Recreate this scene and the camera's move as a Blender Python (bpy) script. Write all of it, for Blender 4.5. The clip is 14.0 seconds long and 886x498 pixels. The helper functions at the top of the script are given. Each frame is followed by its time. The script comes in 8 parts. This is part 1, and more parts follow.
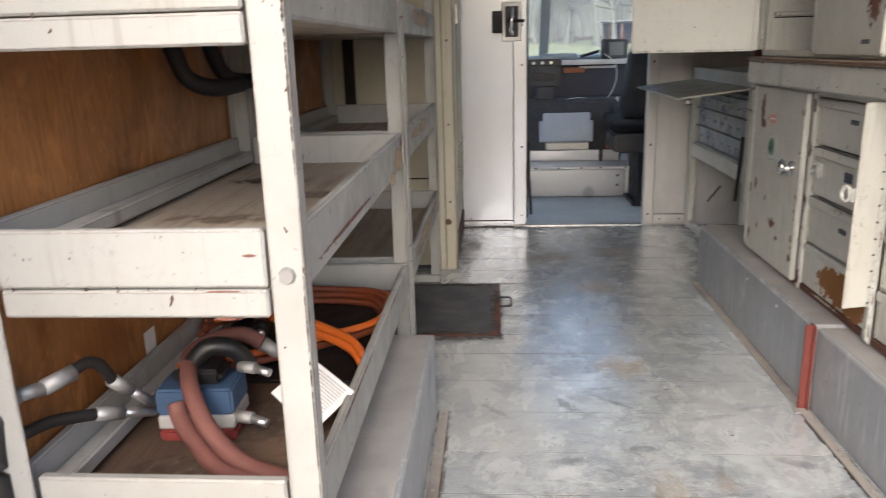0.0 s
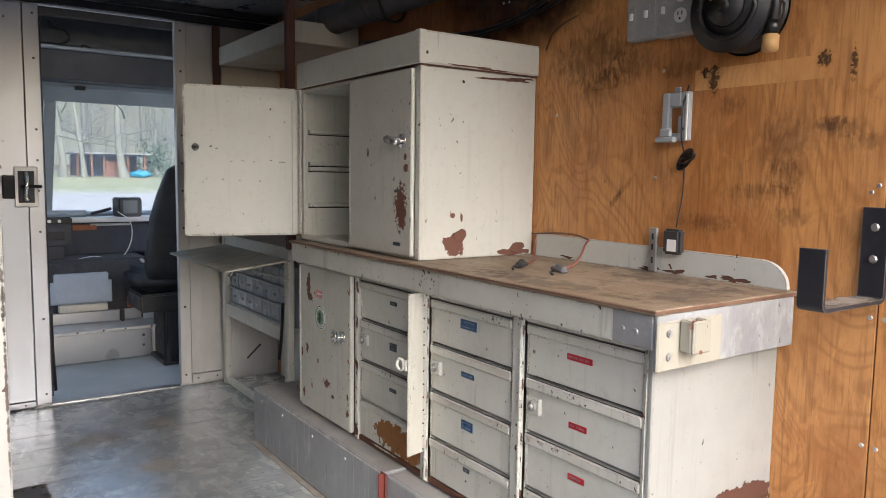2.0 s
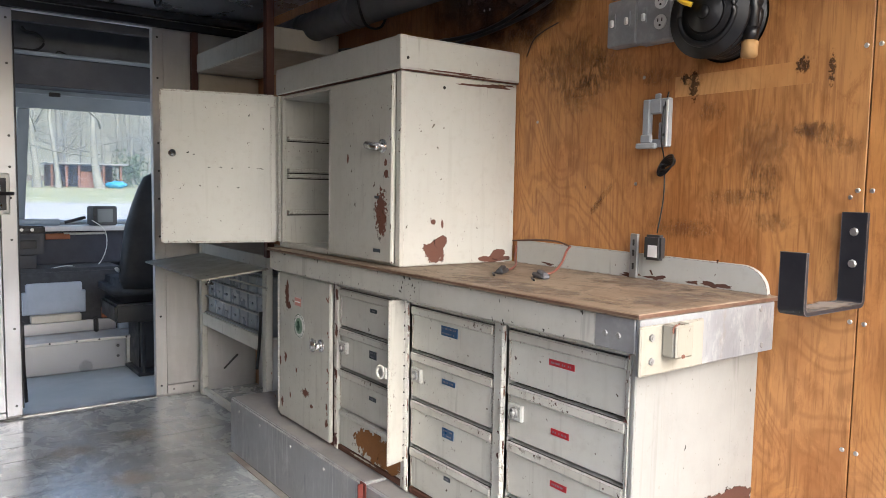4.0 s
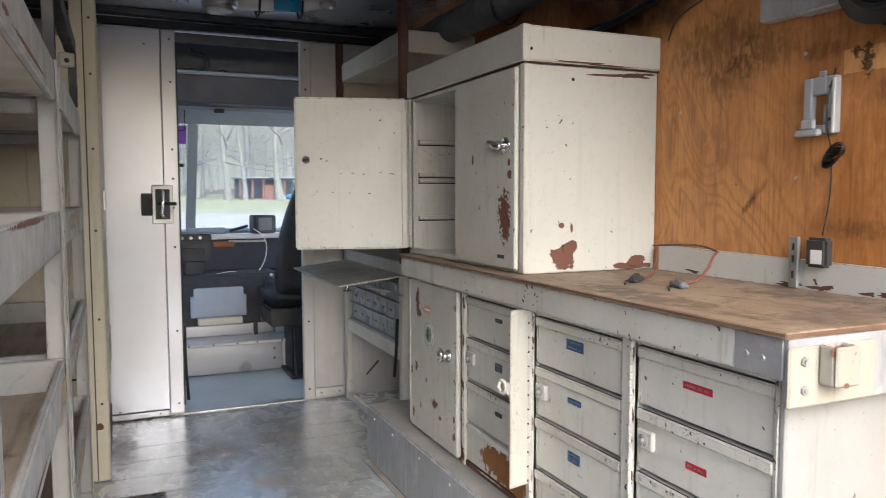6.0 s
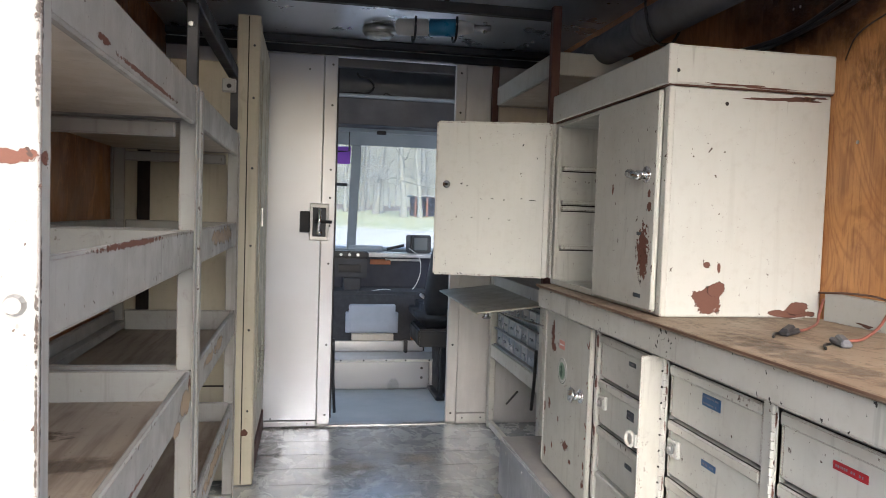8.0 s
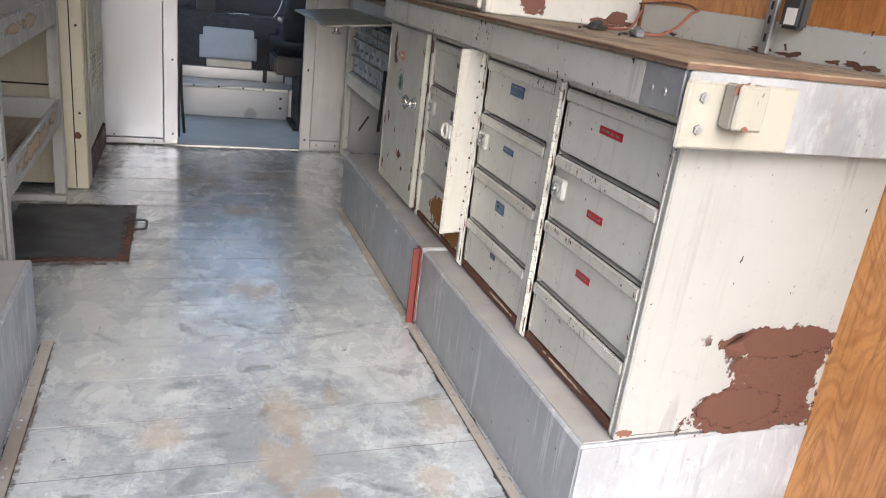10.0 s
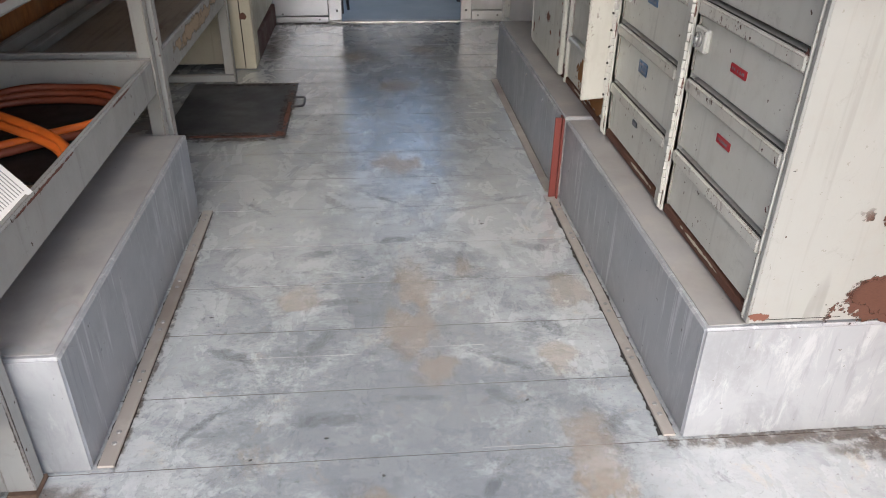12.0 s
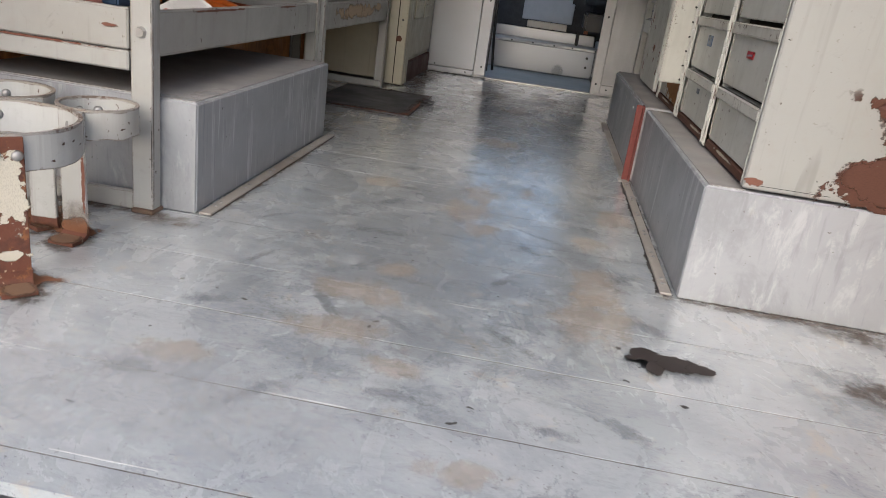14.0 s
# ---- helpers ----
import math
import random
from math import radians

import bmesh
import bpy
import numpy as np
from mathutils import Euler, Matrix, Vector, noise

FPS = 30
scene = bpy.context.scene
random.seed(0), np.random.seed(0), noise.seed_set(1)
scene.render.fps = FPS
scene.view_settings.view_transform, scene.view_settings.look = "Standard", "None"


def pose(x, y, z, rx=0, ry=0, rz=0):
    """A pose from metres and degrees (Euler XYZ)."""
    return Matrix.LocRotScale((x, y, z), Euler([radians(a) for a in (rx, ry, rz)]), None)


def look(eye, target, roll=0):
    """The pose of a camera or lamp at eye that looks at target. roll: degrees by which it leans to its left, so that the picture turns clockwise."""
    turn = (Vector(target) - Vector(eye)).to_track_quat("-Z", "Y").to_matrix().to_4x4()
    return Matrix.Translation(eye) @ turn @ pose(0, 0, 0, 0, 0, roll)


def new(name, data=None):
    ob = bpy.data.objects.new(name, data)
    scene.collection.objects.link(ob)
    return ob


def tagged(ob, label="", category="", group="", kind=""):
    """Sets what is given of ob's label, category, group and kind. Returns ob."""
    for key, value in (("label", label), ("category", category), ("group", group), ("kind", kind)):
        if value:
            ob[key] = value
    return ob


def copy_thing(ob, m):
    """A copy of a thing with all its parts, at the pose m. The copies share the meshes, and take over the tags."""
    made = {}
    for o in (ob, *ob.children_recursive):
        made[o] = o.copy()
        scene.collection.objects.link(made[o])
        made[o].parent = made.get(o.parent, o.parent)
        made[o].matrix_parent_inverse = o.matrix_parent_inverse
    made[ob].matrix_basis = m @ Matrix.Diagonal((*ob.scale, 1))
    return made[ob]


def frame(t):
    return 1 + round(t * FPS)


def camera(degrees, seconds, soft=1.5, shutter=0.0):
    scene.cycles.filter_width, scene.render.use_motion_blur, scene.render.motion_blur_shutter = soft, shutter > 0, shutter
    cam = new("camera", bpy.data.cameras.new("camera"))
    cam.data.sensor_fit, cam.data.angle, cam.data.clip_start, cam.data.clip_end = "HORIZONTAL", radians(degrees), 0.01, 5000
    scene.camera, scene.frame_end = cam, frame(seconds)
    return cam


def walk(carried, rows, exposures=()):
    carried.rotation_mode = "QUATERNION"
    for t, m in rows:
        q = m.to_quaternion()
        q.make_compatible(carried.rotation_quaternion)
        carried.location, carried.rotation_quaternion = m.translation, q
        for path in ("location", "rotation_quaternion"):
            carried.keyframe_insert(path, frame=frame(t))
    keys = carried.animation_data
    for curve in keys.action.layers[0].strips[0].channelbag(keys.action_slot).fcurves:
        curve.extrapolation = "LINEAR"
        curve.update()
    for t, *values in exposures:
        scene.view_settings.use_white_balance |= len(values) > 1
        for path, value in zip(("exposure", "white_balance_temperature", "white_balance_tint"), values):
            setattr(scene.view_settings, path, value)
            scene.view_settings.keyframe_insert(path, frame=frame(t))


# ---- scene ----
cam = camera(61.9, 14.0, soft=0.7, shutter=0.2)
PATH = [
    (0, (0.163, 0.158, 0.922), (0.014, 2.082, 0.397), -1.6),
    (0.5, (0.087, 0.167, 0.999), (0.451, 2.072, 0.51), 0.0),
    (1, (-0.006, 0.155, 1.042), (0.765, 1.963, 0.674), 1.3),
    (1.5, (-0.111, 0.124, 1.096), (0.894, 1.835, 0.847), 1.0),
    (2, (-0.126, 0.108, 1.109), (1.01, 1.743, 0.915), 0.8),
    (2.5, (-0.13, 0.104, 1.118), (1.044, 1.715, 0.952), 1.0),
    (2.7, (-0.134, 0.101, 1.111), (1.051, 1.705, 0.958), 1.3),
    (4.8, (-0.107, 0.136, 1.091), (1.057, 1.752, 0.914), 0.3),
    (5, (-0.103, 0.137, 1.093), (1.034, 1.773, 0.913), 0.0),
    (5.5, (-0.065, 0.142, 1.083), (0.959, 1.852, 0.914), -0.2),
    (6, (0.046, 0.183, 1.078), (0.846, 2.011, 0.933), -0.1),
    (6.5, (0.122, 0.218, 1.087), (0.696, 2.13, 0.974), 0.4),
    (7, (0.164, 0.235, 1.104), (0.558, 2.194, 1.015), 0.7),
    (7.5, (0.173, 0.242, 1.11), (0.499, 2.214, 1.034), 1.1),
    (8, (0.181, 0.233, 1.099), (0.543, 2.198, 1.004), 1.9),
    (8.5, (0.201, 0.171, 1.081), (0.69, 2.105, 0.939), 3.3),
    (9, (0.187, 0.104, 1.015), (0.901, 1.953, 0.746), 5.8),
    (9.2, (0.206, 0.11, 0.989), (0.98, 1.918, 0.624), 6.8),
    (11.3, (0.42, 0.149, 0.91), (0.744, 1.895, -0.011), 2.1),
    (11.5, (0.42, 0.155, 0.907), (0.707, 1.894, -0.039), 1.4),
    (12, (0.462, 0.152, 0.895), (0.632, 1.872, -0.11), 0.9),
    (12.5, (0.501, 0.121, 0.889), (0.504, 1.814, -0.176), 0.9),
    (13, (0.498, 0.015, 0.792), (0.372, 1.672, -0.321), 1.8),
    (13.5, (0.534, -0.177, 0.533), (0.383, 1.655, -0.255), 6.0),
    (14, (0.637, -0.312, 0.509), (0.453, 1.558, -0.177), 7.9),
]
walk(cam, [(t, look(eye, target, roll)) for t, eye, target, roll in PATH],
     exposures=[(0.0, 0.76, 6100, 11), (1.5, 0.72, 6000, 11), (2.5, 0.85, 5950, 11), (5.0, 0.97, 5900, 11), (8.5, 1.09, 5870, 11), (9.0, 1.07, 5850, 11), (11.5, 0.37, 5850, 11), (12.5, 0.33, 5850, 11), (13.3, 0.2, 5950, 11), (14.0, -0.12, 6000, 11)])

# ---- world and sun: overcast day, the open rear of the van faces -y ----
SUN_EL, SUN_AZ = 36.0, 185.0
world = bpy.data.worlds.new("overcast")
scene.world = world
world.use_nodes = True
wn, wl = world.node_tree.nodes, world.node_tree.links
wn.clear()
w_out, w_bg, w_sky = wn.new("ShaderNodeOutputWorld"), wn.new("ShaderNodeBackground"), wn.new("ShaderNodeTexSky")
w_sky.sky_type, w_sky.sun_disc = "NISHITA", False
w_sky.sun_elevation, w_sky.sun_rotation = radians(SUN_EL), radians(SUN_AZ)
w_sky.air_density, w_sky.dust_density, w_sky.ozone_density = 1.0, 4.0, 0.6
w_bg.inputs["Strength"].default_value = 0.32
wl.new(w_sky.outputs[0], w_bg.inputs["Color"])
wl.new(w_bg.outputs[0], w_out.inputs["Surface"])
sun_data = bpy.data.lights.new("sun", "SUN")
sun_data.energy, sun_data.angle, sun_data.color = 0.48, radians(50), (1.0, 0.98, 0.95)
sun = new("sun", sun_data)
az, el = radians(SUN_AZ), radians(SUN_EL)
# added fill lamps at the unseen cab sides, brightening the cab
for x in (-0.53, 1.475):
    fill_lamp = bpy.data.lights.new("cab_window_daylight", "AREA")
    fill_lamp.shape, fill_lamp.size, fill_lamp.size_y, fill_lamp.energy, fill_lamp.color = "RECTANGLE", 0.76, 0.90, 1.7, (0.88, 0.95, 1.0)
    new("cab_window_daylight", fill_lamp).matrix_world = look((x, 4.58, 1.12), (0.475, 4.40, 0.8))
sun.matrix_world = look(Vector((math.sin(az) * math.cos(el), math.cos(az) * math.cos(el), math.sin(el))) * 30, (0, 0, 0))


# ---- materials ----
def rgb(c):
    return (c[0], c[1], c[2], 1.0)


class Mat:
    """A principled material with a colour chain that marks can be laid on."""

    def __init__(self, name, base, rough=0.5, metal=0.0, spec=0.5, pieces=17.0):
        self.m = bpy.data.materials.new(name)
        self.m.use_nodes = True
        self.t = self.m.node_tree
        self.n, self.l = self.t.nodes, self.t.links
        self.b = self.n["Principled BSDF"]
        self.b.inputs["Roughness"].default_value = rough
        self.b.inputs["Metallic"].default_value = metal
        self.b.inputs["Specular IOR Level"].default_value = spec
        tc, oi = self.n.new("ShaderNodeTexCoord"), self.n.new("ShaderNodeObjectInfo")
        mul = self.n.new("ShaderNodeMath")
        mul.operation, mul.inputs[1].default_value = "MULTIPLY", pieces
        self.l.new(oi.outputs["Random"], mul.inputs[0])
        add = self.n.new("ShaderNodeVectorMath")
        self.l.new(tc.outputs["Object"], add.inputs[0])
        self.l.new(mul.outputs[0], add.inputs[1])
        self.vec, self.rand = add.outputs[0], oi.outputs["Random"]
        c = self.n.new("ShaderNodeRGB")
        c.outputs[0].default_value = rgb(base)
        self.col = c.outputs[0]
        self.height = None

    def scaled(self, s, turn=0.0):
        mp = self.n.new("ShaderNodeMapping")
        mp.inputs["Scale"].default_value = s
        mp.inputs["Rotation"].default_value = (0, 0, radians(turn))
        self.l.new(self.vec, mp.inputs["Vector"])
        return mp.outputs[0]

    def noise(self, scale=5.0, stretch=(1, 1, 1), detail=5.0, rough=0.6, distort=0.0, turn=0.0):
        t = self.n.new("ShaderNodeTexNoise")
        t.inputs["Scale"].default_value, t.inputs["Detail"].default_value = scale, detail
        t.inputs["Roughness"].default_value, t.inputs["Distortion"].default_value = rough, distort
        self.l.new(self.scaled(stretch, turn), t.inputs["Vector"])
        return t.outputs["Fac"]

    def ramp(self, fac, lo, hi, a=0.0, b=1.0):
        r = self.n.new("ShaderNodeMapRange")
        r.interpolation_type = "SMOOTHSTEP"
        for key, v in (("From Min", lo), ("From Max", hi), ("To Min", a), ("To Max", b)):
            r.inputs[key].default_value = v
        self.l.new(fac, r.inputs["Value"])
        return r.outputs[0]

    def times(self, a, b):
        m = self.n.new("ShaderNodeMath")
        m.operation = "MULTIPLY"
        self.l.new(a, m.inputs[0])
        self.l.new(b, m.inputs[1])
        return m.outputs[0]

    def over(self, fac, colour):
        mx = self.n.new("ShaderNodeMix")
        mx.data_type = "RGBA"
        self.l.new(fac, mx.inputs[0])
        self.l.new(self.col, mx.inputs[6])
        mx.inputs[7].default_value = rgb(colour)
        self.col = mx.outputs[2]
        return self

    def edges(self, radius):
        """How near a point lies to a sharp edge of its piece: 0 on the flat, about 1 at the edge."""
        geo, bv = self.n.new("ShaderNodeNewGeometry"), self.n.new("ShaderNodeBevel")
        bv.samples = 6
        bv.inputs["Radius"].default_value = radius
        dot = self.n.new("ShaderNodeVectorMath")
        dot.operation = "DOT_PRODUCT"
        self.l.new(geo.outputs["Normal"], dot.inputs[0])
        self.l.new(bv.outputs[0], dot.inputs[1])
        return self.ramp(dot.outputs["Value"], 0.80, 0.995, 1.0, 0.0)

    def tint(self, amount):
        """Piece by piece difference in lightness."""
        hs = self.n.new("ShaderNodeHueSaturation")
        self.l.new(self.ramp(self.rand, 0, 1, 1 - amount, 1 + amount), hs.inputs["Value"])
        self.l.new(self.col, hs.inputs["Color"])
        self.col = hs.outputs[0]
        return self

    def rough(self, fac, a, b):
        self.l.new(self.ramp(fac, 0.3, 0.7, a, b), self.b.inputs["Roughness"])
        return self

    def bump(self, fac, strength=0.2, dist=0.002):
        bp = self.n.new("ShaderNodeBump")
        bp.inputs["Strength"].default_value, bp.inputs["Distance"].default_value = strength, dist
        self.l.new(fac, bp.inputs["Height"])
        if self.height is not None:
            self.l.new(self.height, bp.inputs["Normal"])
        self.height = bp.outputs[0]
        return self

    def done(self):
        self.l.new(self.col, self.b.inputs["Base Color"])
        if self.height is not None:
            self.l.new(self.height, self.b.inputs["Normal"])
        return self.m


def paint(name, base, stain, chip, chips=0.70, rough=0.42, grime=0.5, worn=0.5, wear=(0.10, 0.058, 0.04)):
    m = Mat(name, base, rough)
    m.over(m.ramp(m.noise(2.3), 0.42, 0.75, 0.0, grime), stain)
    m.over(m.ramp(m.noise(9.0, (2.0, 2.0, 0.35)), 0.52, 0.8, 0.0, grime * 0.8), stain)
    m.over(m.ramp(m.noise(38.0, detail=3), 0.5, 0.8, 0.0, 0.15), (0.25, 0.22, 0.18))
    m.over(m.ramp(m.noise(42.0, (1, 1, 0.05), detail=4), 0.56, 0.72, 0.0, grime * 0.55), tuple(c * 0.72 for c in stain))
    m.over(m.ramp(m.noise(15.0, detail=9, rough=0.78, distort=1.0), 0.57, 0.70, 0.0, grime * 0.6), tuple(c * 0.68 for c in stain))
    m.over(m.ramp(m.noise(110.0, detail=2), 0.71, 0.75, 0.0, 0.4), (0.14, 0.115, 0.09))
    m.over(m.ramp(m.noise(20.0, (1, 1, 0.10), detail=3, distort=0.4), 0.66, 0.72, 0.0, 0.30), tuple(c * 0.45 for c in stain))
    big = m.ramp(m.noise(5.0, detail=2), 0.5, 0.62)
    m.over(m.times(m.ramp(m.noise(70.0, (1, 1, 0.7), detail=4, rough=0.7), chips, chips + 0.02), big), chip)
    near = m.edges(0.006)
    m.over(m.times(near, m.ramp(m.noise(26.0, detail=6, rough=0.7), 0.36, 0.62, 0.0, worn)), tuple(c * 0.5 for c in stain))
    m.over(m.times(m.ramp(near, 0.45, 0.8), m.ramp(m.noise(48.0, (1, 1, 0.6), detail=5, rough=0.72), 0.66 - 0.26 * worn, 0.70 - 0.26 * worn, 0.0, 0.95)), wear)
    m.rough(m.noise(12.0), rough - 0.1, rough + 0.2)
    m.bump(m.noise(160.0, detail=2), 0.12, 0.001).bump(m.noise(14.0), 0.15, 0.003)
    return m.done()


CREAM = paint("cream_paint", (0.495, 0.506, 0.478), (0.37, 0.365, 0.325), (0.07, 0.05, 0.04), chips=0.66, grime=0.25)
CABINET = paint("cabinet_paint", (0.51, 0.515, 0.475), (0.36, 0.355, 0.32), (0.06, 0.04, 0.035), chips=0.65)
SHELFWHITE = paint("shelf_white_paint", (0.348, 0.354, 0.338), (0.258, 0.25, 0.225), (0.10, 0.07, 0.05), chips=0.66, grime=0.6, worn=0.9)
BRACKETCREAM = paint("yellowed_bracket_paint", (0.315, 0.305, 0.258), (0.25, 0.24, 0.195), (0.085, 0.05, 0.035), chips=0.68, worn=0.5)
LIPPAINT = paint("rubbed_lip_paint", (0.52, 0.52, 0.475), (0.36, 0.35, 0.31), (0.085, 0.05, 0.038), chips=0.585, grime=0.7, worn=0.95)
# Same cream as CREAM, darkened against the strong light from the rear.
ENDCREAM = paint("dimmed_cream_paint", (0.283, 0.289, 0.276), (0.215, 0.214, 0.197), (0.07, 0.05, 0.04), chips=0.68)
HOOPPAINT = paint("chipped_hoop_paint", (0.40, 0.41, 0.395), (0.29, 0.28, 0.25), (0.085, 0.05, 0.035), chips=0.64, grime=0.7, worn=0.9)
RIMPAINT = paint("chipped_rim_paint", (0.33, 0.32, 0.30), (0.24, 0.20, 0.16), (0.085, 0.045, 0.03), chips=0.50, grime=0.8)
LEAFPAINT = paint("dirty_leaf_paint", (0.40, 0.40, 0.35), (0.27, 0.265, 0.215), (0.07, 0.05, 0.04), chips=0.64, grime=0.8, worn=0.8)
LOCKER = paint("locker_cream_paint", (0.45, 0.425, 0.33), (0.33, 0.30, 0.225), (0.06, 0.05, 0.04), chips=0.72)
UNDERSIDE = paint("shelf_board_paint", (0.54, 0.50, 0.425), (0.42, 0.365, 0.285), (0.10, 0.07, 0.05), chips=0.72)


def primer():
    m = Mat("red_primer", (0.20, 0.062, 0.040), 0.7)
    m.over(m.ramp(m.noise(24.0), 0.45, 0.75, 0, 0.7), (0.11, 0.035, 0.022))
    m.over(m.ramp(m.noise(60.0), 0.6, 0.8, 0, 0.6), (0.34, 0.15, 0.08))
    return m.bump(m.noise(120.0), 0.3, 0.001).done()


def rust():
    m = Mat("rust", (0.09, 0.04, 0.025), 0.85)
    m.over(m.ramp(m.noise(14.0), 0.4, 0.7, 0, 0.8), (0.08, 0.03, 0.018))
    m.over(m.ramp(m.noise(30.0), 0.58, 0.75, 0, 0.7), (0.30, 0.13, 0.045))
    return m.bump(m.noise(90.0), 0.6, 0.002).done()


def redpaint():
    m = Mat("red_paint", (0.14, 0.028, 0.021), 0.6)
    m.over(m.ramp(m.noise(30.0, (1, 1, .4)), 0.5, 0.7, 0, 0.7), (0.13, 0.045, 0.035))
    return m.bump(m.noise(90.0), 0.2, 0.001).done()


def leg_rust():
    m = Mat("flaking_rust", (0.115, 0.040, 0.022), 0.85)
    m.over(m.ramp(m.noise(22.0, detail=7, rough=0.7), 0.46, 0.62, 0, 0.75), (0.062, 0.025, 0.016))
    m.over(m.ramp(m.noise(40.0, detail=5, rough=0.7), 0.54, 0.66, 0, 0.7), (0.23, 0.095, 0.032))
    m.over(m.ramp(m.noise(120.0, detail=2), 0.66, 0.72, 0, 0.8), (0.42, 0.34, 0.24))
    return m.bump(m.noise(70.0, detail=6), 0.7, 0.002).done()


PRIMER, RUST, REDPAINT, LEGRUST = primer(), rust(), redpaint(), leg_rust()


def plywood(name, a, b, dark, gloss=0.35, smudge=0.8, figure=0.0):
    m = Mat(name, a, gloss)
    sweep = m.noise(2.4, (1, 1, 0.34), detail=2.4, distort=0.9)
    w = m.n.new("ShaderNodeMath")
    w.operation, w.inputs[1].default_value = "MULTIPLY", 38.0
    m.l.new(sweep, w.inputs[0])
    fr = m.n.new("ShaderNodeMath")
    fr.operation = "PINGPONG"
    fr.inputs[1].default_value = 0.5
    m.l.new(w.outputs[0], fr.inputs[0])
    m.over(m.ramp(fr.outputs[0], 0.20, 0.48, 0, 0.40), b)
    m.over(m.ramp(m.noise(1.9, (1, 1, 0.7), detail=7, rough=0.68), 0.43, 0.66, 0, 0.85), (a[0] * .66, a[1] * .52, a[2] * .42))
    m.over(m.ramp(m.noise(55.0, (1, 1, 0.03), detail=3), 0.5, 0.75, 0, 0.5), b)
    m.over(m.ramp(m.noise(1.4, (1, 1, 0.6)), 0.45, 0.7, 0, 0.6), (a[0] * 1.25, a[1] * 1.2, a[2] * 1.05))
    m.over(m.ramp(m.noise(4.5, (1.6, 1.6, 0.8), detail=9, rough=0.72, distort=1.2), 0.60, 0.80, 0, smudge), dark)
    m.over(m.ramp(m.noise(150.0, (1, 1, 0.05), detail=2), 0.50, 0.70, 0, 0.4), (b[0] * .7, b[1] * .65, b[2] * .6))
    m.over(m.ramp(m.noise(48.0, (1, 1, 0.16), detail=6, rough=0.72), 0.52, 0.68, 0, 0.45), (b[0] * .9, b[1] * .8, b[2] * .7))
    m.over(m.ramp(m.noise(10.0, (1.3, 1.3, 0.7), detail=9, rough=0.78, distort=0.8), 0.53, 0.70, 0, 0.62), (a[0] * .52, a[1] * .40, a[2] * .32))
    m.over(m.ramp(m.noise(34.0, (1, 1, 0.5), detail=5, rough=0.7), 0.69, 0.73, 0, 0.8), (dark[0] * .5, dark[1] * .5, dark[2] * .5))
    if figure:
        m.over(m.ramp(m.noise(6.0, (1, 1.4, 0.8), detail=7, rough=0.65, distort=2.5), 0.52, 0.62, 0, figure), (a[0] * 1.35, a[1] * 1.35, a[2] * 1.3))
        m.over(m.ramp(m.noise(2.6, detail=8, rough=0.7, distort=0.8), 0.50, 0.62, 0, figure), (a[0] * .42, a[1] * .34, a[2] * .28))
    m.rough(m.noise(6.0), gloss - 0.05, gloss + 0.25)
    return m.bump(m.noise(60.0, (1, 1, 0.05)), 0.2, 0.001).done()


PLY = plywood("varnished_plywood", (0.54, 0.265, 0.092), (0.25, 0.095, 0.030), (0.13, 0.07, 0.038), smudge=0.35, figure=0.22)
# PLY made darker, for the shade high on the deeper right wall.
PLYDARK = plywood("dark_plywood", (0.36, 0.165, 0.06), (0.19, 0.072, 0.024), (0.06, 0.032, 0.018), smudge=0.6)
PLYLEFT = plywood("mottled_plywood", (0.40, 0.185, 0.066), (0.20, 0.075, 0.025), (0.06, 0.032, 0.018), smudge=0.75, figure=0.6)

PLYSTRIP = plywood("pale_plywood", (0.62, 0.34, 0.135), (0.46, 0.225, 0.08), (0.16, 0.09, 0.05), smudge=0.3)


def boards(name, base, dark, pale, along=(0.06, 1, 1), rough=0.7):
    m = Mat(name, base, rough)
    m.over(m.ramp(m.noise(40.0, along, detail=4), 0.42, 0.72, 0, 0.7), dark)
    m.over(m.ramp(m.noise(5.0), 0.45, 0.72, 0, 0.6), pale)
    m.over(m.ramp(m.noise(12.0, along), 0.62, 0.74, 0, 0.8), (dark[0] * .4, dark[1] * .4, dark[2] * .4))
    m.over(m.ramp(m.noise(14.0, detail=9, rough=0.75, distort=0.8), 0.55, 0.70, 0, 0.55), dark)
    m.over(m.ramp(m.noise(90.0, detail=2), 0.70, 0.74, 0, 0.7), (dark[0] * .3, dark[1] * .3, dark[2] * .3))
    return m.bump(m.noise(50.0, along), 0.3, 0.001).done()


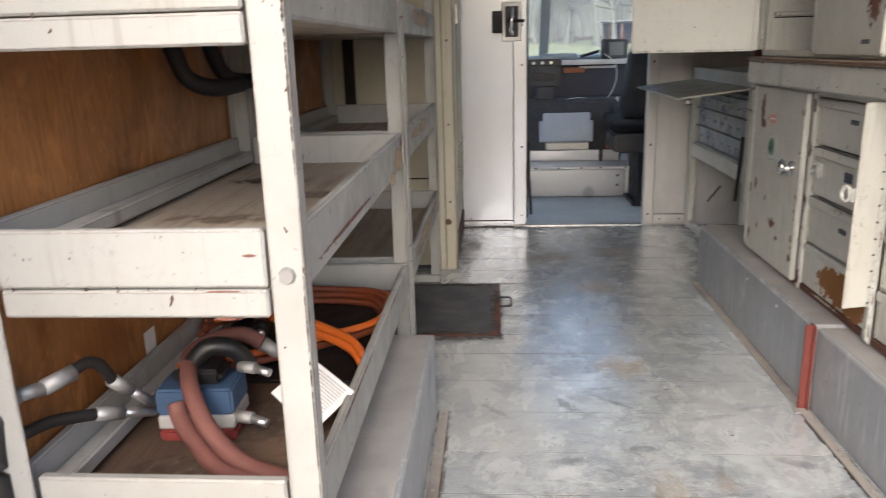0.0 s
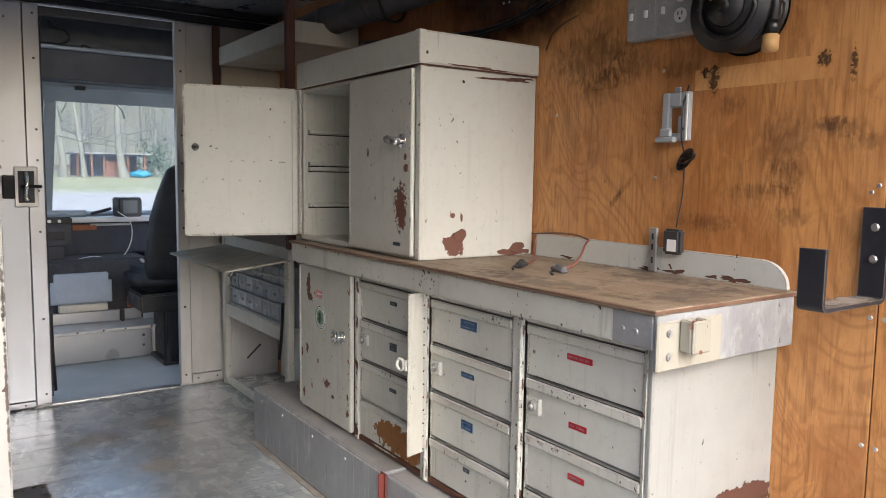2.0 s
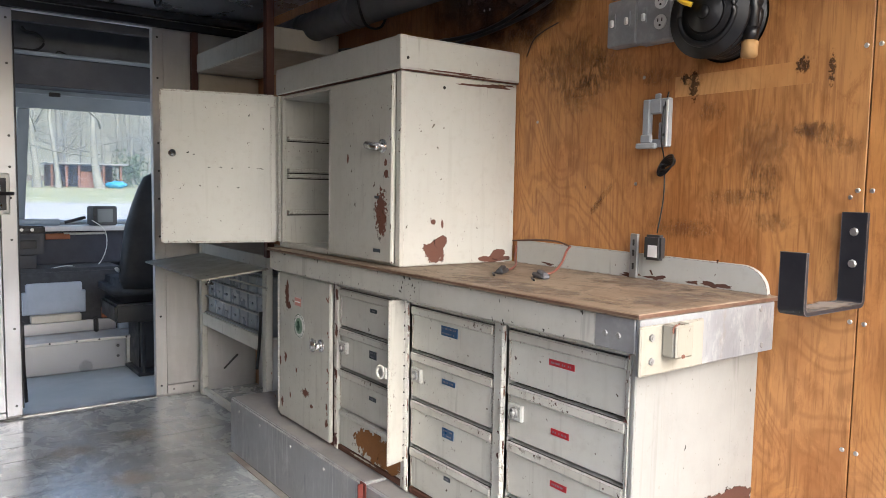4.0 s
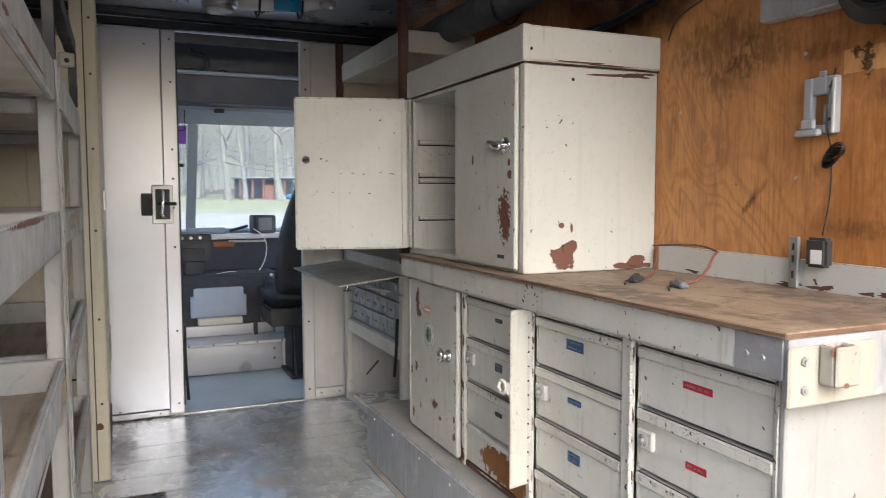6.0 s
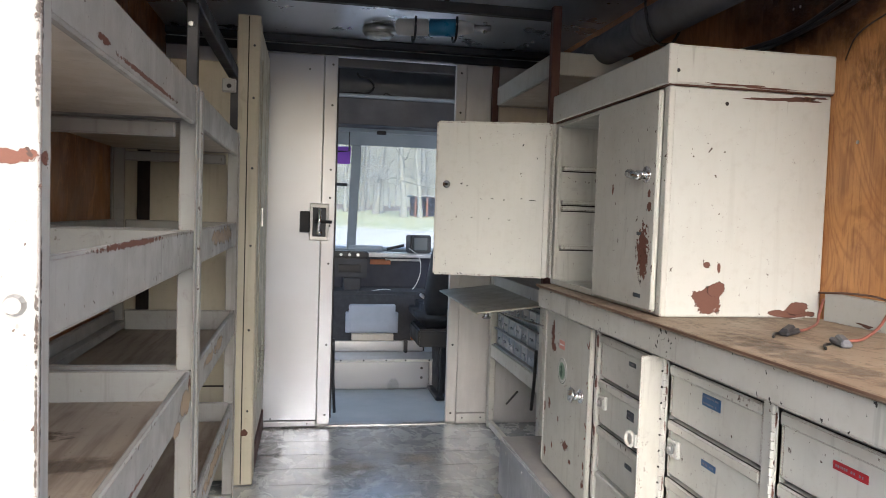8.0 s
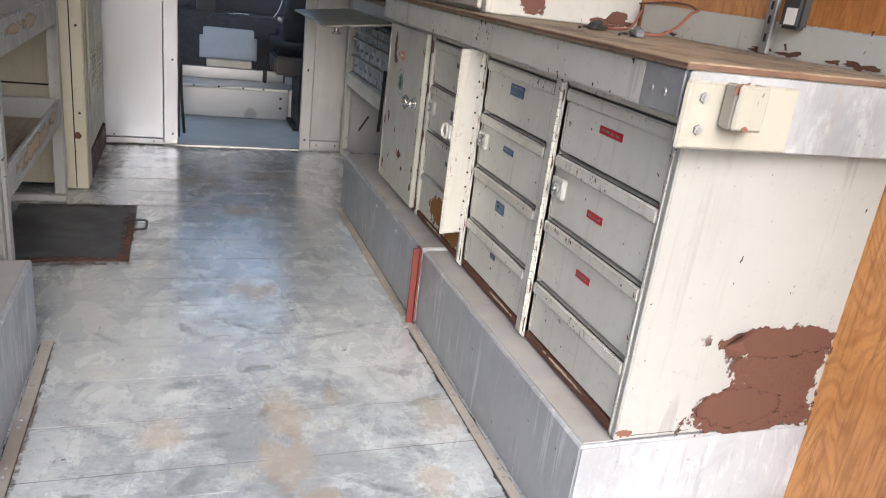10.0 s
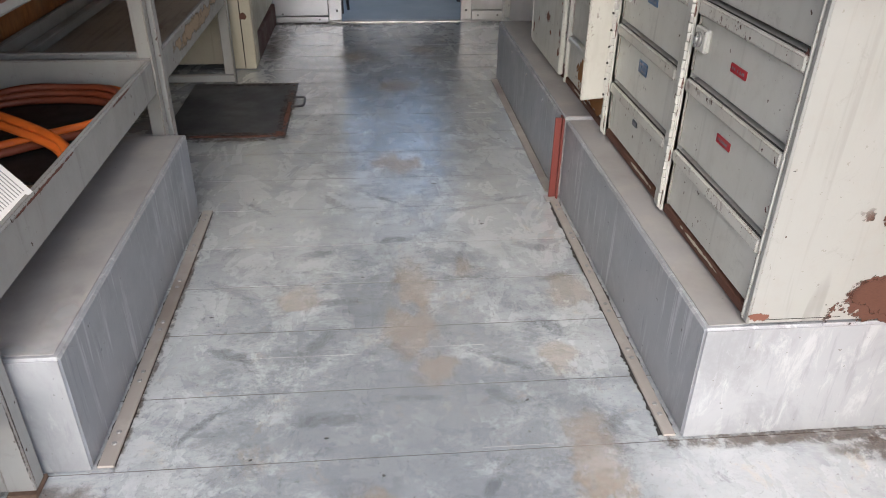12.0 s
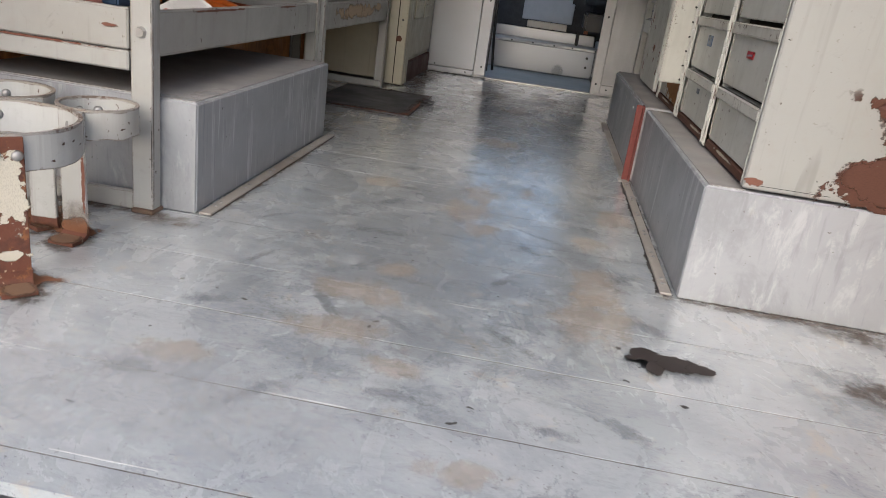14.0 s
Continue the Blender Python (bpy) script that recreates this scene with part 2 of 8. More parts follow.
DECK = boards("shelf_deck_wood", (0.40, 0.345, 0.28), (0.20, 0.155, 0.115), (0.46, 0.41, 0.345), along=(1, 0.06, 1))
def worn_top():
    m = Mat("worktop_wood", (0.235, 0.178, 0.122), 0.6)
    m.over(m.ramp(m.noise(40.0, (1, 0.10, 1), detail=6, rough=0.75), 0.47, 0.60, 0, 0.6), (0.15, 0.095, 0.06))
    m.over(m.ramp(m.noise(4.5, detail=9, rough=0.75, distort=0.6), 0.47, 0.58, 0, 0.65), (0.31, 0.252, 0.185))
    m.over(m.ramp(m.noise(7.0, (1.3, 0.7, 1), detail=10, rough=0.8, distort=0.9), 0.51, 0.585, 0, 0.72), (0.105, 0.07, 0.047))
    m.over(m.ramp(m.noise(22.0, (0.3, 1.2, 1), detail=8, rough=0.78, turn=35), 0.57, 0.63, 0, 0.5), (0.36, 0.30, 0.235))
    m.over(m.ramp(m.noise(18.0, detail=10, rough=0.82, distort=0.6), 0.575, 0.62, 0, 0.6), (0.08, 0.052, 0.036))
    m.over(m.ramp(m.noise(80.0, detail=3), 0.64, 0.68, 0, 0.7), (0.07, 0.05, 0.04))
    return m.bump(m.noise(60.0, (1, 0.1, 1)), 0.35, 0.001).done()


TOPWOOD = worn_top()
TOPEDGE = boards("worn_board_edge", (0.12, 0.062, 0.038), (0.06, 0.032, 0.022), (0.22, 0.15, 0.10), along=(1, 0.06, 1))
# Dark brown stained boards, darkened further for the dim bottom shelf.
DECKDARK = boards("stained_dim_deck", (0.10, 0.062, 0.04), (0.035, 0.022, 0.015), (0.19, 0.125, 0.08), along=(1, 0.06, 1))


def floor_paint():
    m = Mat("grey_floor_paint", (0.415, 0.452, 0.468), 0.4, spec=1.0, pieces=0.0)
    # broad unevenness, then cloudy scuffing, pale chalking and worn undercoat
    m.over(m.ramp(m.noise(1.7, detail=6, rough=0.65), 0.40, 0.62, 0, 0.7), (0.50, 0.53, 0.54))
    m.over(m.ramp(m.noise(5.0, (1.0, 1.0, 1), detail=10, rough=0.82, distort=0.4), 0.46, 0.62, 0, 0.62), (0.30, 0.33, 0.36))
    m.over(m.ramp(m.noise(9.0, (0.9, 1.1, 1), detail=10, rough=0.84, distort=0.5), 0.51, 0.63, 0, 0.5), (0.54, 0.56, 0.57))
    m.over(m.ramp(m.noise(3.6, (1.5, 0.9, 1), detail=10, rough=0.76, distort=0.5), 0.58, 0.66, 0, 0.5), (0.51, 0.455, 0.365))
    m.over(m.ramp(m.noise(11.0, detail=9, rough=0.75, distort=0.5), 0.58, 0.66, 0, 0.45), (0.54, 0.49, 0.40))
    for scale, thin, turn, lo, fac, c in (
        (10.0, (0.6, 1.2, 1), 8, 0.53, 0.42, (0.235, 0.255, 0.285)), (13.0, (0.5, 1.3, 1), -35, 0.55, 0.36, (0.24, 0.26, 0.29)),
        (13.0, (0.5, 1.3, 1), 62, 0.56, 0.36, (0.25, 0.27, 0.30)), (26.0, (0.25, 1.3, 1), 4, 0.575, 0.42, (0.185, 0.20, 0.225)),
        (30.0, (0.18, 1.2, 1), -42, 0.60, 0.40, (0.19, 0.21, 0.23)), (32.0, (0.15, 1.2, 1), 74, 0.60, 0.40, (0.20, 0.22, 0.24)),
        (30.0, (0.15, 1.3, 1), 66, 0.62, 0.38, (0.60, 0.61, 0.61)),
    ):
        m.over(m.ramp(m.noise(scale, thin, detail=10, rough=0.82, distort=0.5, turn=turn), lo, lo + 0.07, 0, fac), c)
    m.over(m.ramp(m.noise(19.0, detail=10, rough=0.82, distort=1.2), 0.595, 0.625, 0, 0.6), (0.16, 0.17, 0.19))
    m.over(m.ramp(m.noise(70.0, detail=4, rough=0.7), 0.64, 0.67, 0, 0.6), (0.14, 0.135, 0.13))
    m.over(m.ramp(m.noise(150.0, detail=2), 0.70, 0.72, 0, 0.8), (0.09, 0.08, 0.075))
    m.rough(m.noise(7.0, (1.3, 0.8, 1), detail=7, rough=0.7, distort=0.5), 0.16, 0.36)
    m.b.inputs["Coat Weight"].default_value, m.b.inputs["Coat Roughness"].default_value = 1.0, 0.09
    m.b.inputs["Coat IOR"].default_value = 1.6
    m.bump(m.noise(26.0, (0.85, 1.2, 1), detail=6, rough=0.7, distort=0.8), 0.45, 0.0018)
    m.bump(m.noise(140.0), 0.16, 0.001)
    m.l.new(m.height, m.b.inputs["Coat Normal"])
    return m.done()


def sheet(name, base, pale, dark, metal, rough, streak=(22, 22, 0.6), scale=4.0, dents=0.12):
    m = Mat(name, base, rough, metal)
    m.over(m.ramp(m.noise(scale, streak, detail=5), 0.45, 0.72, 0, 0.65), pale)
    m.over(m.ramp(m.noise(2.6, detail=6), 0.48, 0.72, 0, 0.6), dark)
    m.over(m.ramp(m.noise(60.0), 0.70, 0.76, 0, 0.5), (dark[0] * .4, dark[1] * .4, dark[2] * .4))
    m.rough(m.noise(7.0, detail=5), rough - 0.08, rough + 0.16)
    return m.bump(m.noise(90.0, (1, 1, 0.15)), 0.1, 0.001).bump(m.noise(4.0, detail=2), dents, 0.006).done()


FLOOR = floor_paint()


def scratched_sheet():
    m = Mat("grey_sheet_metal", (0.335, 0.352, 0.375), 0.45, 0.25)
    m.over(m.ramp(m.noise(3.0, (1, 1, 1.6), detail=8, rough=0.7), 0.45, 0.68, 0, 0.6), (0.27, 0.285, 0.305))
    m.over(m.ramp(m.noise(9.0, (1, 1, 0.5), detail=9, rough=0.75, distort=0.8), 0.52, 0.66, 0, 0.55), (0.43, 0.45, 0.47))
    m.over(m.times(m.ramp(m.noise(60.0, (1, 1, 0.05), detail=6, rough=0.7), 0.53, 0.64, 0, 0.7), m.ramp(m.noise(4.0, detail=3), 0.40, 0.60)), (0.55, 0.57, 0.59))
    m.over(m.ramp(m.noise(70.0, (1, 1, 0.07), detail=3), 0.62, 0.72, 0, 0.45), (0.17, 0.18, 0.20))
    m.over(m.ramp(m.noise(60.0, detail=3), 0.71, 0.74, 0, 0.8), (0.08, 0.075, 0.07))
    m.over(m.times(m.edges(0.010), m.ramp(m.noise(18.0, detail=4), 0.35, 0.60, 0.1, 0.8)), (0.62, 0.63, 0.65))
    m.rough(m.noise(8.0, detail=5), 0.36, 0.58)
    return m.bump(m.noise(90.0, (1, 1, 0.08)), 0.15, 0.001).bump(m.noise(4.0, detail=2), 0.12, 0.006).done()


GALV = scratched_sheet()
GALVTOP = sheet("dusty_sheet_metal", (0.34, 0.335, 0.33), (0.42, 0.40, 0.37), (0.23, 0.215, 0.20), 0.1, 0.62, (1, 1, 1), 9.0)


def brushed():
    m = Mat("brushed_aluminium", (0.295, 0.312, 0.348), 0.34, 0.74)
    m.over(m.ramp(m.noise(1.6, (1, 1, 1.6), detail=3), 0.40, 0.66, 0, 0.5), (0.27, 0.27, 0.283))
    m.over(m.ramp(m.noise(90.0, (0.03, 0.03, 1), detail=4), 0.45, 0.70, 0, 0.10), (0.31, 0.305, 0.315))
    m.over(m.ramp(m.noise(12.0, (1, 1, 0.25), detail=6, rough=0.7), 0.60, 0.78, 0, 0.35), (0.30, 0.28, 0.26))
    m.over(m.ramp(m.noise(90.0, (1, 1, 0.6), detail=3), 0.72, 0.75, 0, 0.6), (0.22, 0.21, 0.20))
    m.rough(m.noise(2.0, detail=3), 0.30, 0.37)
    return m.bump(m.noise(1.8, (1, 1, 1.3), detail=1), 0.10, 0.01).done()


ALU = brushed()
STRIPMETAL = sheet("worn_strip_metal", (0.36, 0.335, 0.305), (0.46, 0.44, 0.41), (0.17, 0.14, 0.12), 0.2, 0.55, (1, 1, 1), 20.0)


def end_sheet_metal():
    m = Mat("pale_sheet_metal", (0.31, 0.325, 0.34), 0.5, 0.12)
    m.over(m.ramp(m.noise(5.0, (1, 1, 0.7), detail=8, rough=0.72, distort=0.6), 0.42, 0.62, 0, 0.8), (0.235, 0.245, 0.26))
    m.over(m.ramp(m.noise(24.0, (1, 1, 0.35), detail=7, rough=0.75, distort=0.5), 0.50, 0.66, 0, 0.7), (0.42, 0.435, 0.45))
    m.over(m.ramp(m.noise(70.0, (1, 1, 0.12), detail=4), 0.56, 0.70, 0, 0.5), (0.21, 0.22, 0.235))
    m.over(m.ramp(m.noise(7.0, (1, 1, 0.5), detail=8, rough=0.7), 0.60, 0.72, 0, 0.5), (0.26, 0.225, 0.175))
    m.over(m.ramp(m.noise(90.0, detail=3), 0.70, 0.74, 0, 0.7), (0.10, 0.09, 0.08))
    m.rough(m.noise(9.0, detail=5), 0.40, 0.62)
    return m.bump(m.noise(60.0), 0.12, 0.001).bump(m.noise(4.0, detail=2), 0.15, 0.006).done()


PALEGALV = end_sheet_metal()
ALUDULL = sheet("dull_aluminium", (0.52, 0.52, 0.52), (0.60, 0.60, 0.60), (0.38, 0.38, 0.39), 0.45, 0.45, (4, 4, 0.5))


def ceiling_metal():
    m = Mat("ceiling_aluminium", (0.58, 0.61, 0.65), 0.3, 0.65)
    m.over(m.ramp(m.noise(2.5, (1, 0.5, 1), detail=5), 0.42, 0.7, 0, 0.5), (0.50, 0.51, 0.53))
    m.over(m.ramp(m.noise(22.0, (1, 0.2, 1), detail=4), 0.6, 0.72, 0, 0.3), (0.40, 0.40, 0.41))
    return m.rough(m.noise(6.0), 0.26, 0.38).done()


CEILALU = ceiling_metal()
STEELDARK = sheet("dark_steel_plate", (0.04, 0.042, 0.048), (0.07, 0.073, 0.08), (0.028, 0.025, 0.025), 0.3, 0.5, (1, 1, 1))
HATCHSTEEL = sheet("worn_hatch_plate", (0.075, 0.078, 0.086), (0.13, 0.13, 0.135), (0.10, 0.062, 0.045), 0.25, 0.5, (1, 1, 1), 9.0)
CABFLOOR = sheet("blue_grey_floor", (0.36, 0.395, 0.40), (0.44, 0.465, 0.465), (0.26, 0.28, 0.29), 0.0, 0.6, (1, 1, 1))


def plain(name, base, rough=0.5, metal=0.0, vary=0.25, scale=20.0, bump=0.1):
    m = Mat(name, base, rough, metal)
    m.over(m.ramp(m.noise(scale), 0.4, 0.75, 0, vary), (base[0] * 0.5, base[1] * 0.5, base[2] * 0.5))
    m.over(m.ramp(m.noise(scale * 0.2), 0.45, 0.7, 0, vary), tuple(min(1, c * 1.4 + 0.01) for c in base))
    m.rough(m.noise(scale * 0.5), max(0.05, rough - 0.1), rough + 0.12)
    return m.bump(m.noise(scale * 8), bump, 0.001).done()


BLACKIRON = plain("black_iron", (0.007, 0.008, 0.012), 0.55)


def rubbed_iron():
    m = Mat("rubbed_black_iron", (0.010, 0.011, 0.016), 0.5)
    m.over(m.ramp(m.noise(9.0, detail=7, rough=0.7), 0.45, 0.70, 0, 0.5), (0.030, 0.030, 0.036))
    m.over(m.times(m.edges(0.004), m.ramp(m.noise(30.0, detail=4), 0.30, 0.60, 0.2, 0.9)), (0.20, 0.175, 0.165))
    return m.bump(m.noise(60.0), 0.15, 0.001).done()


HOOKIRON = rubbed_iron()
BROWNIRON = plain("brown_primer_iron", (0.085, 0.032, 0.024), 0.6)
DUSTYRUST = plain("dusty_rust", (0.135, 0.088, 0.06), 0.9, vary=0.5, scale=40.0)
OLDCHIP = plain("old_paint_chip", (0.075, 0.047, 0.037), 0.8)
ADAPTERGREY = plain("dusty_grey_plastic", (0.035, 0.036, 0.038), 0.5)
BLACKPLASTIC = plain("black_plastic", (0.007, 0.007, 0.008), 0.42)
GREYPLASTIC = plain("grey_plastic", (0.33, 0.35, 0.37), 0.45)
PALEPLASTIC = plain("pale_plastic", (0.62, 0.62, 0.60), 0.4, vary=0.12)
BINPLASTIC = plain("blue_grey_bins", (0.215, 0.25, 0.295), 0.3, vary=0.35, scale=14)
CHROME = plain("chrome", (0.72, 0.72, 0.72), 0.16, 1.0, vary=0.1)
ZINC = plain("zinc", (0.50, 0.50, 0.50), 0.38, 0.9)
TANPLASTIC = plain("tan_plastic", (0.42, 0.25, 0.10), 0.6)
ORANGE = plain("orange_hose", (0.55, 0.12, 0.015), 0.45, vary=0.3)
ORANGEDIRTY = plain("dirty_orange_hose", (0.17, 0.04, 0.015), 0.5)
REDHOSE = plain("red_hose", (0.135, 0.052, 0.042), 0.75)
REDCORD = plain("red_cord", (0.24, 0.085, 0.062), 0.6, vary=0.4)
OLDCORD = plain("grimy_cord", (0.13, 0.075, 0.055), 0.8, vary=0.4)
BLACKHOSE = plain("black_hose", (0.011, 0.010, 0.010), 0.55)
GALVBOX = sheet("galvanised_box", (0.30, 0.31, 0.32), (0.40, 0.41, 0.42), (0.20, 0.205, 0.21), 0.25, 0.5, (3, 3, 3), 14.0)
HINGEPAINT = plain("hinge_paint", (0.50, 0.50, 0.465), 0.45, vary=0.35, scale=60.0)
DULLZINC = plain("dull_zinc", (0.30, 0.30, 0.295), 0.5, 0.5)
BLUEPAINT = plain("blue_enamel", (0.030, 0.062, 0.125), 0.6, vary=0.4, scale=30)
PUMPRED = plain("dusty_red_enamel", (0.17, 0.022, 0.018), 0.6, vary=0.35)
PUMPWHITE = plain("dusty_white_enamel", (0.34, 0.33, 0.31), 0.6, vary=0.3)
WHITEPAINT = plain("white_enamel", (0.62, 0.61, 0.58), 0.45, vary=0.15)
DUCT = plain("grey_duct", (0.12, 0.125, 0.14), 0.55)
CARPET = plain("dark_grey_carpet", (0.045, 0.047, 0.052), 0.95, scale=60, bump=0.6)
NAVY = plain("navy_vinyl", (0.016, 0.020, 0.034), 0.5)
SEATBLACK = plain("black_seat_vinyl", (0.010, 0.010, 0.012), 0.6)
BLUEBOX = plain("pale_blue_panel", (0.34, 0.39, 0.46), 0.5, vary=0.12)
PURPLE = plain("purple_film", (0.20, 0.07, 0.42), 0.4, vary=0.05)
GREYTRIM = plain("grey_window_trim", (0.21, 0.237, 0.255), 0.5, vary=0.25, scale=8)
PAPER = plain("white_paper", (0.75, 0.75, 0.74), 0.7, vary=0.05)
INK = plain("grey_ink", (0.20, 0.20, 0.21), 0.7)
TAPETEXT = plain("faded_letters", (0.20, 0.19, 0.215), 0.6, vary=0.2)
REDTAPE = plain("red_tape", (0.34, 0.015, 0.024), 0.35, vary=0.1)
BLUETAPE = plain("blue_tape", (0.018, 0.07, 0.165), 0.35, vary=0.1)
BLACKTAPE = plain("dark_tape", (0.03, 0.045, 0.06), 0.35, vary=0.1)
GREENINK = plain("green_sticker", (0.015, 0.075, 0.042), 0.45, vary=0.1)
PALEGREEN = plain("pale_green_print", (0.22, 0.33, 0.25), 0.5, vary=0.15)
PINKTAG = plain("pink_tag", (0.60, 0.28, 0.25), 0.6, vary=0.1)
# Flat black: locker seams, and pieces painted for shade within the cabinets.
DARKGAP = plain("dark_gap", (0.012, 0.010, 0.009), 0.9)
YELLOW = plain("yellow_cord", (0.65, 0.42, 0.02), 0.4)
SCREEN = plain("screen_glass", (0.10, 0.11, 0.11), 0.1, vary=0.05)
LENSGLASS = plain("lamp_lens", (0.42, 0.43, 0.42), 0.25)
BLUEBAND = plain("blue_band", (0.03, 0.22, 0.42), 0.35, vary=0.1)
AMBER = plain("amber_lens", (0.30, 0.09, 0.03), 0.35)
SEAMDIRT = plain("seam_dirt", (0.085, 0.072, 0.06), 0.9, vary=0.7, scale=14.0)
SCRATCHWHITE = plain("pale_scratch", (0.56, 0.57, 0.57), 0.5, vary=0.3)
BLACKMARK = plain("black_mark", (0.03, 0.028, 0.026), 0.9)


def glass():
    """Clear glass with a thin translucent veil added to haze the view."""
    m = bpy.data.materials.new("window_glass")
    m.use_nodes = True
    n, l = m.node_tree.nodes, m.node_tree.links
    b = n["Principled BSDF"]
    b.inputs["Base Color"].default_value = (0.93, 0.97, 0.97, 1)
    b.inputs["Roughness"].default_value, b.inputs["Transmission Weight"].default_value = 0.0, 1.0
    b.inputs["IOR"].default_value = 1.45
    # dust: whitish veil standing in for the pale haze outside
    dust, mix, grain, amount = n.new("ShaderNodeBsdfTranslucent"), n.new("ShaderNodeMixShader"), n.new("ShaderNodeTexNoise"), n.new("ShaderNodeMapRange")
    dust.inputs["Color"].default_value = (0.80, 0.84, 0.84, 1)
    grain.inputs["Scale"].default_value, grain.inputs["Detail"].default_value = 5.0, 6.0
    amount.inputs["From Min"].default_value, amount.inputs["From Max"].default_value = 0.3, 0.7
    amount.inputs["To Min"].default_value, amount.inputs["To Max"].default_value = 0.04, 0.10
    l.new(grain.outputs["Fac"], amount.inputs["Value"])
    l.new(amount.outputs[0], mix.inputs[0])
    l.new(b.outputs[0], mix.inputs[1])
    l.new(dust.outputs[0], mix.inputs[2])
    l.new(mix.outputs[0], n["Material Output"].inputs["Surface"])
    return m


GLASS = glass()


# ---- building helpers ----
BASE = {}


def put(name, bm, material, smooth=False):
    me = bpy.data.meshes.new(name)
    bmesh.ops.recalc_face_normals(bm, faces=bm.faces[:])
    if smooth:
        for f in bm.faces:
            f.smooth = True
    bm.to_mesh(me)
    bm.free()
    me.materials.append(material)
    return me


def thing(name, at, label, category, group="", kind=""):
    ob = new(name)
    ob.location = at
    ob.empty_display_size = 0.05
    BASE[ob.name] = Vector(at)
    return tagged(ob, label, category, group, kind)


def part(name, bm, material, parent, label="", smooth=False):
    """One mesh, drawn in world metres, as a part of a thing or of a part."""
    at = BASE[parent.name]
    bmesh.ops.translate(bm, verts=bm.verts, vec=-at)
    ob = new(name, put(name, bm, material, smooth))
    ob.parent = parent
    BASE[ob.name] = at
    if label:
        tagged(ob, label)
    if name in ("paint_wear", "debris", "lettering", "screw_holes", "bare_patch", "rust_patch", "crown", "leaves", "bundle"):
        tagged(ob, kind="stuff")
    return ob


def single(name, bm, material, at, label, category, kind="", smooth=False, group=""):
    """A thing that is one mesh."""
    bmesh.ops.translate(bm, verts=bm.verts, vec=-Vector(at))
    ob = new(name, put(name, bm, material, smooth))
    ob.location = at
    BASE[ob.name] = Vector(at)
    return tagged(ob, label, category, group, kind)


def box(x0, x1, y0, y1, z0, z1, bevel=0.0, bm=None, m=None):
    own = bmesh.new()
    bmesh.ops.create_cube(own, size=1.0)
    for v in own.verts:
        v.co = Vector((x0 + (v.co.x + 0.5) * (x1 - x0), y0 + (v.co.y + 0.5) * (y1 - y0), z0 + (v.co.z + 0.5) * (z1 - z0)))
    if bevel:
        bmesh.ops.bevel(own, geom=own.edges[:], offset=bevel, segments=2 if bevel > 0.004 else 1, affect="EDGES")
    if m is not None:
        bmesh.ops.transform(own, matrix=m, verts=own.verts)
    if bm is None:
        return own
    return join(bm, own)


def join(bm, own):
    me = bpy.data.meshes.new("tmp")
    own.to_mesh(me)
    own.free()
    bm.from_mesh(me)
    bpy.data.meshes.remove(me)
    return bm


def rod(a, b, r, n=12, r2=None, bm=None, bevel=0.0):
    """A round bar from a to b."""
    a, b = Vector(a), Vector(b)
    own = bmesh.new()
    bmesh.ops.create_cone(own, cap_ends=True, segments=n, radius1=r, radius2=r if r2 is None else r2, depth=(b - a).length)
    if bevel:
        caps = [e for f in own.faces if len(f.verts) > 4 for e in f.edges]
        bmesh.ops.bevel(own, geom=list(set(caps)), offset=bevel, segments=2, affect="EDGES")
    turn = (b - a).to_track_quat("Z", "Y").to_matrix().to_4x4()
    bmesh.ops.transform(own, matrix=Matrix.Translation((a + b) / 2) @ turn, verts=own.verts)
    return own if bm is None else join(bm, own)


def spline(pts, steps=8):
    p = [Vector(q) for q in pts]
    p = [p[0] * 2 - p[1]] + p + [p[-1] * 2 - p[-2]]
    out = []
    for i in range(1, len(p) - 2):
        for k in range(steps):
            t = k / steps
            a, b, c, d = p[i - 1], p[i], p[i + 1], p[i + 2]
            out.append(0.5 * ((2 * b) + (c - a) * t + (2 * a - 5 * b + 4 * c - d) * t * t + (3 * b - a - 3 * c + d) * t ** 3))
    return out + [p[-2]]


def tube(pts, r, n=8, steps=8, bm=None, flat=1.0):
    """A hose or wire along a smooth line."""
    line = spline(pts, steps) if steps > 1 else [Vector(q) for q in pts]
    own = bmesh.new()
    rings, up = [], Vector((0, 0, 1))
    for i, p in enumerate(line):
        d = (line[min(i + 1, len(line) - 1)] - line[max(i - 1, 0)]).normalized()
        s = d.cross(up)
        s = s.normalized() if s.length > 0.05 else d.cross(Vector((0, 1, 0))).normalized()
        u = s.cross(d).normalized()
        rings.append([own.verts.new(p + s * math.cos(2 * math.pi * k / n) * r + u * math.sin(2 * math.pi * k / n) * r * flat) for k in range(n)])
    for a, b in zip(rings, rings[1:]):
        for k in range(n):
            own.faces.new((a[k], a[(k + 1) % n], b[(k + 1) % n], b[k]))
    own.faces.new(rings[0][::-1])
    own.faces.new(rings[-1])
    return own if bm is None else join(bm, own)


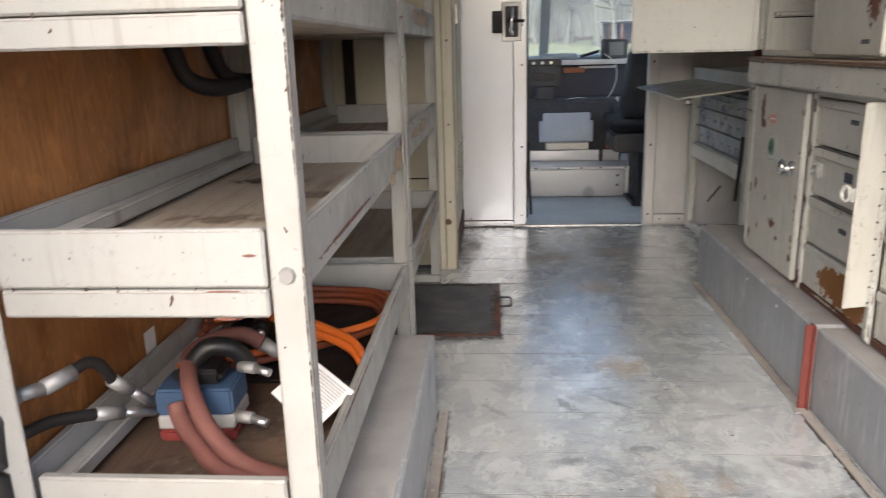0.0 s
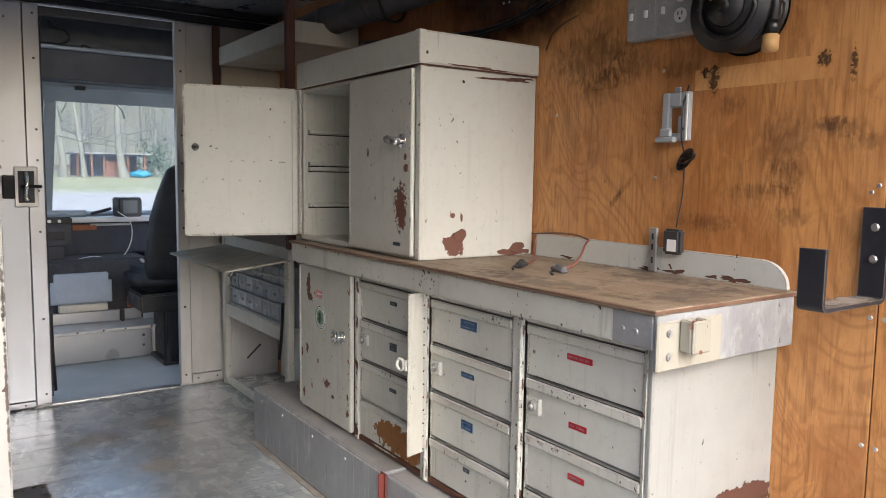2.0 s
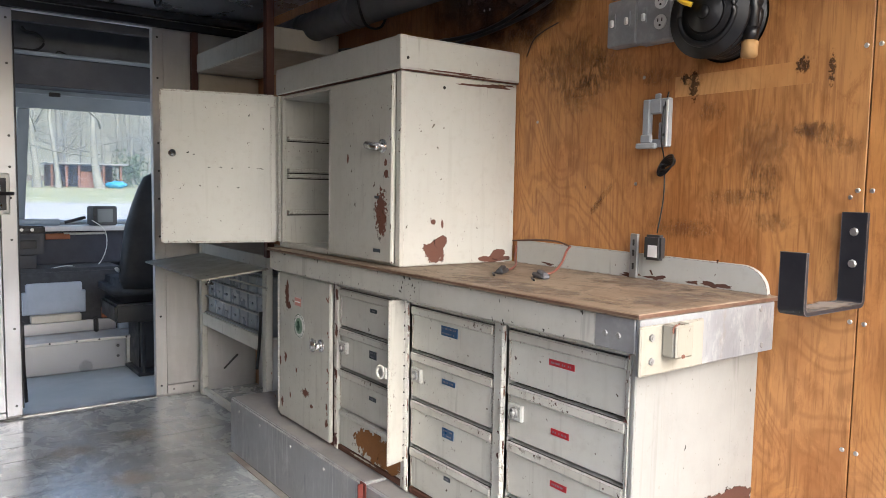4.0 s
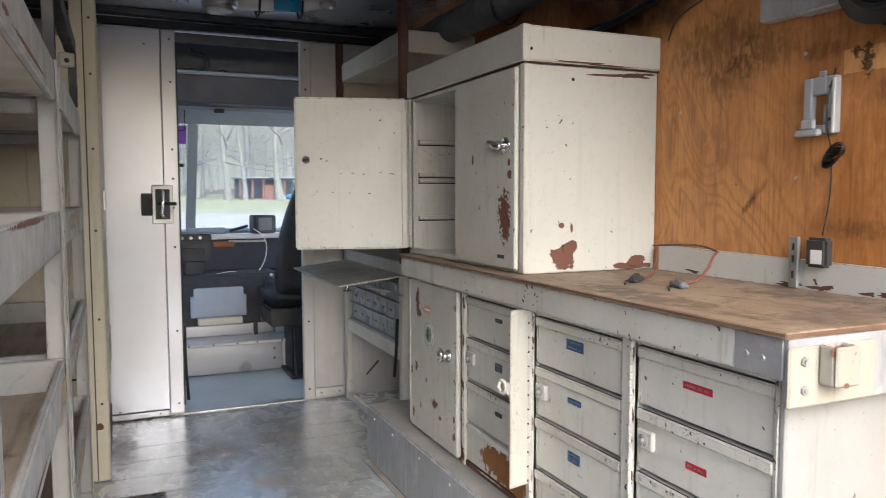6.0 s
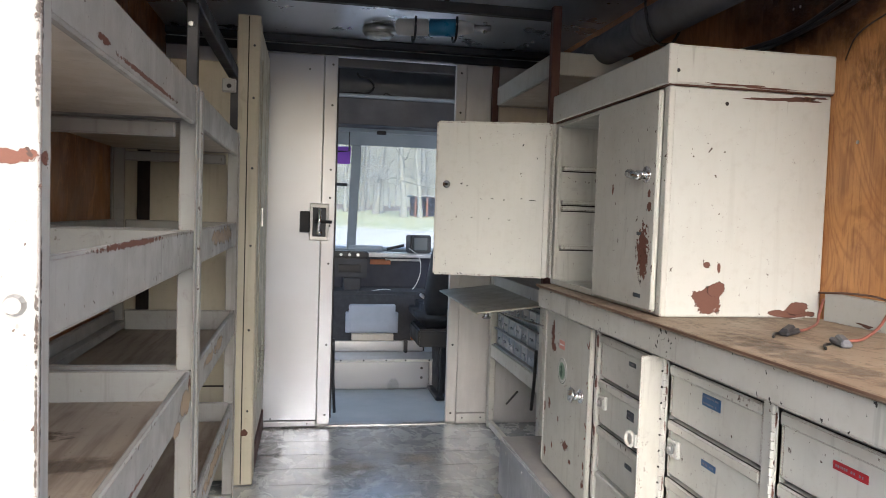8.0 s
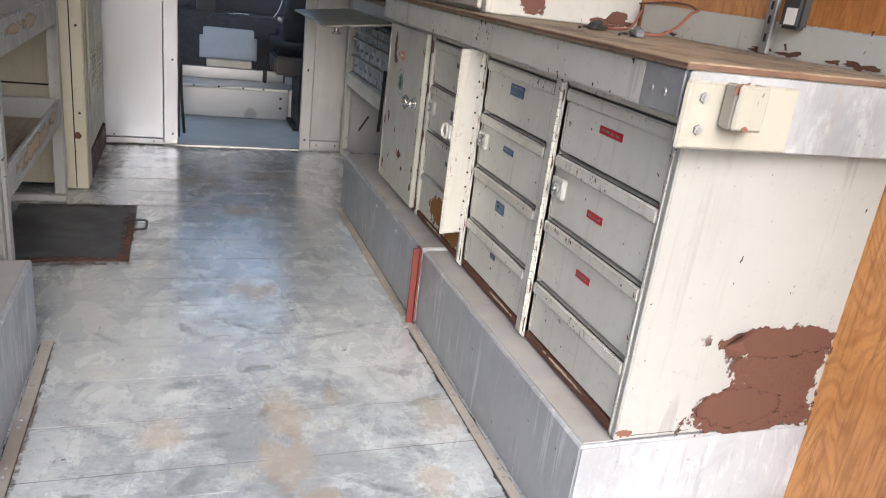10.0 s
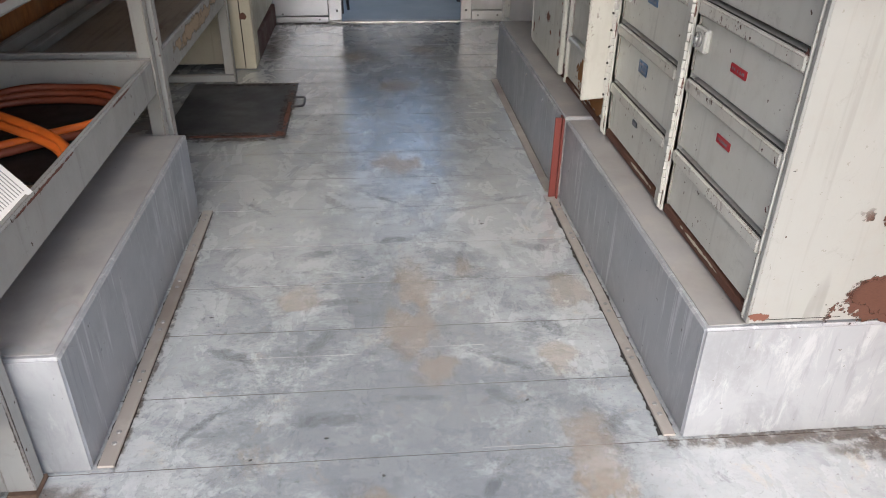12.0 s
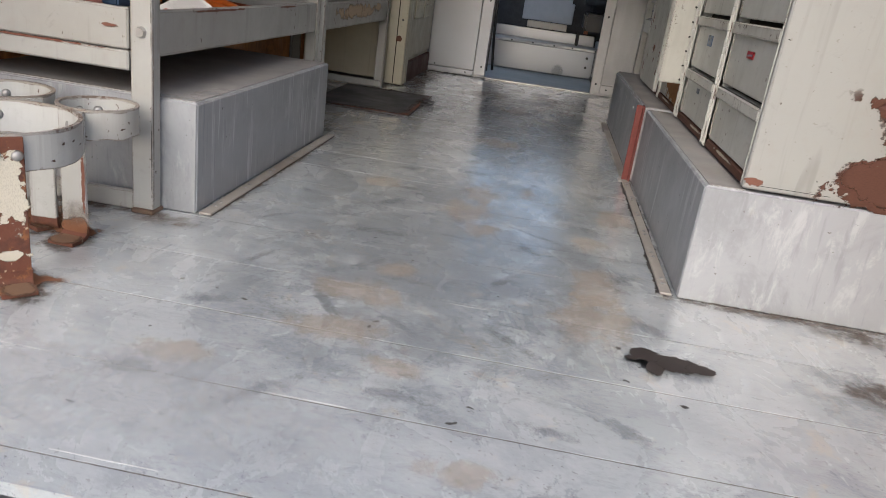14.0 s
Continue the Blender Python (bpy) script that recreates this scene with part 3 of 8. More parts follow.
def patch(origin, u, v, ru, rv, seed, n=36, jag=0.35, lift=0.0012, bm=None):
    """A thin flake with a ragged outline in the plane of u and v."""
    own = bmesh.new()
    o, u, v = Vector(origin), Vector(u), Vector(v)
    w = u.cross(v).normalized() * lift
    rng = random.Random(seed)
    ph = [rng.uniform(0, 6.28) for _ in range(6)]
    ring = []
    for k in range(n):
        a = 2 * math.pi * k / n
        s = 1 + jag * (0.55 * math.sin(2 * a + ph[0]) + 0.42 * math.sin(3 * a + ph[1]) + 0.3 * math.sin(5 * a + ph[2]) + 0.2 * math.sin(11 * a + ph[3]) + 0.12 * math.sin(17 * a + ph[4]) + 0.12 * rng.uniform(-1, 1))
        s = max(0.25, s)
        ring.append(own.verts.new(o + w + u * ru * s * math.cos(a) + v * rv * s * math.sin(a)))
    c = own.verts.new(o + w)
    for k in range(n):
        own.faces.new((c, ring[k], ring[(k + 1) % n]))
    return own if bm is None else join(bm, own)


def chips_along(bm, a, b, u, v, seed, count, size=0.006, spread=0.006):
    """Small knocked-off flakes of paint along an edge from a to b."""
    rng = random.Random(seed)
    a, b = Vector(a), Vector(b)
    for k in range(count):
        p = a.lerp(b, rng.random()) + Vector(u) * rng.uniform(-spread, spread) + Vector(v) * rng.uniform(-spread, spread)
        s = 0.0005 + size * 0.62 * rng.random() ** 2.2
        a2, q = rng.uniform(-0.9, 0.9), rng.uniform(0.7, 2.4)
        u2 = Vector(u) * math.cos(a2) + Vector(v) * math.sin(a2)
        v2 = Vector(v) * math.cos(a2) - Vector(u) * math.sin(a2)
        patch(p, u2, v2, s, s * q, seed * 97 + k, n=13, jag=0.6, lift=0.0008 + 0.0001 * (k % 4), bm=bm)
    return bm


def bolt(at, way, r=0.008, h=0.006, bm=None, n=8):
    at, way = Vector(at), Vector(way).normalized()
    return rod(at, at + way * h, r, n, r * 0.75, bm)


def bent_bar(path, thick, bend, y0, y1, m):
    """A flat bar of width y0 to y1 bent along a path of (x, z), then set in place by m."""
    pts = [Vector((p[0], 0, p[1])) for p in path]
    mid = [(pts[0], (pts[1] - pts[0]).normalized())]
    for a, b, c in zip(pts, pts[1:], pts[2:]):
        u, v = (b - a).normalized(), (c - b).normalized()
        for k in range(6):
            t = math.pi / 2 * k / 5
            mid.append((b - u * bend + v * bend + u * bend * math.sin(t) - v * bend * math.cos(t), u * math.cos(t) + v * math.sin(t)))
    mid.append((pts[-1], (pts[-1] - pts[-2]).normalized()))
    bm, rows = bmesh.new(), []
    for p, d in mid:
        w = Vector((d.z, 0, -d.x)) * thick
        rows.append([bm.verts.new(m @ Vector((q.x, y, q.z))) for q, y in ((p, y0), (p, y1), (p + w, y1), (p + w, y0))])
    for a, b in zip(rows, rows[1:]):
        for k in range(4):
            bm.faces.new((a[k], a[(k + 1) % 4], b[(k + 1) % 4], b[k]))
    bm.faces.new(rows[0])
    bm.faces.new(rows[-1][::-1])
    bmesh.ops.recalc_face_normals(bm, faces=bm.faces)
    return bm


X, Y, Z = Vector((1, 0, 0)), Vector((0, 1, 0)), Vector((0, 0, 1))
XL, XR, ZC = -0.505, 1.45, 1.95      # inner faces of the side walls, ceiling
YB, YR = 4.0, 0.22                  # bulkhead, rear edge of the floor


# ---- soft marks: thin films whose outline is broken up by grain ----
def film_material(name, colour, soft=0.25, scale=14.0, rough=0.7, grain=0.9, strength=1.0, stretch=(1, 1, 1), fine=0.65):
    m = Mat(name, colour, rough)
    m.over(m.ramp(m.noise(30.0), 0.4, 0.7, 0, 0.5), tuple(c * 0.6 for c in colour))
    geo, tc = m.n.new("ShaderNodeNewGeometry"), m.n.new("ShaderNodeTexCoord")
    ln = m.n.new("ShaderNodeVectorMath")
    ln.operation = "LENGTH"
    m.l.new(tc.outputs["Object"], ln.inputs[0])
    t = m.n.new("ShaderNodeTexNoise")
    t.inputs["Scale"].default_value, t.inputs["Detail"].default_value, t.inputs["Roughness"].default_value = scale, 8.0, fine
    mp = m.n.new("ShaderNodeMapping")
    mp.inputs["Scale"].default_value = stretch
    m.l.new(geo.outputs["Position"], mp.inputs["Vector"])
    m.l.new(mp.outputs[0], t.inputs["Vector"])
    mul = m.n.new("ShaderNodeMath")
    mul.operation, mul.inputs[1].default_value, mul.inputs[2].default_value = "MULTIPLY_ADD", grain * 2.0, -grain
    m.l.new(t.outputs["Fac"], mul.inputs[0])
    add = m.n.new("ShaderNodeMath")
    m.l.new(ln.outputs["Value"], add.inputs[0])
    m.l.new(mul.outputs[0], add.inputs[1])
    f = m.times(m.ramp(add.outputs[0], 0.62 - soft, 0.62 + soft, strength, 0.0), m.ramp(ln.outputs["Value"], 0.6, 0.99, 1.0, 0.0))
    m.l.new(f, m.b.inputs["Alpha"])
    return m.done()


WEARTAN = film_material("tan_wear", (0.50, 0.425, 0.34), 0.24, 15.0, 0.5, 2.0, 0.36, (1.3, 0.9, 1), 0.8)
GRIME = film_material("brown_grime", (0.22, 0.175, 0.14), 0.5, 22.0, 0.6, 1.8, 0.5)
DUSTFILM = film_material("grey_dust", (0.30, 0.26, 0.22), 0.4, 30.0, 0.9, 0.8, 0.75)
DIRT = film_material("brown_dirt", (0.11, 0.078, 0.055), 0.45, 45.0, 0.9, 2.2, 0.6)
SMUDGE = film_material("dark_smudge", (0.10, 0.055, 0.032), 0.55, 58.0, 0.6, 2.6, 0.30, (1, 1.1, 0.5), 0.75)
# Shade below the ceiling, put onto the plywood as a dark film.
CEILSHADE = film_material("ceiling_shade", (0.055, 0.022, 0.014), 0.55, 9.0, 0.6, 0.7, 0.85)
PAINTDRIP = film_material("black_drips", (0.03, 0.02, 0.016), 0.15, 130.0, 0.6, 2.2, 0.7)
SCUFF = film_material("dark_scuff", (0.20, 0.222, 0.25), 0.36, 9.0, 0.25, 2.6, 0.34, (0.9, 1.1, 1), 0.84)
STROKE = film_material("scuff_stroke", (0.17, 0.185, 0.21), 0.45, 26.0, 0.4, 2.6, 0.30, (1, 1, 1), 0.85)
PALESCUFF = film_material("pale_scuff", (0.55, 0.56, 0.57), 0.6, 18.0, 0.5, 1.8, 0.4)
RUSTFILM = film_material("rust_bloom", (0.17, 0.07, 0.03), 0.12, 30.0, 0.85, 0.9)
TARFILM = film_material("black_tar", (0.035, 0.028, 0.026), 0.02, 70.0, 0.6, 0.35)
CREAMFILM = film_material("flaking_cream", (0.50, 0.47, 0.385), 0.04, 45.0, 0.5, 1.1)
WORNEDGE = film_material("worn_edge", (0.07, 0.05, 0.04), 0.15, 120.0, 0.7, 2.2, 0.7)
PRIMERFILM = film_material("bare_red_primer", (0.125, 0.052, 0.035), 0.02, 26.0, 0.7, 0.75)
ENDRUST = film_material("brown_rust_scar", (0.080, 0.031, 0.018), 0.02, 22.0, 0.85, 0.7)
FOOTRUST = film_material("dusty_foot_rust", (0.17, 0.10, 0.058), 0.2, 30.0, 0.9, 0.5)
RUSTSHARP = film_material("bare_rust", (0.24, 0.105, 0.03), 0.02, 30.0, 0.85, 0.75)
CHIPFILM = film_material("paint_scar", (0.155, 0.062, 0.040), 0.03, 80.0, 0.7, 1.0)
TANFILM = film_material("tan_rail_wear", (0.50, 0.38, 0.25), 0.12, 24.0, 0.6, 1.1, 0.9)


def film(name, at, u, v, ru, rv, material, parent, label=""):
    """A stain of half-width ru along u and half-height rv along v."""
    me = bpy.data.meshes.new(name)
    me.from_pydata([(-1, -1, 0), (1, -1, 0), (1, 1, 0), (-1, 1, 0)], [], [(0, 1, 2, 3)])
    me.materials.append(material)
    ob = new(name, me)
    u, v = Vector(u).normalized(), Vector(v).normalized()
    w = u.cross(v)
    m = Matrix((u, v, w)).transposed().to_4x4()
    at = Vector(at) - BASE[parent.name]
    ob.matrix_local = Matrix.Translation(at) @ m @ Matrix.Diagonal((ru, rv, 1, 1))
    ob.parent = parent
    BASE[ob.name] = BASE[parent.name]
    if label:
        tagged(ob, label)
    return ob


# ---- the shell of the van ----
def sheet_structure(name, bm, material, label, category):
    return single(name, bm, material, (0, 0, 0), label, category, kind="structure")


def shell():
    wl_ = sheet_structure("wall_left", box(XL - 0.06, XL - 0.012, YR, YB, -0.05, ZC + 0.03), ALUDULL, "metal van body side behind dark plywood lining", "wall")
    wr_ = sheet_structure("wall_right", box(XR + 0.012, XR + 0.06, YR, YB, -0.05, ZC + 0.03), ALUDULL, "metal van body side behind varnished plywood lining", "wall")
    seams = [YR + 0.02, 0.822, 2.03, 3.24, YB - 0.004]
    for a, b in zip(seams, seams[1:]):
        s = part("plywood_sheet", box(XR, XR + 0.011, a + 0.0015, b - 0.0015, 0.0, ZC, 0.001), PLY if a < 2.0 else PLYDARK, wr_, "varnished orange plywood sheet" if a < 2.0 else "plywood sheet with shade put into a darker brown")
        part("plywood_sheet", box(XL - 0.011, XL, a + 0.0015, b - 0.0015, 0.0, ZC, 0.001), PLYLEFT, wl_, "dark varnished plywood sheet")
        for z in (0.28, 0.56, 0.83, 1.10, 1.39, 1.68):
            for y in (a + 0.014, b - 0.014):
                part("screw", bolt((XR, y, z + 0.004 * math.sin(9 * y)), -X, 0.0055, 0.002), ZINC, wr_)
    ce = box(XL - 0.06, XR + 0.06, YR, YB, ZC, ZC + 0.03)
    for y in (1.2, 2.4):
        box(XL, XR, y, y + 0.05, ZC - 0.012, ZC - 0.001, 0.003, ce)
    sheet_structure("ceiling", ce, CEILALU, "dull bare aluminium van ceiling", "ceiling")
    # rear frame around the open back
    rf = box(XL - 0.06, XL + 0.0, YR - 0.05, YR, -0.05, ZC + 0.03, 0.004)
    box(XR, XR + 0.06, YR - 0.05, YR, -0.05, ZC + 0.03, 0.004, rf)
    box(XL + 0.001, XR - 0.001, YR - 0.05, YR, ZC - 0.02, ZC + 0.03, 0.004, rf)
    sheet_structure("trim", rf, ALUDULL, "metal frame of the open rear doorway", "door frame")
    sheet_structure("floor", box(XL - 0.06, XR + 0.06, YR + 0.01, YB, -0.06, -0.016), STEELDARK, "van floor of worn grey painted planks", "floor")


def bulkhead():
    w = box(XL - 0.06, 0.31, YB, YB + 0.025, -0.05, ZC)
    box(0.915, XR + 0.06, YB, YB + 0.025, -0.05, ZC, 0, w)
    box(0.31, 0.915, YB, YB + 0.025, 1.865, ZC, 0, w)
    wall = sheet_structure("wall_front", w, ALUDULL, "metal bulkhead between load space and driver's cab", "wall")
    part("sliding_panel", box(-0.03, 0.245, YB - 0.018, YB - 0.001, 0.035, 1.86, 0.002), ALU, wall, "brushed aluminium panel")
    part("edge_strip", box(0.247, 0.312, YB - 0.024, YB - 0.001, 0.012, 1.862, 0.002), ALU, wall, "riveted aluminium edge strip")
    part("edge_strip", box(0.912, 0.965, YB - 0.024, YB - 0.001, 0.012, 1.862, 0.002), ALUDULL, wall)
    part("side_panel", box(0.967, 1.125, YB - 0.018, YB - 0.001, 0.06, 1.86, 0.002), ALUDULL, wall, "scuffed aluminium panel")
    part("kick_strip", box(-0.03, 0.245, YB - 0.026, YB - 0.001, 0.004, 0.033, 0.002), ALU, wall)
    part("kick_strip", box(0.967, 1.125, YB - 0.026, YB - 0.001, 0.012, 0.058, 0.002), ALUDULL, wall)
    part("door_sill", box(0.312, 0.912, YB - 0.012, YB + 0.03, -0.004, 0.006, 0.002), ZINC, wall, "bright worn metal door sill")
    part("header", box(XL, XR, YB - 0.03, YB - 0.001, 1.87, 1.905, 0.003), BLACKIRON, wall, "dark header channel")
    part("header", box(XL, XR, YB - 0.05, YB - 0.001, 1.915, ZC - 0.002, 0.003), STEELDARK, wall)
    part("seal", box(0.313, 0.321, YB - 0.006, YB + 0.02, 0.04, 1.81, 0.002), BLACKPLASTIC, wall, "black rubber door seal")
    for z in (0.06, 0.42, 0.83, 1.02, 1.16, 1.30, 1.62, 1.82):
        part("rivet", bolt((0.288, YB - 0.024, z), -Y, 0.006, 0.003), STEELDARK, wall)
        part("rivet", bolt((0.938, YB - 0.024, z), -Y, 0.006, 0.003), STEELDARK, wall)
    for x, z in ((0.02, 0.045), (0.20, 0.018), (1.10, 0.035), (1.0, 0.035), (0.175, 1.79)):
        part("rivet", bolt((x, YB - 0.026, z), -Y, 0.005, 0.003), STEELDARK, wall)
    # the latch of the sliding panel
    lt = thing("door_latch", (0.235, YB - 0.025, 1.035), "recessed chrome slam latch with black bolt on the aluminium panel", "latch")
    plate = box(0.19, 0.285, YB - 0.032, YB - 0.024, 0.945, 1.13, 0.004)
    part("plate", plate, ALUDULL, lt)
    part("recess", box(0.205, 0.27, YB - 0.0335, YB - 0.031, 0.965, 1.11, 0.001), STEELDARK, lt)
    part("bolt_case", box(0.142, 0.192, YB - 0.05, YB - 0.025, 0.985, 1.09, 0.004), BLACKIRON, lt)
    part("lever", tube([(0.238, YB - 0.04, 0.975), (0.232, YB - 0.05, 1.0), (0.238, YB - 0.055, 1.05), (0.238, YB - 0.04, 1.105)], 0.009, 8, 5), CHROME, lt, "chrome lever", True)
    part("lever", rod((0.215, YB - 0.045, 1.04), (0.30, YB - 0.045, 1.04), 0.008, 10), BLACKIRON, lt, "", True)
    part("knob", rod((0.238, YB - 0.035, 0.985), (0.238, YB - 0.055, 0.985), 0.013, 14), CHROME, lt, "", True)


def planks():
    floor = bpy.data.objects["floor"]
    seams = [YR, 0.27, 0.455, 0.645, 0.828, 1.022, 1.19, 1.376, 1.546, 1.718, 1.915, 2.104, 2.297, 2.453, 2.634, 2.82, 3.0, 3.185, 3.37, 3.55, 3.74, 3.99]
    for k, (a, b) in enumerate(zip(seams, seams[1:])):
        part("plank", box(XL + 0.002, XR - 0.002, a + 0.0013, b - 0.0013, -0.016, 0.0003 * math.sin(5 * k)), FLOOR, floor)
        if k:
            part("seam_dirt", box(XL + 0.003, XR - 0.003, a - 0.0012, a + 0.0012, -0.0155, -0.0007), SEAMDIRT, floor, "dark dirt in the plank seam")


def floor_marks():
    floor = bpy.data.objects["floor"]
    rng = random.Random(4)
    d = bmesh.new()
    for k in range(46):
        p = (rng.uniform(-0.05, 0.95), rng.uniform(0.35, 3.9), 0)
        patch(p, X, Y, rng.uniform(0.002, 0.006), rng.uniform(0.002, 0.005), 300 + k, n=7, jag=0.5, lift=0.0018, bm=d)
    for p, r in (((0.45, 0.70, 0), 0.008), ((0.62, 2.05, 0), 0.011), ((0.60, 0.465, 0), 0.010), ((0.66, 3.15, 0), 0.012)):
        patch(p, Vector((0.9, 0.4, 0)), Vector((-0.4, 0.9, 0)), r * 0.7, r * 0.35, int(r * 9000), n=10, jag=0.5, lift=0.002, bm=d)
    part("debris", d, BLACKMARK, floor, "crumbs of dirt")
    for x0, x1, y in ((0.01, 0.20, 0.4535), (0.20, 0.32, 0.279), (0.55, 0.61, 0.818), (0.36, 0.47, 0.457), (0.18, 0.42, 1.292), (0.46, 0.66, 1.305), (0.62, 0.74, 1.03)):
        part("scratch", box(x0, x1, y - 0.0005, y + 0.0005, 0.0004, 0.0009), SCRATCHWHITE, floor, "thin pale scratch")


shell()
bulkhead()


# ---- wheel boxes ----
def ragged(edge, y0, y1, way, wide, seed):
    """Dirt of uneven width packed against an edge that runs along y."""
    bm, rng = bmesh.new(), random.Random(seed)
    n = int((y1 - y0) / 0.005)
    ph = [rng.uniform(0, 6.3) for _ in range(3)]
    last = None
    for k in range(n + 1):
        y = y0 + (y1 - y0) * k / n
        w = wide * (0.45 + 0.3 * math.sin(9 * y + ph[0]) + 0.3 * math.sin(31 * y + ph[1]) + 0.25 * math.sin(83 * y + ph[2]) + 0.5 * rng.uniform(-1, 1))
        w = max(0.0008, w)
        here = [bm.verts.new((edge + way * d, y, z)) for d, z in ((0.0003, 0.0008), (0.0003, 0.0034), (w * 0.6, 0.0030), (w, 0.0008))]
        if last:
            for a in range(3):
                bm.faces.new((last[a], last[a + 1], here[a + 1], here[a]))
        last = here
    bmesh.ops.recalc_face_normals(bm, faces=bm.faces)
    return bm


def strip(parent, x0, x1, y0, y1):
    st = part("floor_strip", box(x0, x1, y0, y1, 0.001, 0.006, 0.0015), STRIPMETAL, parent, "worn flat metal strip with screws")
    for edge, way, wide in ((x0, -1, 0.0055 if x0 > 0.5 else 0.004), (x1, 1, 0.005 if x0 > 0.5 else 0.0022)):
        part("edge_dirt", ragged(edge, y0 + 0.003, y1 - 0.01, way, wide, int(500 * x0 + 7 * way + 100)), BLACKMARK, st, "black dirt packed along the edge")
    k = 0
    y = y0 + 0.05
    while y < y1:
        part("screw", bolt(((x0 + x1) / 2, y, 0.006), Z, 0.0048, 0.0022), DULLZINC, st)
        y += 0.13 if k % 2 else 0.026
        k += 1


def wheel_boxes():
    lw = thing("wheel_box", (XL, 1.03, 0), "grey sheet-metal wheel box under the white shelving", "wheel box", "wheel boxes")
    part("body", box(XL + 0.001, 0.0, 1.03, 1.90, 0.001, 0.222, 0.004), GALV, lw)
    part("top_sheet", box(XL + 0.002, -0.010, 1.04, 1.89, 0.2215, 0.2235), GALVTOP, lw, "dusty top")
    part("end_sheet", box(XL + 0.002, -0.001, 1.0265, 1.0295, 0.002, 0.220, 0.001), PALEGALV, lw, "pale end sheet")
    strip(lw, 0.006, 0.032, 1.03, 1.915)
    rw = thing("wheel_box", (XR, 1.03, 0), "long grey sheet-metal wheel box under the drawer cabinets", "wheel box", "wheel boxes")
    part("body", box(0.957, XR - 0.001, 1.03, 1.945, 0.001, 0.222, 0.004), GALV, rw)
    part("body", box(0.950, XR - 0.001, 1.949, 3.03, 0.001, 0.226, 0.006), GALV, rw)
    part("top_sheet", box(0.966, 1.03, 1.04, 1.94, 0.2215, 0.2235), GALVTOP, rw, "dusty top")
    part("top_sheet", box(0.960, 1.12, 1.96, 3.02, 0.2255, 0.2275), GALVTOP, rw)
    for y in (2.2, 2.45, 2.72, 2.93):
        part("screw", bolt((0.950, y, 0.19), -X, 0.006, 0.003), ZINC, rw)
    part("end_sheet", box(0.958, XR - 0.002, 1.0265, 1.0295, 0.002, 0.220, 0.001), PALEGALV, rw, "pale end sheet")
    strip(rw, 0.926, 0.948, 1.03, 1.92)
    part("angle_strip", box(0.925, 0.9495, 1.98, 3.0, 0.001, 0.005, 0.001), STRIPMETAL, rw)
    ra = box(0.944, 0.9495, 1.930, 1.960, 0.002, 0.232, 0.001)
    box(0.926, 0.9435, 1.938, 1.943, 0.002, 0.232, 0.001, ra)
    single("corner_angle", ra, REDPAINT, (0.945, 1.945, 0), "red painted steel angle against the wheel box joint", "bracket")
    foot = box(0.915, 0.945, 1.915, 1.95, 0.001, 0.006, 0.001)
    part("foot", foot, GALVTOP, bpy.data.objects["corner_angle"])


wheel_boxes()


# ---- white shelving on the near side ----
TOPS = (0.384, 0.722, 1.043, 1.365)
XA = -0.067                     # aisle face of the shelving


def angle_post(x, y, z0, z1, sx, sy, w=0.042, d=0.030, t=0.004):
    """An L-shaped post; sx, sy: the way its legs run from the corner."""
    b = box(min(x, x + sx * w), max(x, x + sx * w), min(y, y + sy * t), max(y, y + sy * t), z0, z1, 0.001)
    return box(min(x, x + sx * t), max(x, x + sx * t), min(y + sy * t, y + sy * d), max(y + sy * t, y + sy * d), z0, z1, 0.001, b)


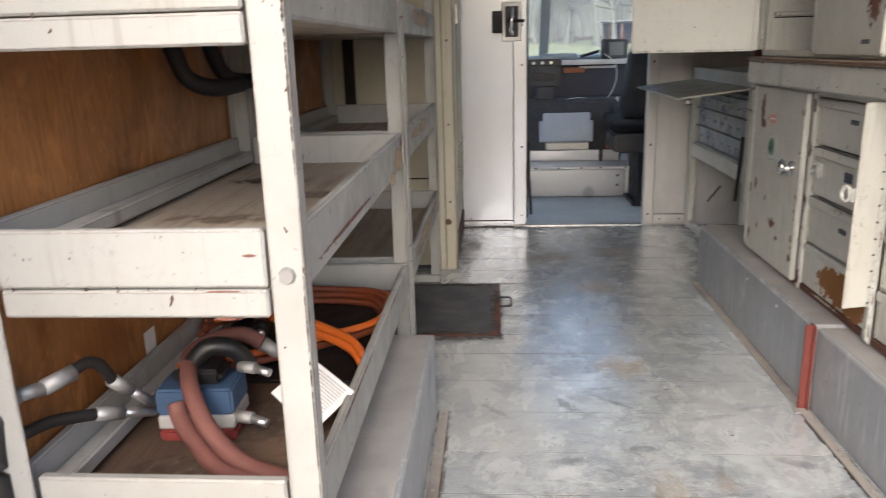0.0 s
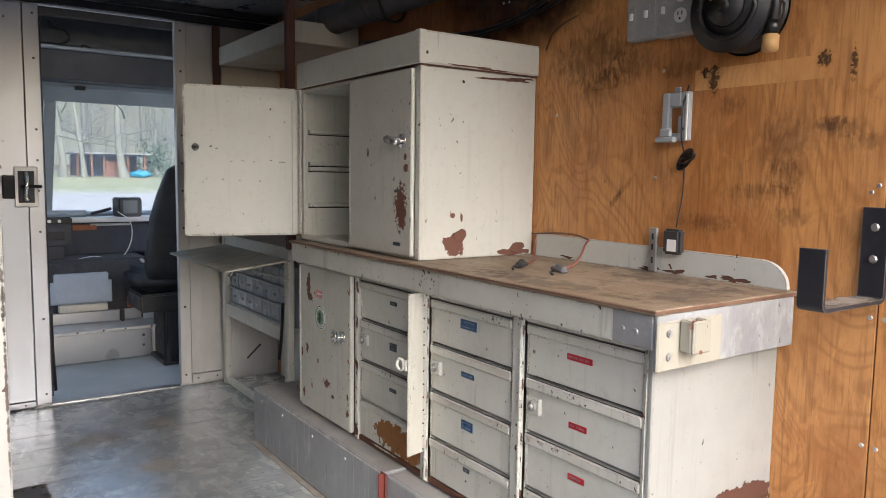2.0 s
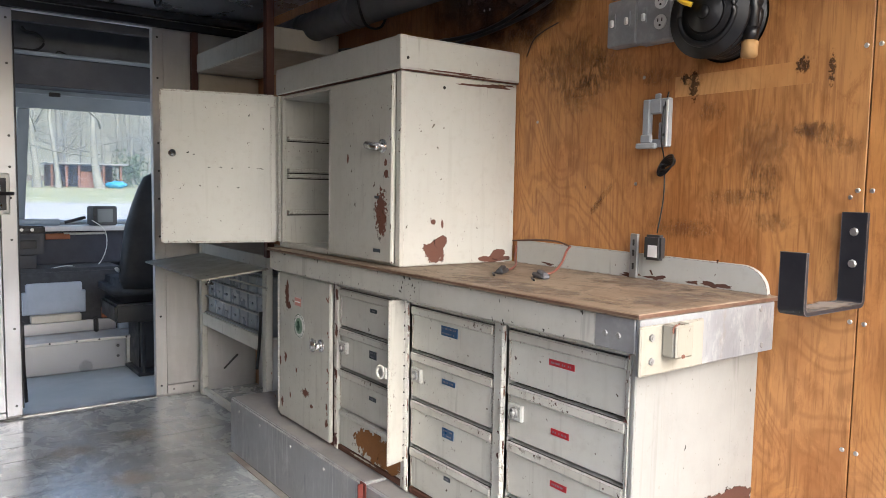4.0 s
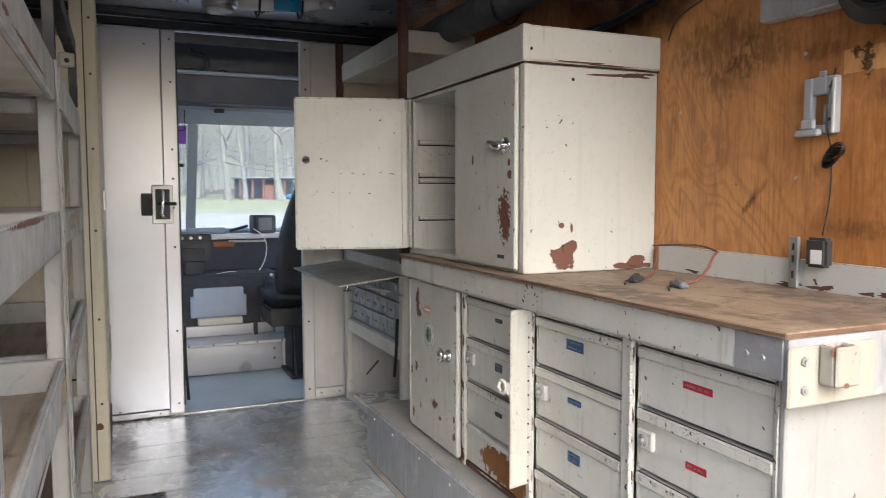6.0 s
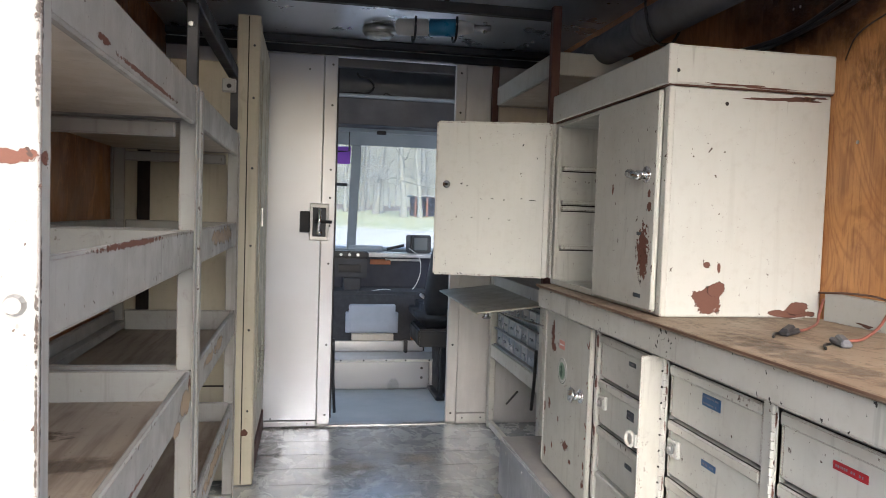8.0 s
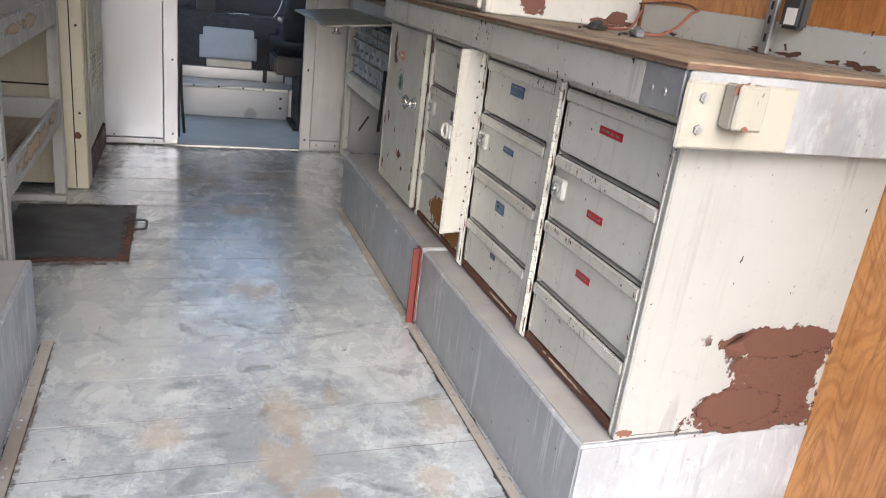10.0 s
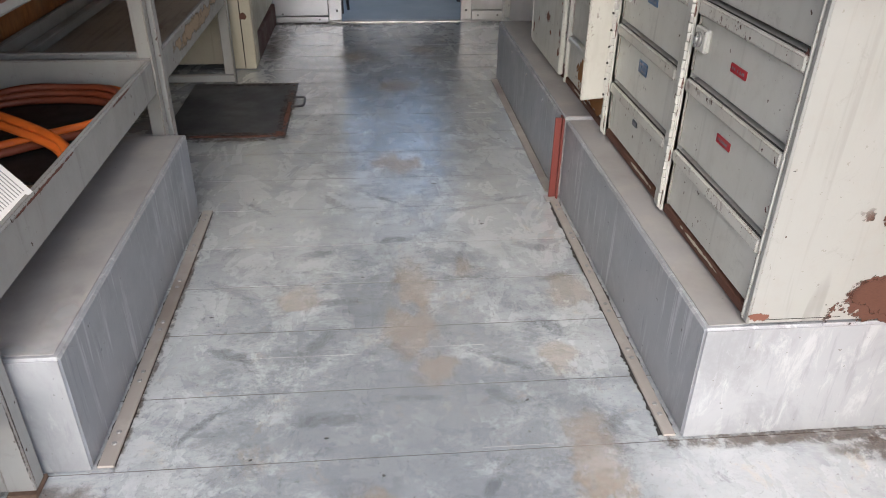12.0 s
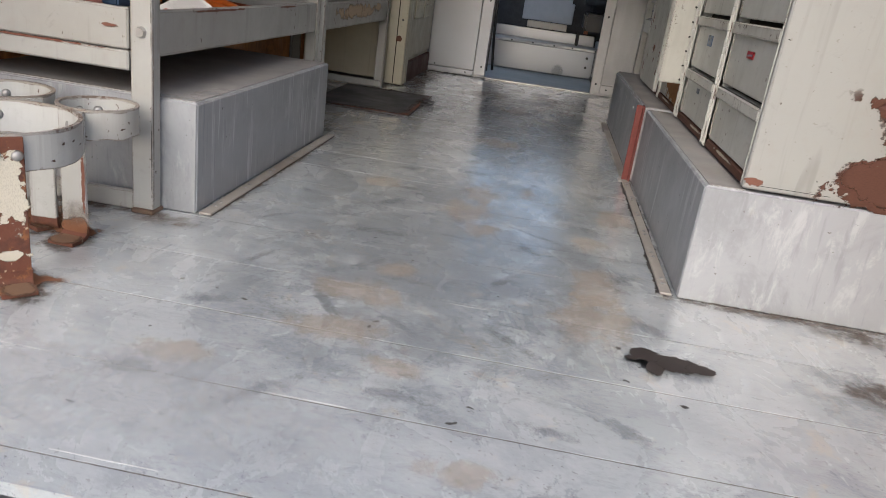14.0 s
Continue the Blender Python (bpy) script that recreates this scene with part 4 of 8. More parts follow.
def shelving(y0, y1, tops, label, seed, ends):
    s = thing("shelving_unit", (XL, y0, 0), label, "shelf", "white shelving units")
    posts = ((XA, y0, -1, 1), (XA, y1, -1, -1), (XL + 0.004, y0, 1, 1), (XL + 0.004, y1, 1, -1))
    for k, (x, y, sx, sy) in enumerate(posts):
        low = 0.004 if (k == 0 or y0 > 1.9 or k == 1) else 0.228
        high = 1.306 if k == 0 and ends else tops[-1] + 0.002
        part("post", angle_post(x, y, low, high, sx, sy), SHELFWHITE, s)
    for i, z in enumerate(tops):
        a, b = XL + 0.012, XA - 0.006
        inn0, inn1 = y0 + 0.006, y1 - 0.006
        part("side_rail", box(XA - 0.020, XA - 0.0045, y0 + 0.031, y1 - 0.031, z - 0.084, z, 0.004), SHELFWHITE, s)
        part("back_rail", box(XL + 0.010, XL + 0.026, inn0 + 0.03, inn1 - 0.03, z - 0.06, z, 0.003), SHELFWHITE, s)
        part("back_ledge", box(XL + 0.027, XL + 0.060, inn0 + 0.03, inn1 - 0.03, z - 0.062, z - 0.035, 0.004), SHELFWHITE, s)
        part("end_board", box(a + 0.04, XA - 0.047, y0 + 0.002, y0 + 0.018, z - 0.074, z, 0.003), SHELFWHITE, s)
        if ends:
            part("end_board", box(a + 0.04, XA - 0.047, y0 + 0.001, y0 + 0.018, z - 0.112, z - 0.076, 0.003), SHELFWHITE, s)
        part("end_board", box(a + 0.04, XA - 0.006, y1 - 0.018, y1 - 0.006, z - 0.074, z, 0.003), SHELFWHITE, s)
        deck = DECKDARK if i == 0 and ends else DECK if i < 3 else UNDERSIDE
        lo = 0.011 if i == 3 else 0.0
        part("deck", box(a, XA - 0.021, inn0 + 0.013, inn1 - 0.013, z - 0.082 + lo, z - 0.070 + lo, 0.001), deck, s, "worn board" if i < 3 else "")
    part("crossbar", box(XL + 0.05, XA - 0.048, y1 - 0.03, y1 - 0.012, 1.250, 1.284, 0.003), SHELFWHITE, s)
    c = bmesh.new()
    for z in tops:
        chips_along(c, (XA - 0.0045, y0 + 0.03, z - 0.002), (XA - 0.0045, y1 - 0.03, z - 0.002), Y, Z, seed + int(z * 100), 12, 0.004, 0.003)
        chips_along(c, (XA - 0.0045, y0 + 0.03, z - 0.066), (XA - 0.0045, y1 - 0.03, z - 0.066), Y, Z, seed + 7 + int(z * 100), 7, 0.0035, 0.004)
        chips_along(c, (XA - 0.0045, y0 + 0.03, z - 0.036), (XA - 0.0045, y1 - 0.03, z - 0.036), Y, Z, seed + 9 + int(z * 100), 4, 0.004, 0.03)
        if ends:
            chips_along(c, (XL + 0.06, y0 + 0.001, z - 0.075), (XA - 0.05, y0 + 0.001, z - 0.075), X, Z, seed + 3 + int(z * 100), 7, 0.003, 0.002)
            chips_along(c, (XL + 0.06, y0 + 0.0005, z - 0.06), (XA - 0.05, y0 + 0.0005, z - 0.06), X, Z, seed + 4 + int(z * 100), 3, 0.0035, 0.035)
    for k in (0, 1):
        y = posts[k][1]
        chips_along(c, (XA + 0.0003, y + (0.015 if k == 0 else -0.015), 0.05), (XA + 0.0003, y + (0.015 if k == 0 else -0.015), tops[-1]), Y, Z, seed + 50 + k, 18, 0.0034, 0.013)
    chips_along(c, (XA - 0.002, y0 - 0.0003, 0.05), (XA - 0.002, y0 - 0.0003, tops[-1]), X, Z, seed + 60, 18, 0.003, 0.003)
    chips_along(c, (XA - 0.02, y0 - 0.0003, 0.05), (XA - 0.02, y0 - 0.0003, tops[-1]), X, Z, seed + 61, 5, 0.003, 0.02)
    part("paint_wear", c, OLDCHIP, s, "knocked-off paint showing brown primer")
    return s


unit = shelving(0.985, 2.0, TOPS, "chipped white steel shelving with wooden decks over the wheel box", 100, True)
for z in (0.345, 0.665, 1.0, 1.325):
    part("bolt", bolt((-0.088, 0.985, z), -Y, 0.011, 0.007, n=10), ZINC, unit)
film("band_mark", (-0.088, 0.9842, 1.140), X, Z, 0.036, 0.011, CHIPFILM, unit, "band of worn red primer")
film("band_mark", (XA + 0.0009, 0.995, 1.140), Y, Z, 0.018, 0.010, CHIPFILM, unit)
part("foot", box(-0.108, XA + 0.004, 0.975, 1.02, 0.0012, 0.010, 0.002), DUSTYRUST, unit, "dusty brown foot plate")
part("toe_board", box(XL + 0.01, -0.11, 0.990, 1.002, 0.003, 0.040, 0.002), SHELFWHITE, unit)
for n2, (y, z, ru, rv, mt) in enumerate(((1.40, 1.040, 0.30, 0.008, CHIPFILM), (1.22, 1.300, 0.05, 0.008, CHIPFILM), (1.95, 0.70, 0.03, 0.03, CHIPFILM), (1.5, 1.295, 0.35, 0.006, CHIPFILM), (1.3, 0.66, 0.30, 0.006, CHIPFILM), (1.90, 0.67, 0.13, 0.04, TANFILM), (1.78, 0.64, 0.07, 0.02, TANFILM), (1.30, 0.379, 0.20, 0.004, CHIPFILM), (1.72, 0.379, 0.10, 0.004, CHIPFILM))):
    film("worn_paint", (XA - 0.0042 + 0.0001 * n2, y, z), Y, Z, ru, rv, mt, unit, "worn paint")
for n2, (x, z, ru, rv) in enumerate(((-0.13, 0.69, 0.014, 0.004), (-0.17, 0.645, 0.03, 0.002), (-0.17, 0.610, 0.03, 0.003), (-0.30, 0.308, 0.2, 0.003), (-0.15, 0.35, 0.03, 0.005))):
    film("worn_paint", (x, 0.9845 - 0.0001 * n2, z), X, Z, ru, rv, CHIPFILM, unit)
for n2, (z, rv, w2) in enumerate(((0.10, 0.10, 0.004), (0.45, 0.20, 0.003), (0.98, 0.05, 0.006), (0.88, 0.12, 0.004), (1.22, 0.05, 0.006), (1.28, 0.022, 0.010), (0.6, 0.10, 0.003))):
    film("worn_edge", (XA - 0.002, 0.9845 - 0.0001 * n2, z), X, Z, w2 * 0.5, rv, WORNEDGE, unit)
    film("worn_edge", (XA + 0.0004 + 0.0001 * n2, 0.989, z + 0.05), Y, Z, w2 * 0.5, rv, WORNEDGE, unit)
for n2, (x, y, z, ru, rv, mt) in enumerate(((-0.30, 1.35, 1, 0.14, 0.05, GRIME), (-0.20, 1.55, 1, 0.10, 0.06, GRIME), (-0.33, 1.72, 1, 0.12, 0.05, DIRT), (-0.18, 1.20, 1, 0.08, 0.08, GRIME), (-0.25, 1.15, 1, 0.16, 0.12, GRIME),
                                             (-0.28, 1.30, 2, 0.14, 0.16, GRIME), (-0.22, 1.62, 2, 0.12, 0.14, DIRT), (-0.36, 1.50, 2, 0.08, 0.30, GRIME), (-0.30, 1.12, 0, 0.12, 0.06, DIRT), (-0.22, 1.28, 0, 0.14, 0.10, DIRT))):
    film("deck_stain", (x, y, TOPS[z] - 0.0692 + 0.0001 * n2), X, Y, ru, rv, mt, unit, "dark stain on the board")
far_unit = shelving(2.045, 3.02, TOPS, "chipped white steel shelving with empty wooden decks", 200, False)
for n2, (y, z, ru, rv) in enumerate(((2.42, 1.012, 0.20, 0.030), (2.70, 1.020, 0.16, 0.030), (2.50, 0.690, 0.14, 0.028), (2.44, 0.352, 0.20, 0.034), (2.80, 0.36, 0.12, 0.02))):
    film("worn_paint", (XA - 0.0042 + 0.0001 * n2, y, z), Y, Z, ru, rv, TANFILM, far_unit, "paint worn to tan undercoat")
part("bottom_bar", box(XL + 0.05, XA, 3.0, 3.02, 0.008, 0.036, 0.003), SHELFWHITE, far_unit)
for n2, (y, z, ru, rv) in enumerate(((2.50, 0.350, 0.45, 0.034), (2.62, 1.01, 0.30, 0.034), (2.3, 0.69, 0.2, 0.02))):
    film("worn_paint", (XA - 0.0042 + 0.0001 * n2, y, z), Y, Z, ru, rv, TANFILM, far_unit, "rail worn to tan")

# black angle-iron rail above the shelving
rail = thing("guard_rail", (XA, 0.985, TOPS[-1]), "black angle-iron guard rail bolted above the white shelving", "rail")
part("rail", box(XA - 0.036, XA - 0.002, 0.985, 2.93, 1.548, 1.586, 0.003), BLACKIRON, rail)
for y in (0.990, 1.965, 2.90):
    part("post", angle_post(XA - 0.001, y, 1.307 if y < 1 else TOPS[-1] + 0.003, 1.547, -1, 1, 0.034 if y < 1 else 0.024, 0.024, 0.005), BLACKIRON, rail)
    part("bolt", bolt((XA - 0.016, y, 1.50), -Y, 0.007, 0.005), ZINC, rail)
part("bracket", box(XA - 0.05, XA - 0.004, 2.86, 2.885, 1.49, 1.535, 0.003), SHELFWHITE, rail, "white bracket with a bolt hole")
part("bolt", bolt((XA - 0.026, 2.86, 1.51), -Y, 0.008, 0.002), BLACKMARK, rail)


# ---- tall locker behind the shelving ----
def locker():
    k = thing("tall_locker", (XL, 3.2, 0), "tall cream-painted steel locker with louvred side against the bulkhead", "locker")
    part("body", box(XL + 0.002, -0.03, 3.20, 3.965, 0.02, 1.655, 0.004), LOCKER, k)
    part("corner_post", box(-0.10, -0.012, 3.185, 3.23, 0.004, 1.835, 0.004), LOCKER, k, "cream corner post with a groove")
    part("corner_post", box(-0.029, -0.012, 3.24, 3.30, 0.004, 1.82, 0.003), LOCKER, k)
    part("side_panel", box(-0.029, -0.018, 3.31, 3.95, 0.12, 1.82, 0.003), LOCKER, k)
    for y0, y1 in ((3.36, 3.58), (3.62, 3.84)):
        part("door", box(-0.0175, -0.010, y0, y1, 0.30, 1.70, 0.003), LOCKER, k)
        for j in range(7):
            part("louvre", box(-0.0105, -0.005, y0 + 0.04, y1 - 0.04, 0.36 + j * 0.022, 0.366 + j * 0.022, 0.001), LOCKER, k)
    part("plinth", box(-0.09, -0.014, 3.25, 3.96, 0.003, 0.10, 0.003), BROWNIRON, k, "rusty plinth")
    part("front_seam", box(XL + 0.03, -0.11, 3.196, 3.199, 0.395, 0.401), DARKGAP, k)
    part("front_seam", box(-0.058, -0.054, 3.1835, 3.1845, 0.01, 1.83), DARKGAP, k)
    part("dark_slot", box(-0.455, -0.410, 3.190, 3.1985, 0.42, 1.60), DARKGAP, k, "dark strip on the locker front")
    hole = patch((-0.045, 3.1845, 0.215), X, Z, 0.013, 0.015, 51, n=12, jag=0.2)
    part("worn_lock", hole, RUST, k, "worn lock hole")
    for z in (0.3, 0.62, 0.95, 1.25, 1.52, 1.72):
        part("screw", bolt((-0.035, 3.185, z), -Y, 0.005, 0.003), STEELDARK, k)
    part("hinge", box(-0.012, -0.002, 3.42, 3.45, 1.02, 1.10, 0.002), ZINC, k)


locker()


# ---- drawer cabinets ----
XC = 1.02                       # plane of the cabinet fronts
ZW = 0.868                      # worktop
ROWS4 = (0.245, 0.368, 0.505, 0.641, 0.771)


def tape(parent, y, z, wide, high, material, seed, rows=1):
    lab = part("label", box(XC + 0.0065, XC + 0.0085, y - wide / 2, y + wide / 2, z - high / 2, z + high / 2), material, parent, "embossed label tape")
    r = random.Random(seed)
    m = bmesh.new()
    for row in range(rows):
        zz = z + (row - (rows - 1) / 2) * high / rows
        p = y + wide / 2 - 0.006
        while p > y - wide / 2 + 0.008:
            step = r.uniform(0.0035, 0.007)
            if r.random() < 0.82:
                box(XC + 0.0060, XC + 0.0064, p - step * 0.5, p, zz - high / rows * 0.15, zz + high / rows * 0.15, 0, m)
            p -= step
    part("lettering", m, TAPETEXT, lab)


def latch(parent, y, z):
    p = part("latch", box(XC - 0.004, XC + 0.0075, y - 0.024, y + 0.024, z - 0.020, z + 0.020, 0.003), CREAM, parent, "small cream latch plate")
    part("rose", rod((XC - 0.004, y, z), (XC - 0.008, y, z), 0.013, 16), DULLZINC, p, "worn round latch", True)
    part("knob", rod((XC - 0.008, y, z), (XC - 0.013, y, z), 0.007, 12, 0.005), ZINC, p, "", True)
    part("knob", box(XC - 0.011, XC - 0.008, y - 0.003, y + 0.003, z - 0.012, z + 0.012, 0.001), DULLZINC, p)
    for dy, dz in ((-0.018, 0.014), (0.018, -0.014)):
        part("screw", bolt((XC - 0.004, y + dy, z + dz), -X, 0.003, 0.0012), DULLZINC, p)


def drawer(parent, y0, y1, z0, z1, seed):
    y0, y1 = y0 + 0.002, y1 - 0.002
    d = part("drawer", box(XC + 0.008, XC + 0.030, y0, y1, z0 + 0.0045, z1 - 0.004, 0.002), CABINET, parent)
    lip = part("lip", box(XC - 0.001, XC + 0.0075, y0 + 0.002, y1 - 0.002, z1 - 0.028, z1 - 0.004, 0.003), LIPPAINT, d, "rubbed pull lip")
    # Black strip along the lip paints the shadow of the gap above.
    part("lip_dirt", box(XC + 0.0042, XC + 0.0078, y0 + 0.004, y1 - 0.004, z1 - 0.0045, z1 - 0.0030), BLACKMARK, lip, "black strip painted for the shade in the gap")
    for y in (y0 + 0.004, y1 - 0.004):
        part("rim", box(XC + 0.005, XC + 0.0077, y - 0.0035, y + 0.0035, z0 + 0.010, z1 - 0.029, 0.001), LIPPAINT, d)
    c = bmesh.new()
    chips_along(c, (XC - 0.0012, y0, z1 - 0.015), (XC - 0.0012, y1, z1 - 0.015), -Y, Z, seed, 6, 0.004, 0.006)
    chips_along(c, (XC + 0.0078, y0 + .01, (z0 + z1) / 2), (XC + 0.0078, y1 - .01, (z0 + z1) / 2), -Y, Z, seed + 1, 4, 0.0035, 0.045)
    part("paint_wear", c, OLDCHIP, d)
    return d


def carcass(name, y0, y1, label, group):
    k = thing(name, (XR, y0, 0.228), label, "cabinet", group)
    t = 0.012
    part("back", box(XR - 0.014, XR - 0.002, y0 + t, y1 - t, 0.232, 0.778), CABINET, k)
    part("base", box(XC + 0.02, XR - 0.015, y0 + t + .001, y1 - t - .001, 0.230, 0.240), CABINET, k)
    # Black sheet behind the fronts paints the shade inside the carcass.
    part("interior", box(XC + 0.032, XC + 0.04, y0 + t + .001, y1 - t - .001, 0.242, 0.777), DARKGAP, k, "black sheet painted for the shade inside")
    part("side", box(XC + 0.002, XR - 0.002, y0, y0 + t - .001, 0.2285, 0.780, 0.001), CABINET, k)
    part("side", box(XC + 0.002, XR - 0.002, y1 - t + .001, y1, 0.2285, 0.780, 0.001), CABINET, k)
    part("bottom_rail", box(XC + 0.004, XC + 0.026, y0 + t, y1 - t, 0.2285, 0.246, 0.002), RUST, k, "bare rusty bottom rail")
    for n2, f in enumerate((0.25 + 0.4 * math.sin(40 * y0) ** 2,)):
        film("paint_left", (XC + 0.0035 - 0.0002 * n2, y0 + (y1 - y0) * f, 0.243), -Y, Z, 0.11, 0.005, CREAMFILM, k, "cream paint left on the rail")
    return k


def piano_hinge(parent, x, y, z0, z1):
    """One knuckled barrel: a turned bar with a groove at every knuckle."""
    b, n, side = bmesh.new(), int((z1 - z0) / 0.016), 7
    step, rows = (z1 - z0) / n, []
    for i in range(n):
        z, dx = z0 + step * i, 0.0007 * (i % 2)
        for f, r in ((0.0, 0.0026), (0.07, 0.0052), (0.93, 0.0052), (1.0, 0.0026)):
            rows.append([b.verts.new((x - dx + r * math.cos(6.283 * k / side), y + r * math.sin(6.283 * k / side), z + step * f)) for k in range(side)])
    for p, q in zip(rows, rows[1:]):
        for k in range(side):
            b.faces.new((p[k], p[(k + 1) % side], q[(k + 1) % side], q[k]))
    b.faces.new(rows[0][::-1])
    b.faces.new(rows[-1])
    part("piano_hinge", b, HINGEPAINT, parent, "painted piano hinge")


def drawer_cabinets():
    spec = (
        (1.045, 1.425, 1.052, 1.410, REDTAPE, ("drawer_cabinet", "cream steel cabinet of four drawers with red label tapes")),
        (1.425, 1.835, 1.458, 1.820, BLUETAPE, ("drawer_cabinet", "cream steel cabinet of four drawers with blue label tapes")),
        (1.835, 2.258, 1.862, 2.238, BLACKTAPE, ("drawer_cabinet", "cream steel cabinet of three drawers over a rusted panel")),
    )
    for n, (y0, y1, a, b, tp, (name, label)) in enumerate(spec):
        k = carcass(name, y0, y1, label, "drawer cabinets")
        part("stile", box(XC - 0.002, XC + 0.012, b + 0.004, y1 - 0.0005, 0.2285, 0.780, 0.002), CABINET, k)
        part("stile", box(XC - 0.001, XC + 0.012, y0 + 0.0005, a - 0.003, 0.2285, 0.780, 0.002), CABINET, k)
        part("top_rail", box(XC + 0.001, XC + 0.020, a + 0.001, b - 0.001, 0.7715, 0.7825, 0.002), LIPPAINT, k, "cream rail over the top drawer")
        rows = list(zip(ROWS4, ROWS4[1:]))
        if n == 2:
            rows = rows[1:]
        for i, (z0, z1) in enumerate(rows):
            d = drawer(k, a, b, z0, z1, 500 + 40 * n + 5 * i)
            top = len(rows) - 1 - i
            if n == 0 and top < 3:
                tape(d, 1.238, (0.716, 0.562, 0.444)[top], (0.076, 0.054, 0.05)[top], 0.014, tp, 60 + i)
            if n == 1:
                tape(d, 1.645, z0 + 0.079, (0.07, 0.055, 0.05, 0.028)[top], (0.026, 0.014, 0.026, 0.012)[top], BLUETAPE if top < 3 else BLACKTAPE, 70 + i, 2 if top in (0, 2) else 1)
            if n == 2:
                tape(d, 2.03, z0 + 0.079, 0.04, (0.012, 0.024, 0.012)[top], BLACKTAPE, 80 + i, 2 if top == 1 else 1)
            film("rust_bloom", (XC - 0.0026, b + 0.007, z1 - 0.022), -Y, Z, 0.012, 0.026, CHIPFILM, d, "rust at the end of the lip")
            if top == 1:
                latch(d, b - 0.035, z0 + 0.072)
        if n == 2:
            p = part("lower_panel", box(XC + 0.006, XC + 0.02, a, b, 0.249, 0.368, 0.002), CABINET, k, "bottom panel with paint rusted away")
            film("rust_patch", (XC + 0.0055, 2.00, 0.300), -Y, Z, 0.20, 0.075, RUSTSHARP, p, "large brown rust patch")
            film("rust_patch", (XC + 0.0053, 1.92, 0.285), -Y, Z, 0.10, 0.06, RUSTSHARP, p)
            part("lip", box(XC - 0.004, XC + 0.010, a + 0.01, b - 0.01, 0.350, 0.369, 0.004), CABINET, p)
        if n < 2:
            piano_hinge(k, XC - 0.003, b + 0.010, 0.235, 0.775)
        c = bmesh.new()
        chips_along(c, (XC - 0.0025, b + 0.012, 0.24), (XC - 0.0025, b + 0.012, 0.775), -Y, Z, 700 + n, 26, 0.008, 0.012)
        chips_along(c, (XC - 0.0025, y0 + 0.004, 0.24), (XC - 0.0025, y0 + 0.004, 0.775), -Y, Z, 720 + n, 16, 0.006, 0.004)
        patch((XC - 0.0022, b + 0.01, 0.262), -Y, Z, 0.010, 0.022, 740 + n, bm=c)
        patch((XC - 0.0022, b + 0.012, 0.49), -Y, Z, 0.006, 0.014, 744 + n, bm=c)
        part("paint_wear", c, BROWNIRON, k)
        if n == 0:
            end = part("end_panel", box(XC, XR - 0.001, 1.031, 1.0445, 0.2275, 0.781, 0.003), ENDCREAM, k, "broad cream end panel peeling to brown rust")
            for n2, (x, z, ru, rv) in enumerate(((1.31, 0.250, 0.24, 0.055), (1.345, 0.335, 0.17, 0.15), (1.215, 0.280, 0.045, 0.045), (1.32, 0.405, 0.21, 0.045), (1.27, 0.275, 0.13, 0.06), (1.036, 0.242, 0.024, 0.011))):
                film("bare_patch", (x, 1.0305 - 0.0002 * n2, z), X, Z, ru, rv, ENDRUST if ru > 0.03 else CHIPFILM, end, "peeled patch of brown rust")
            part("bottom_seam", box(1.05, 1.17, 1.0302, 1.0308, 0.2355, 0.2363), BLACKMARK, end)
            c = bmesh.new()
            chips_along(c, (1.03, 1.0305, 0.5), (1.42, 1.0305, 0.5), X, Z, 730, 10, 0.004, 0.22)
            part("paint_wear", c, BLACKMARK, end)
            flap = bmesh.new()
            vs = [flap.verts.new(p) for p in ((1.20, 1.029, 0.40), (1.235, 1.029, 0.41), (1.235, 1.006, 0.445), (1.25, 1.028, 0.385))]
            flap.faces.new(vs[:3])
            flap.faces.new((vs[0], vs[3], vs[1]))
            part("paint_flap", flap, BROWNIRON, end, "curled flake of paint")
        if n == 2:
            lm = pose(XC - 0.004, 1.838, 0, 0, 0, 14)
            st = part("locking_bar", box(-0.068, 0.0, -0.003, 0.003, 0.318, 0.785, 0.002, m=lm), LIPPAINT, k, "hinged cream locking bar swung open")
            part("hasp", box(-0.071, -0.065, 0.0035, 0.014, 0.566, 0.598, 0.002, m=lm), CREAM, st, "hasp tongue")
            eye = [lm @ Vector((-0.068, 0.029 + 0.014 * math.cos(a), 0.582 + 0.016 * math.sin(a))) for a in [j * math.pi / 8 for j in range(17)]]
            part("hasp_eye", tube(eye, 0.0048, 8, 2), HINGEPAINT, st, "white ring eye", True)
            piano_hinge(st, XC - 0.006, 1.836, 0.318, 0.783)
            c = bmesh.new()
            for i in range(12):
                patch((XC - 0.012 - 0.0, 1.832 - 0.0, 0.33 + 0.038 * i), X, Z, 0.003, 0.003, 800 + i, n=8, jag=0.3, lift=0.004, bm=c)
            part("screw_holes", c, BLACKMARK, st)


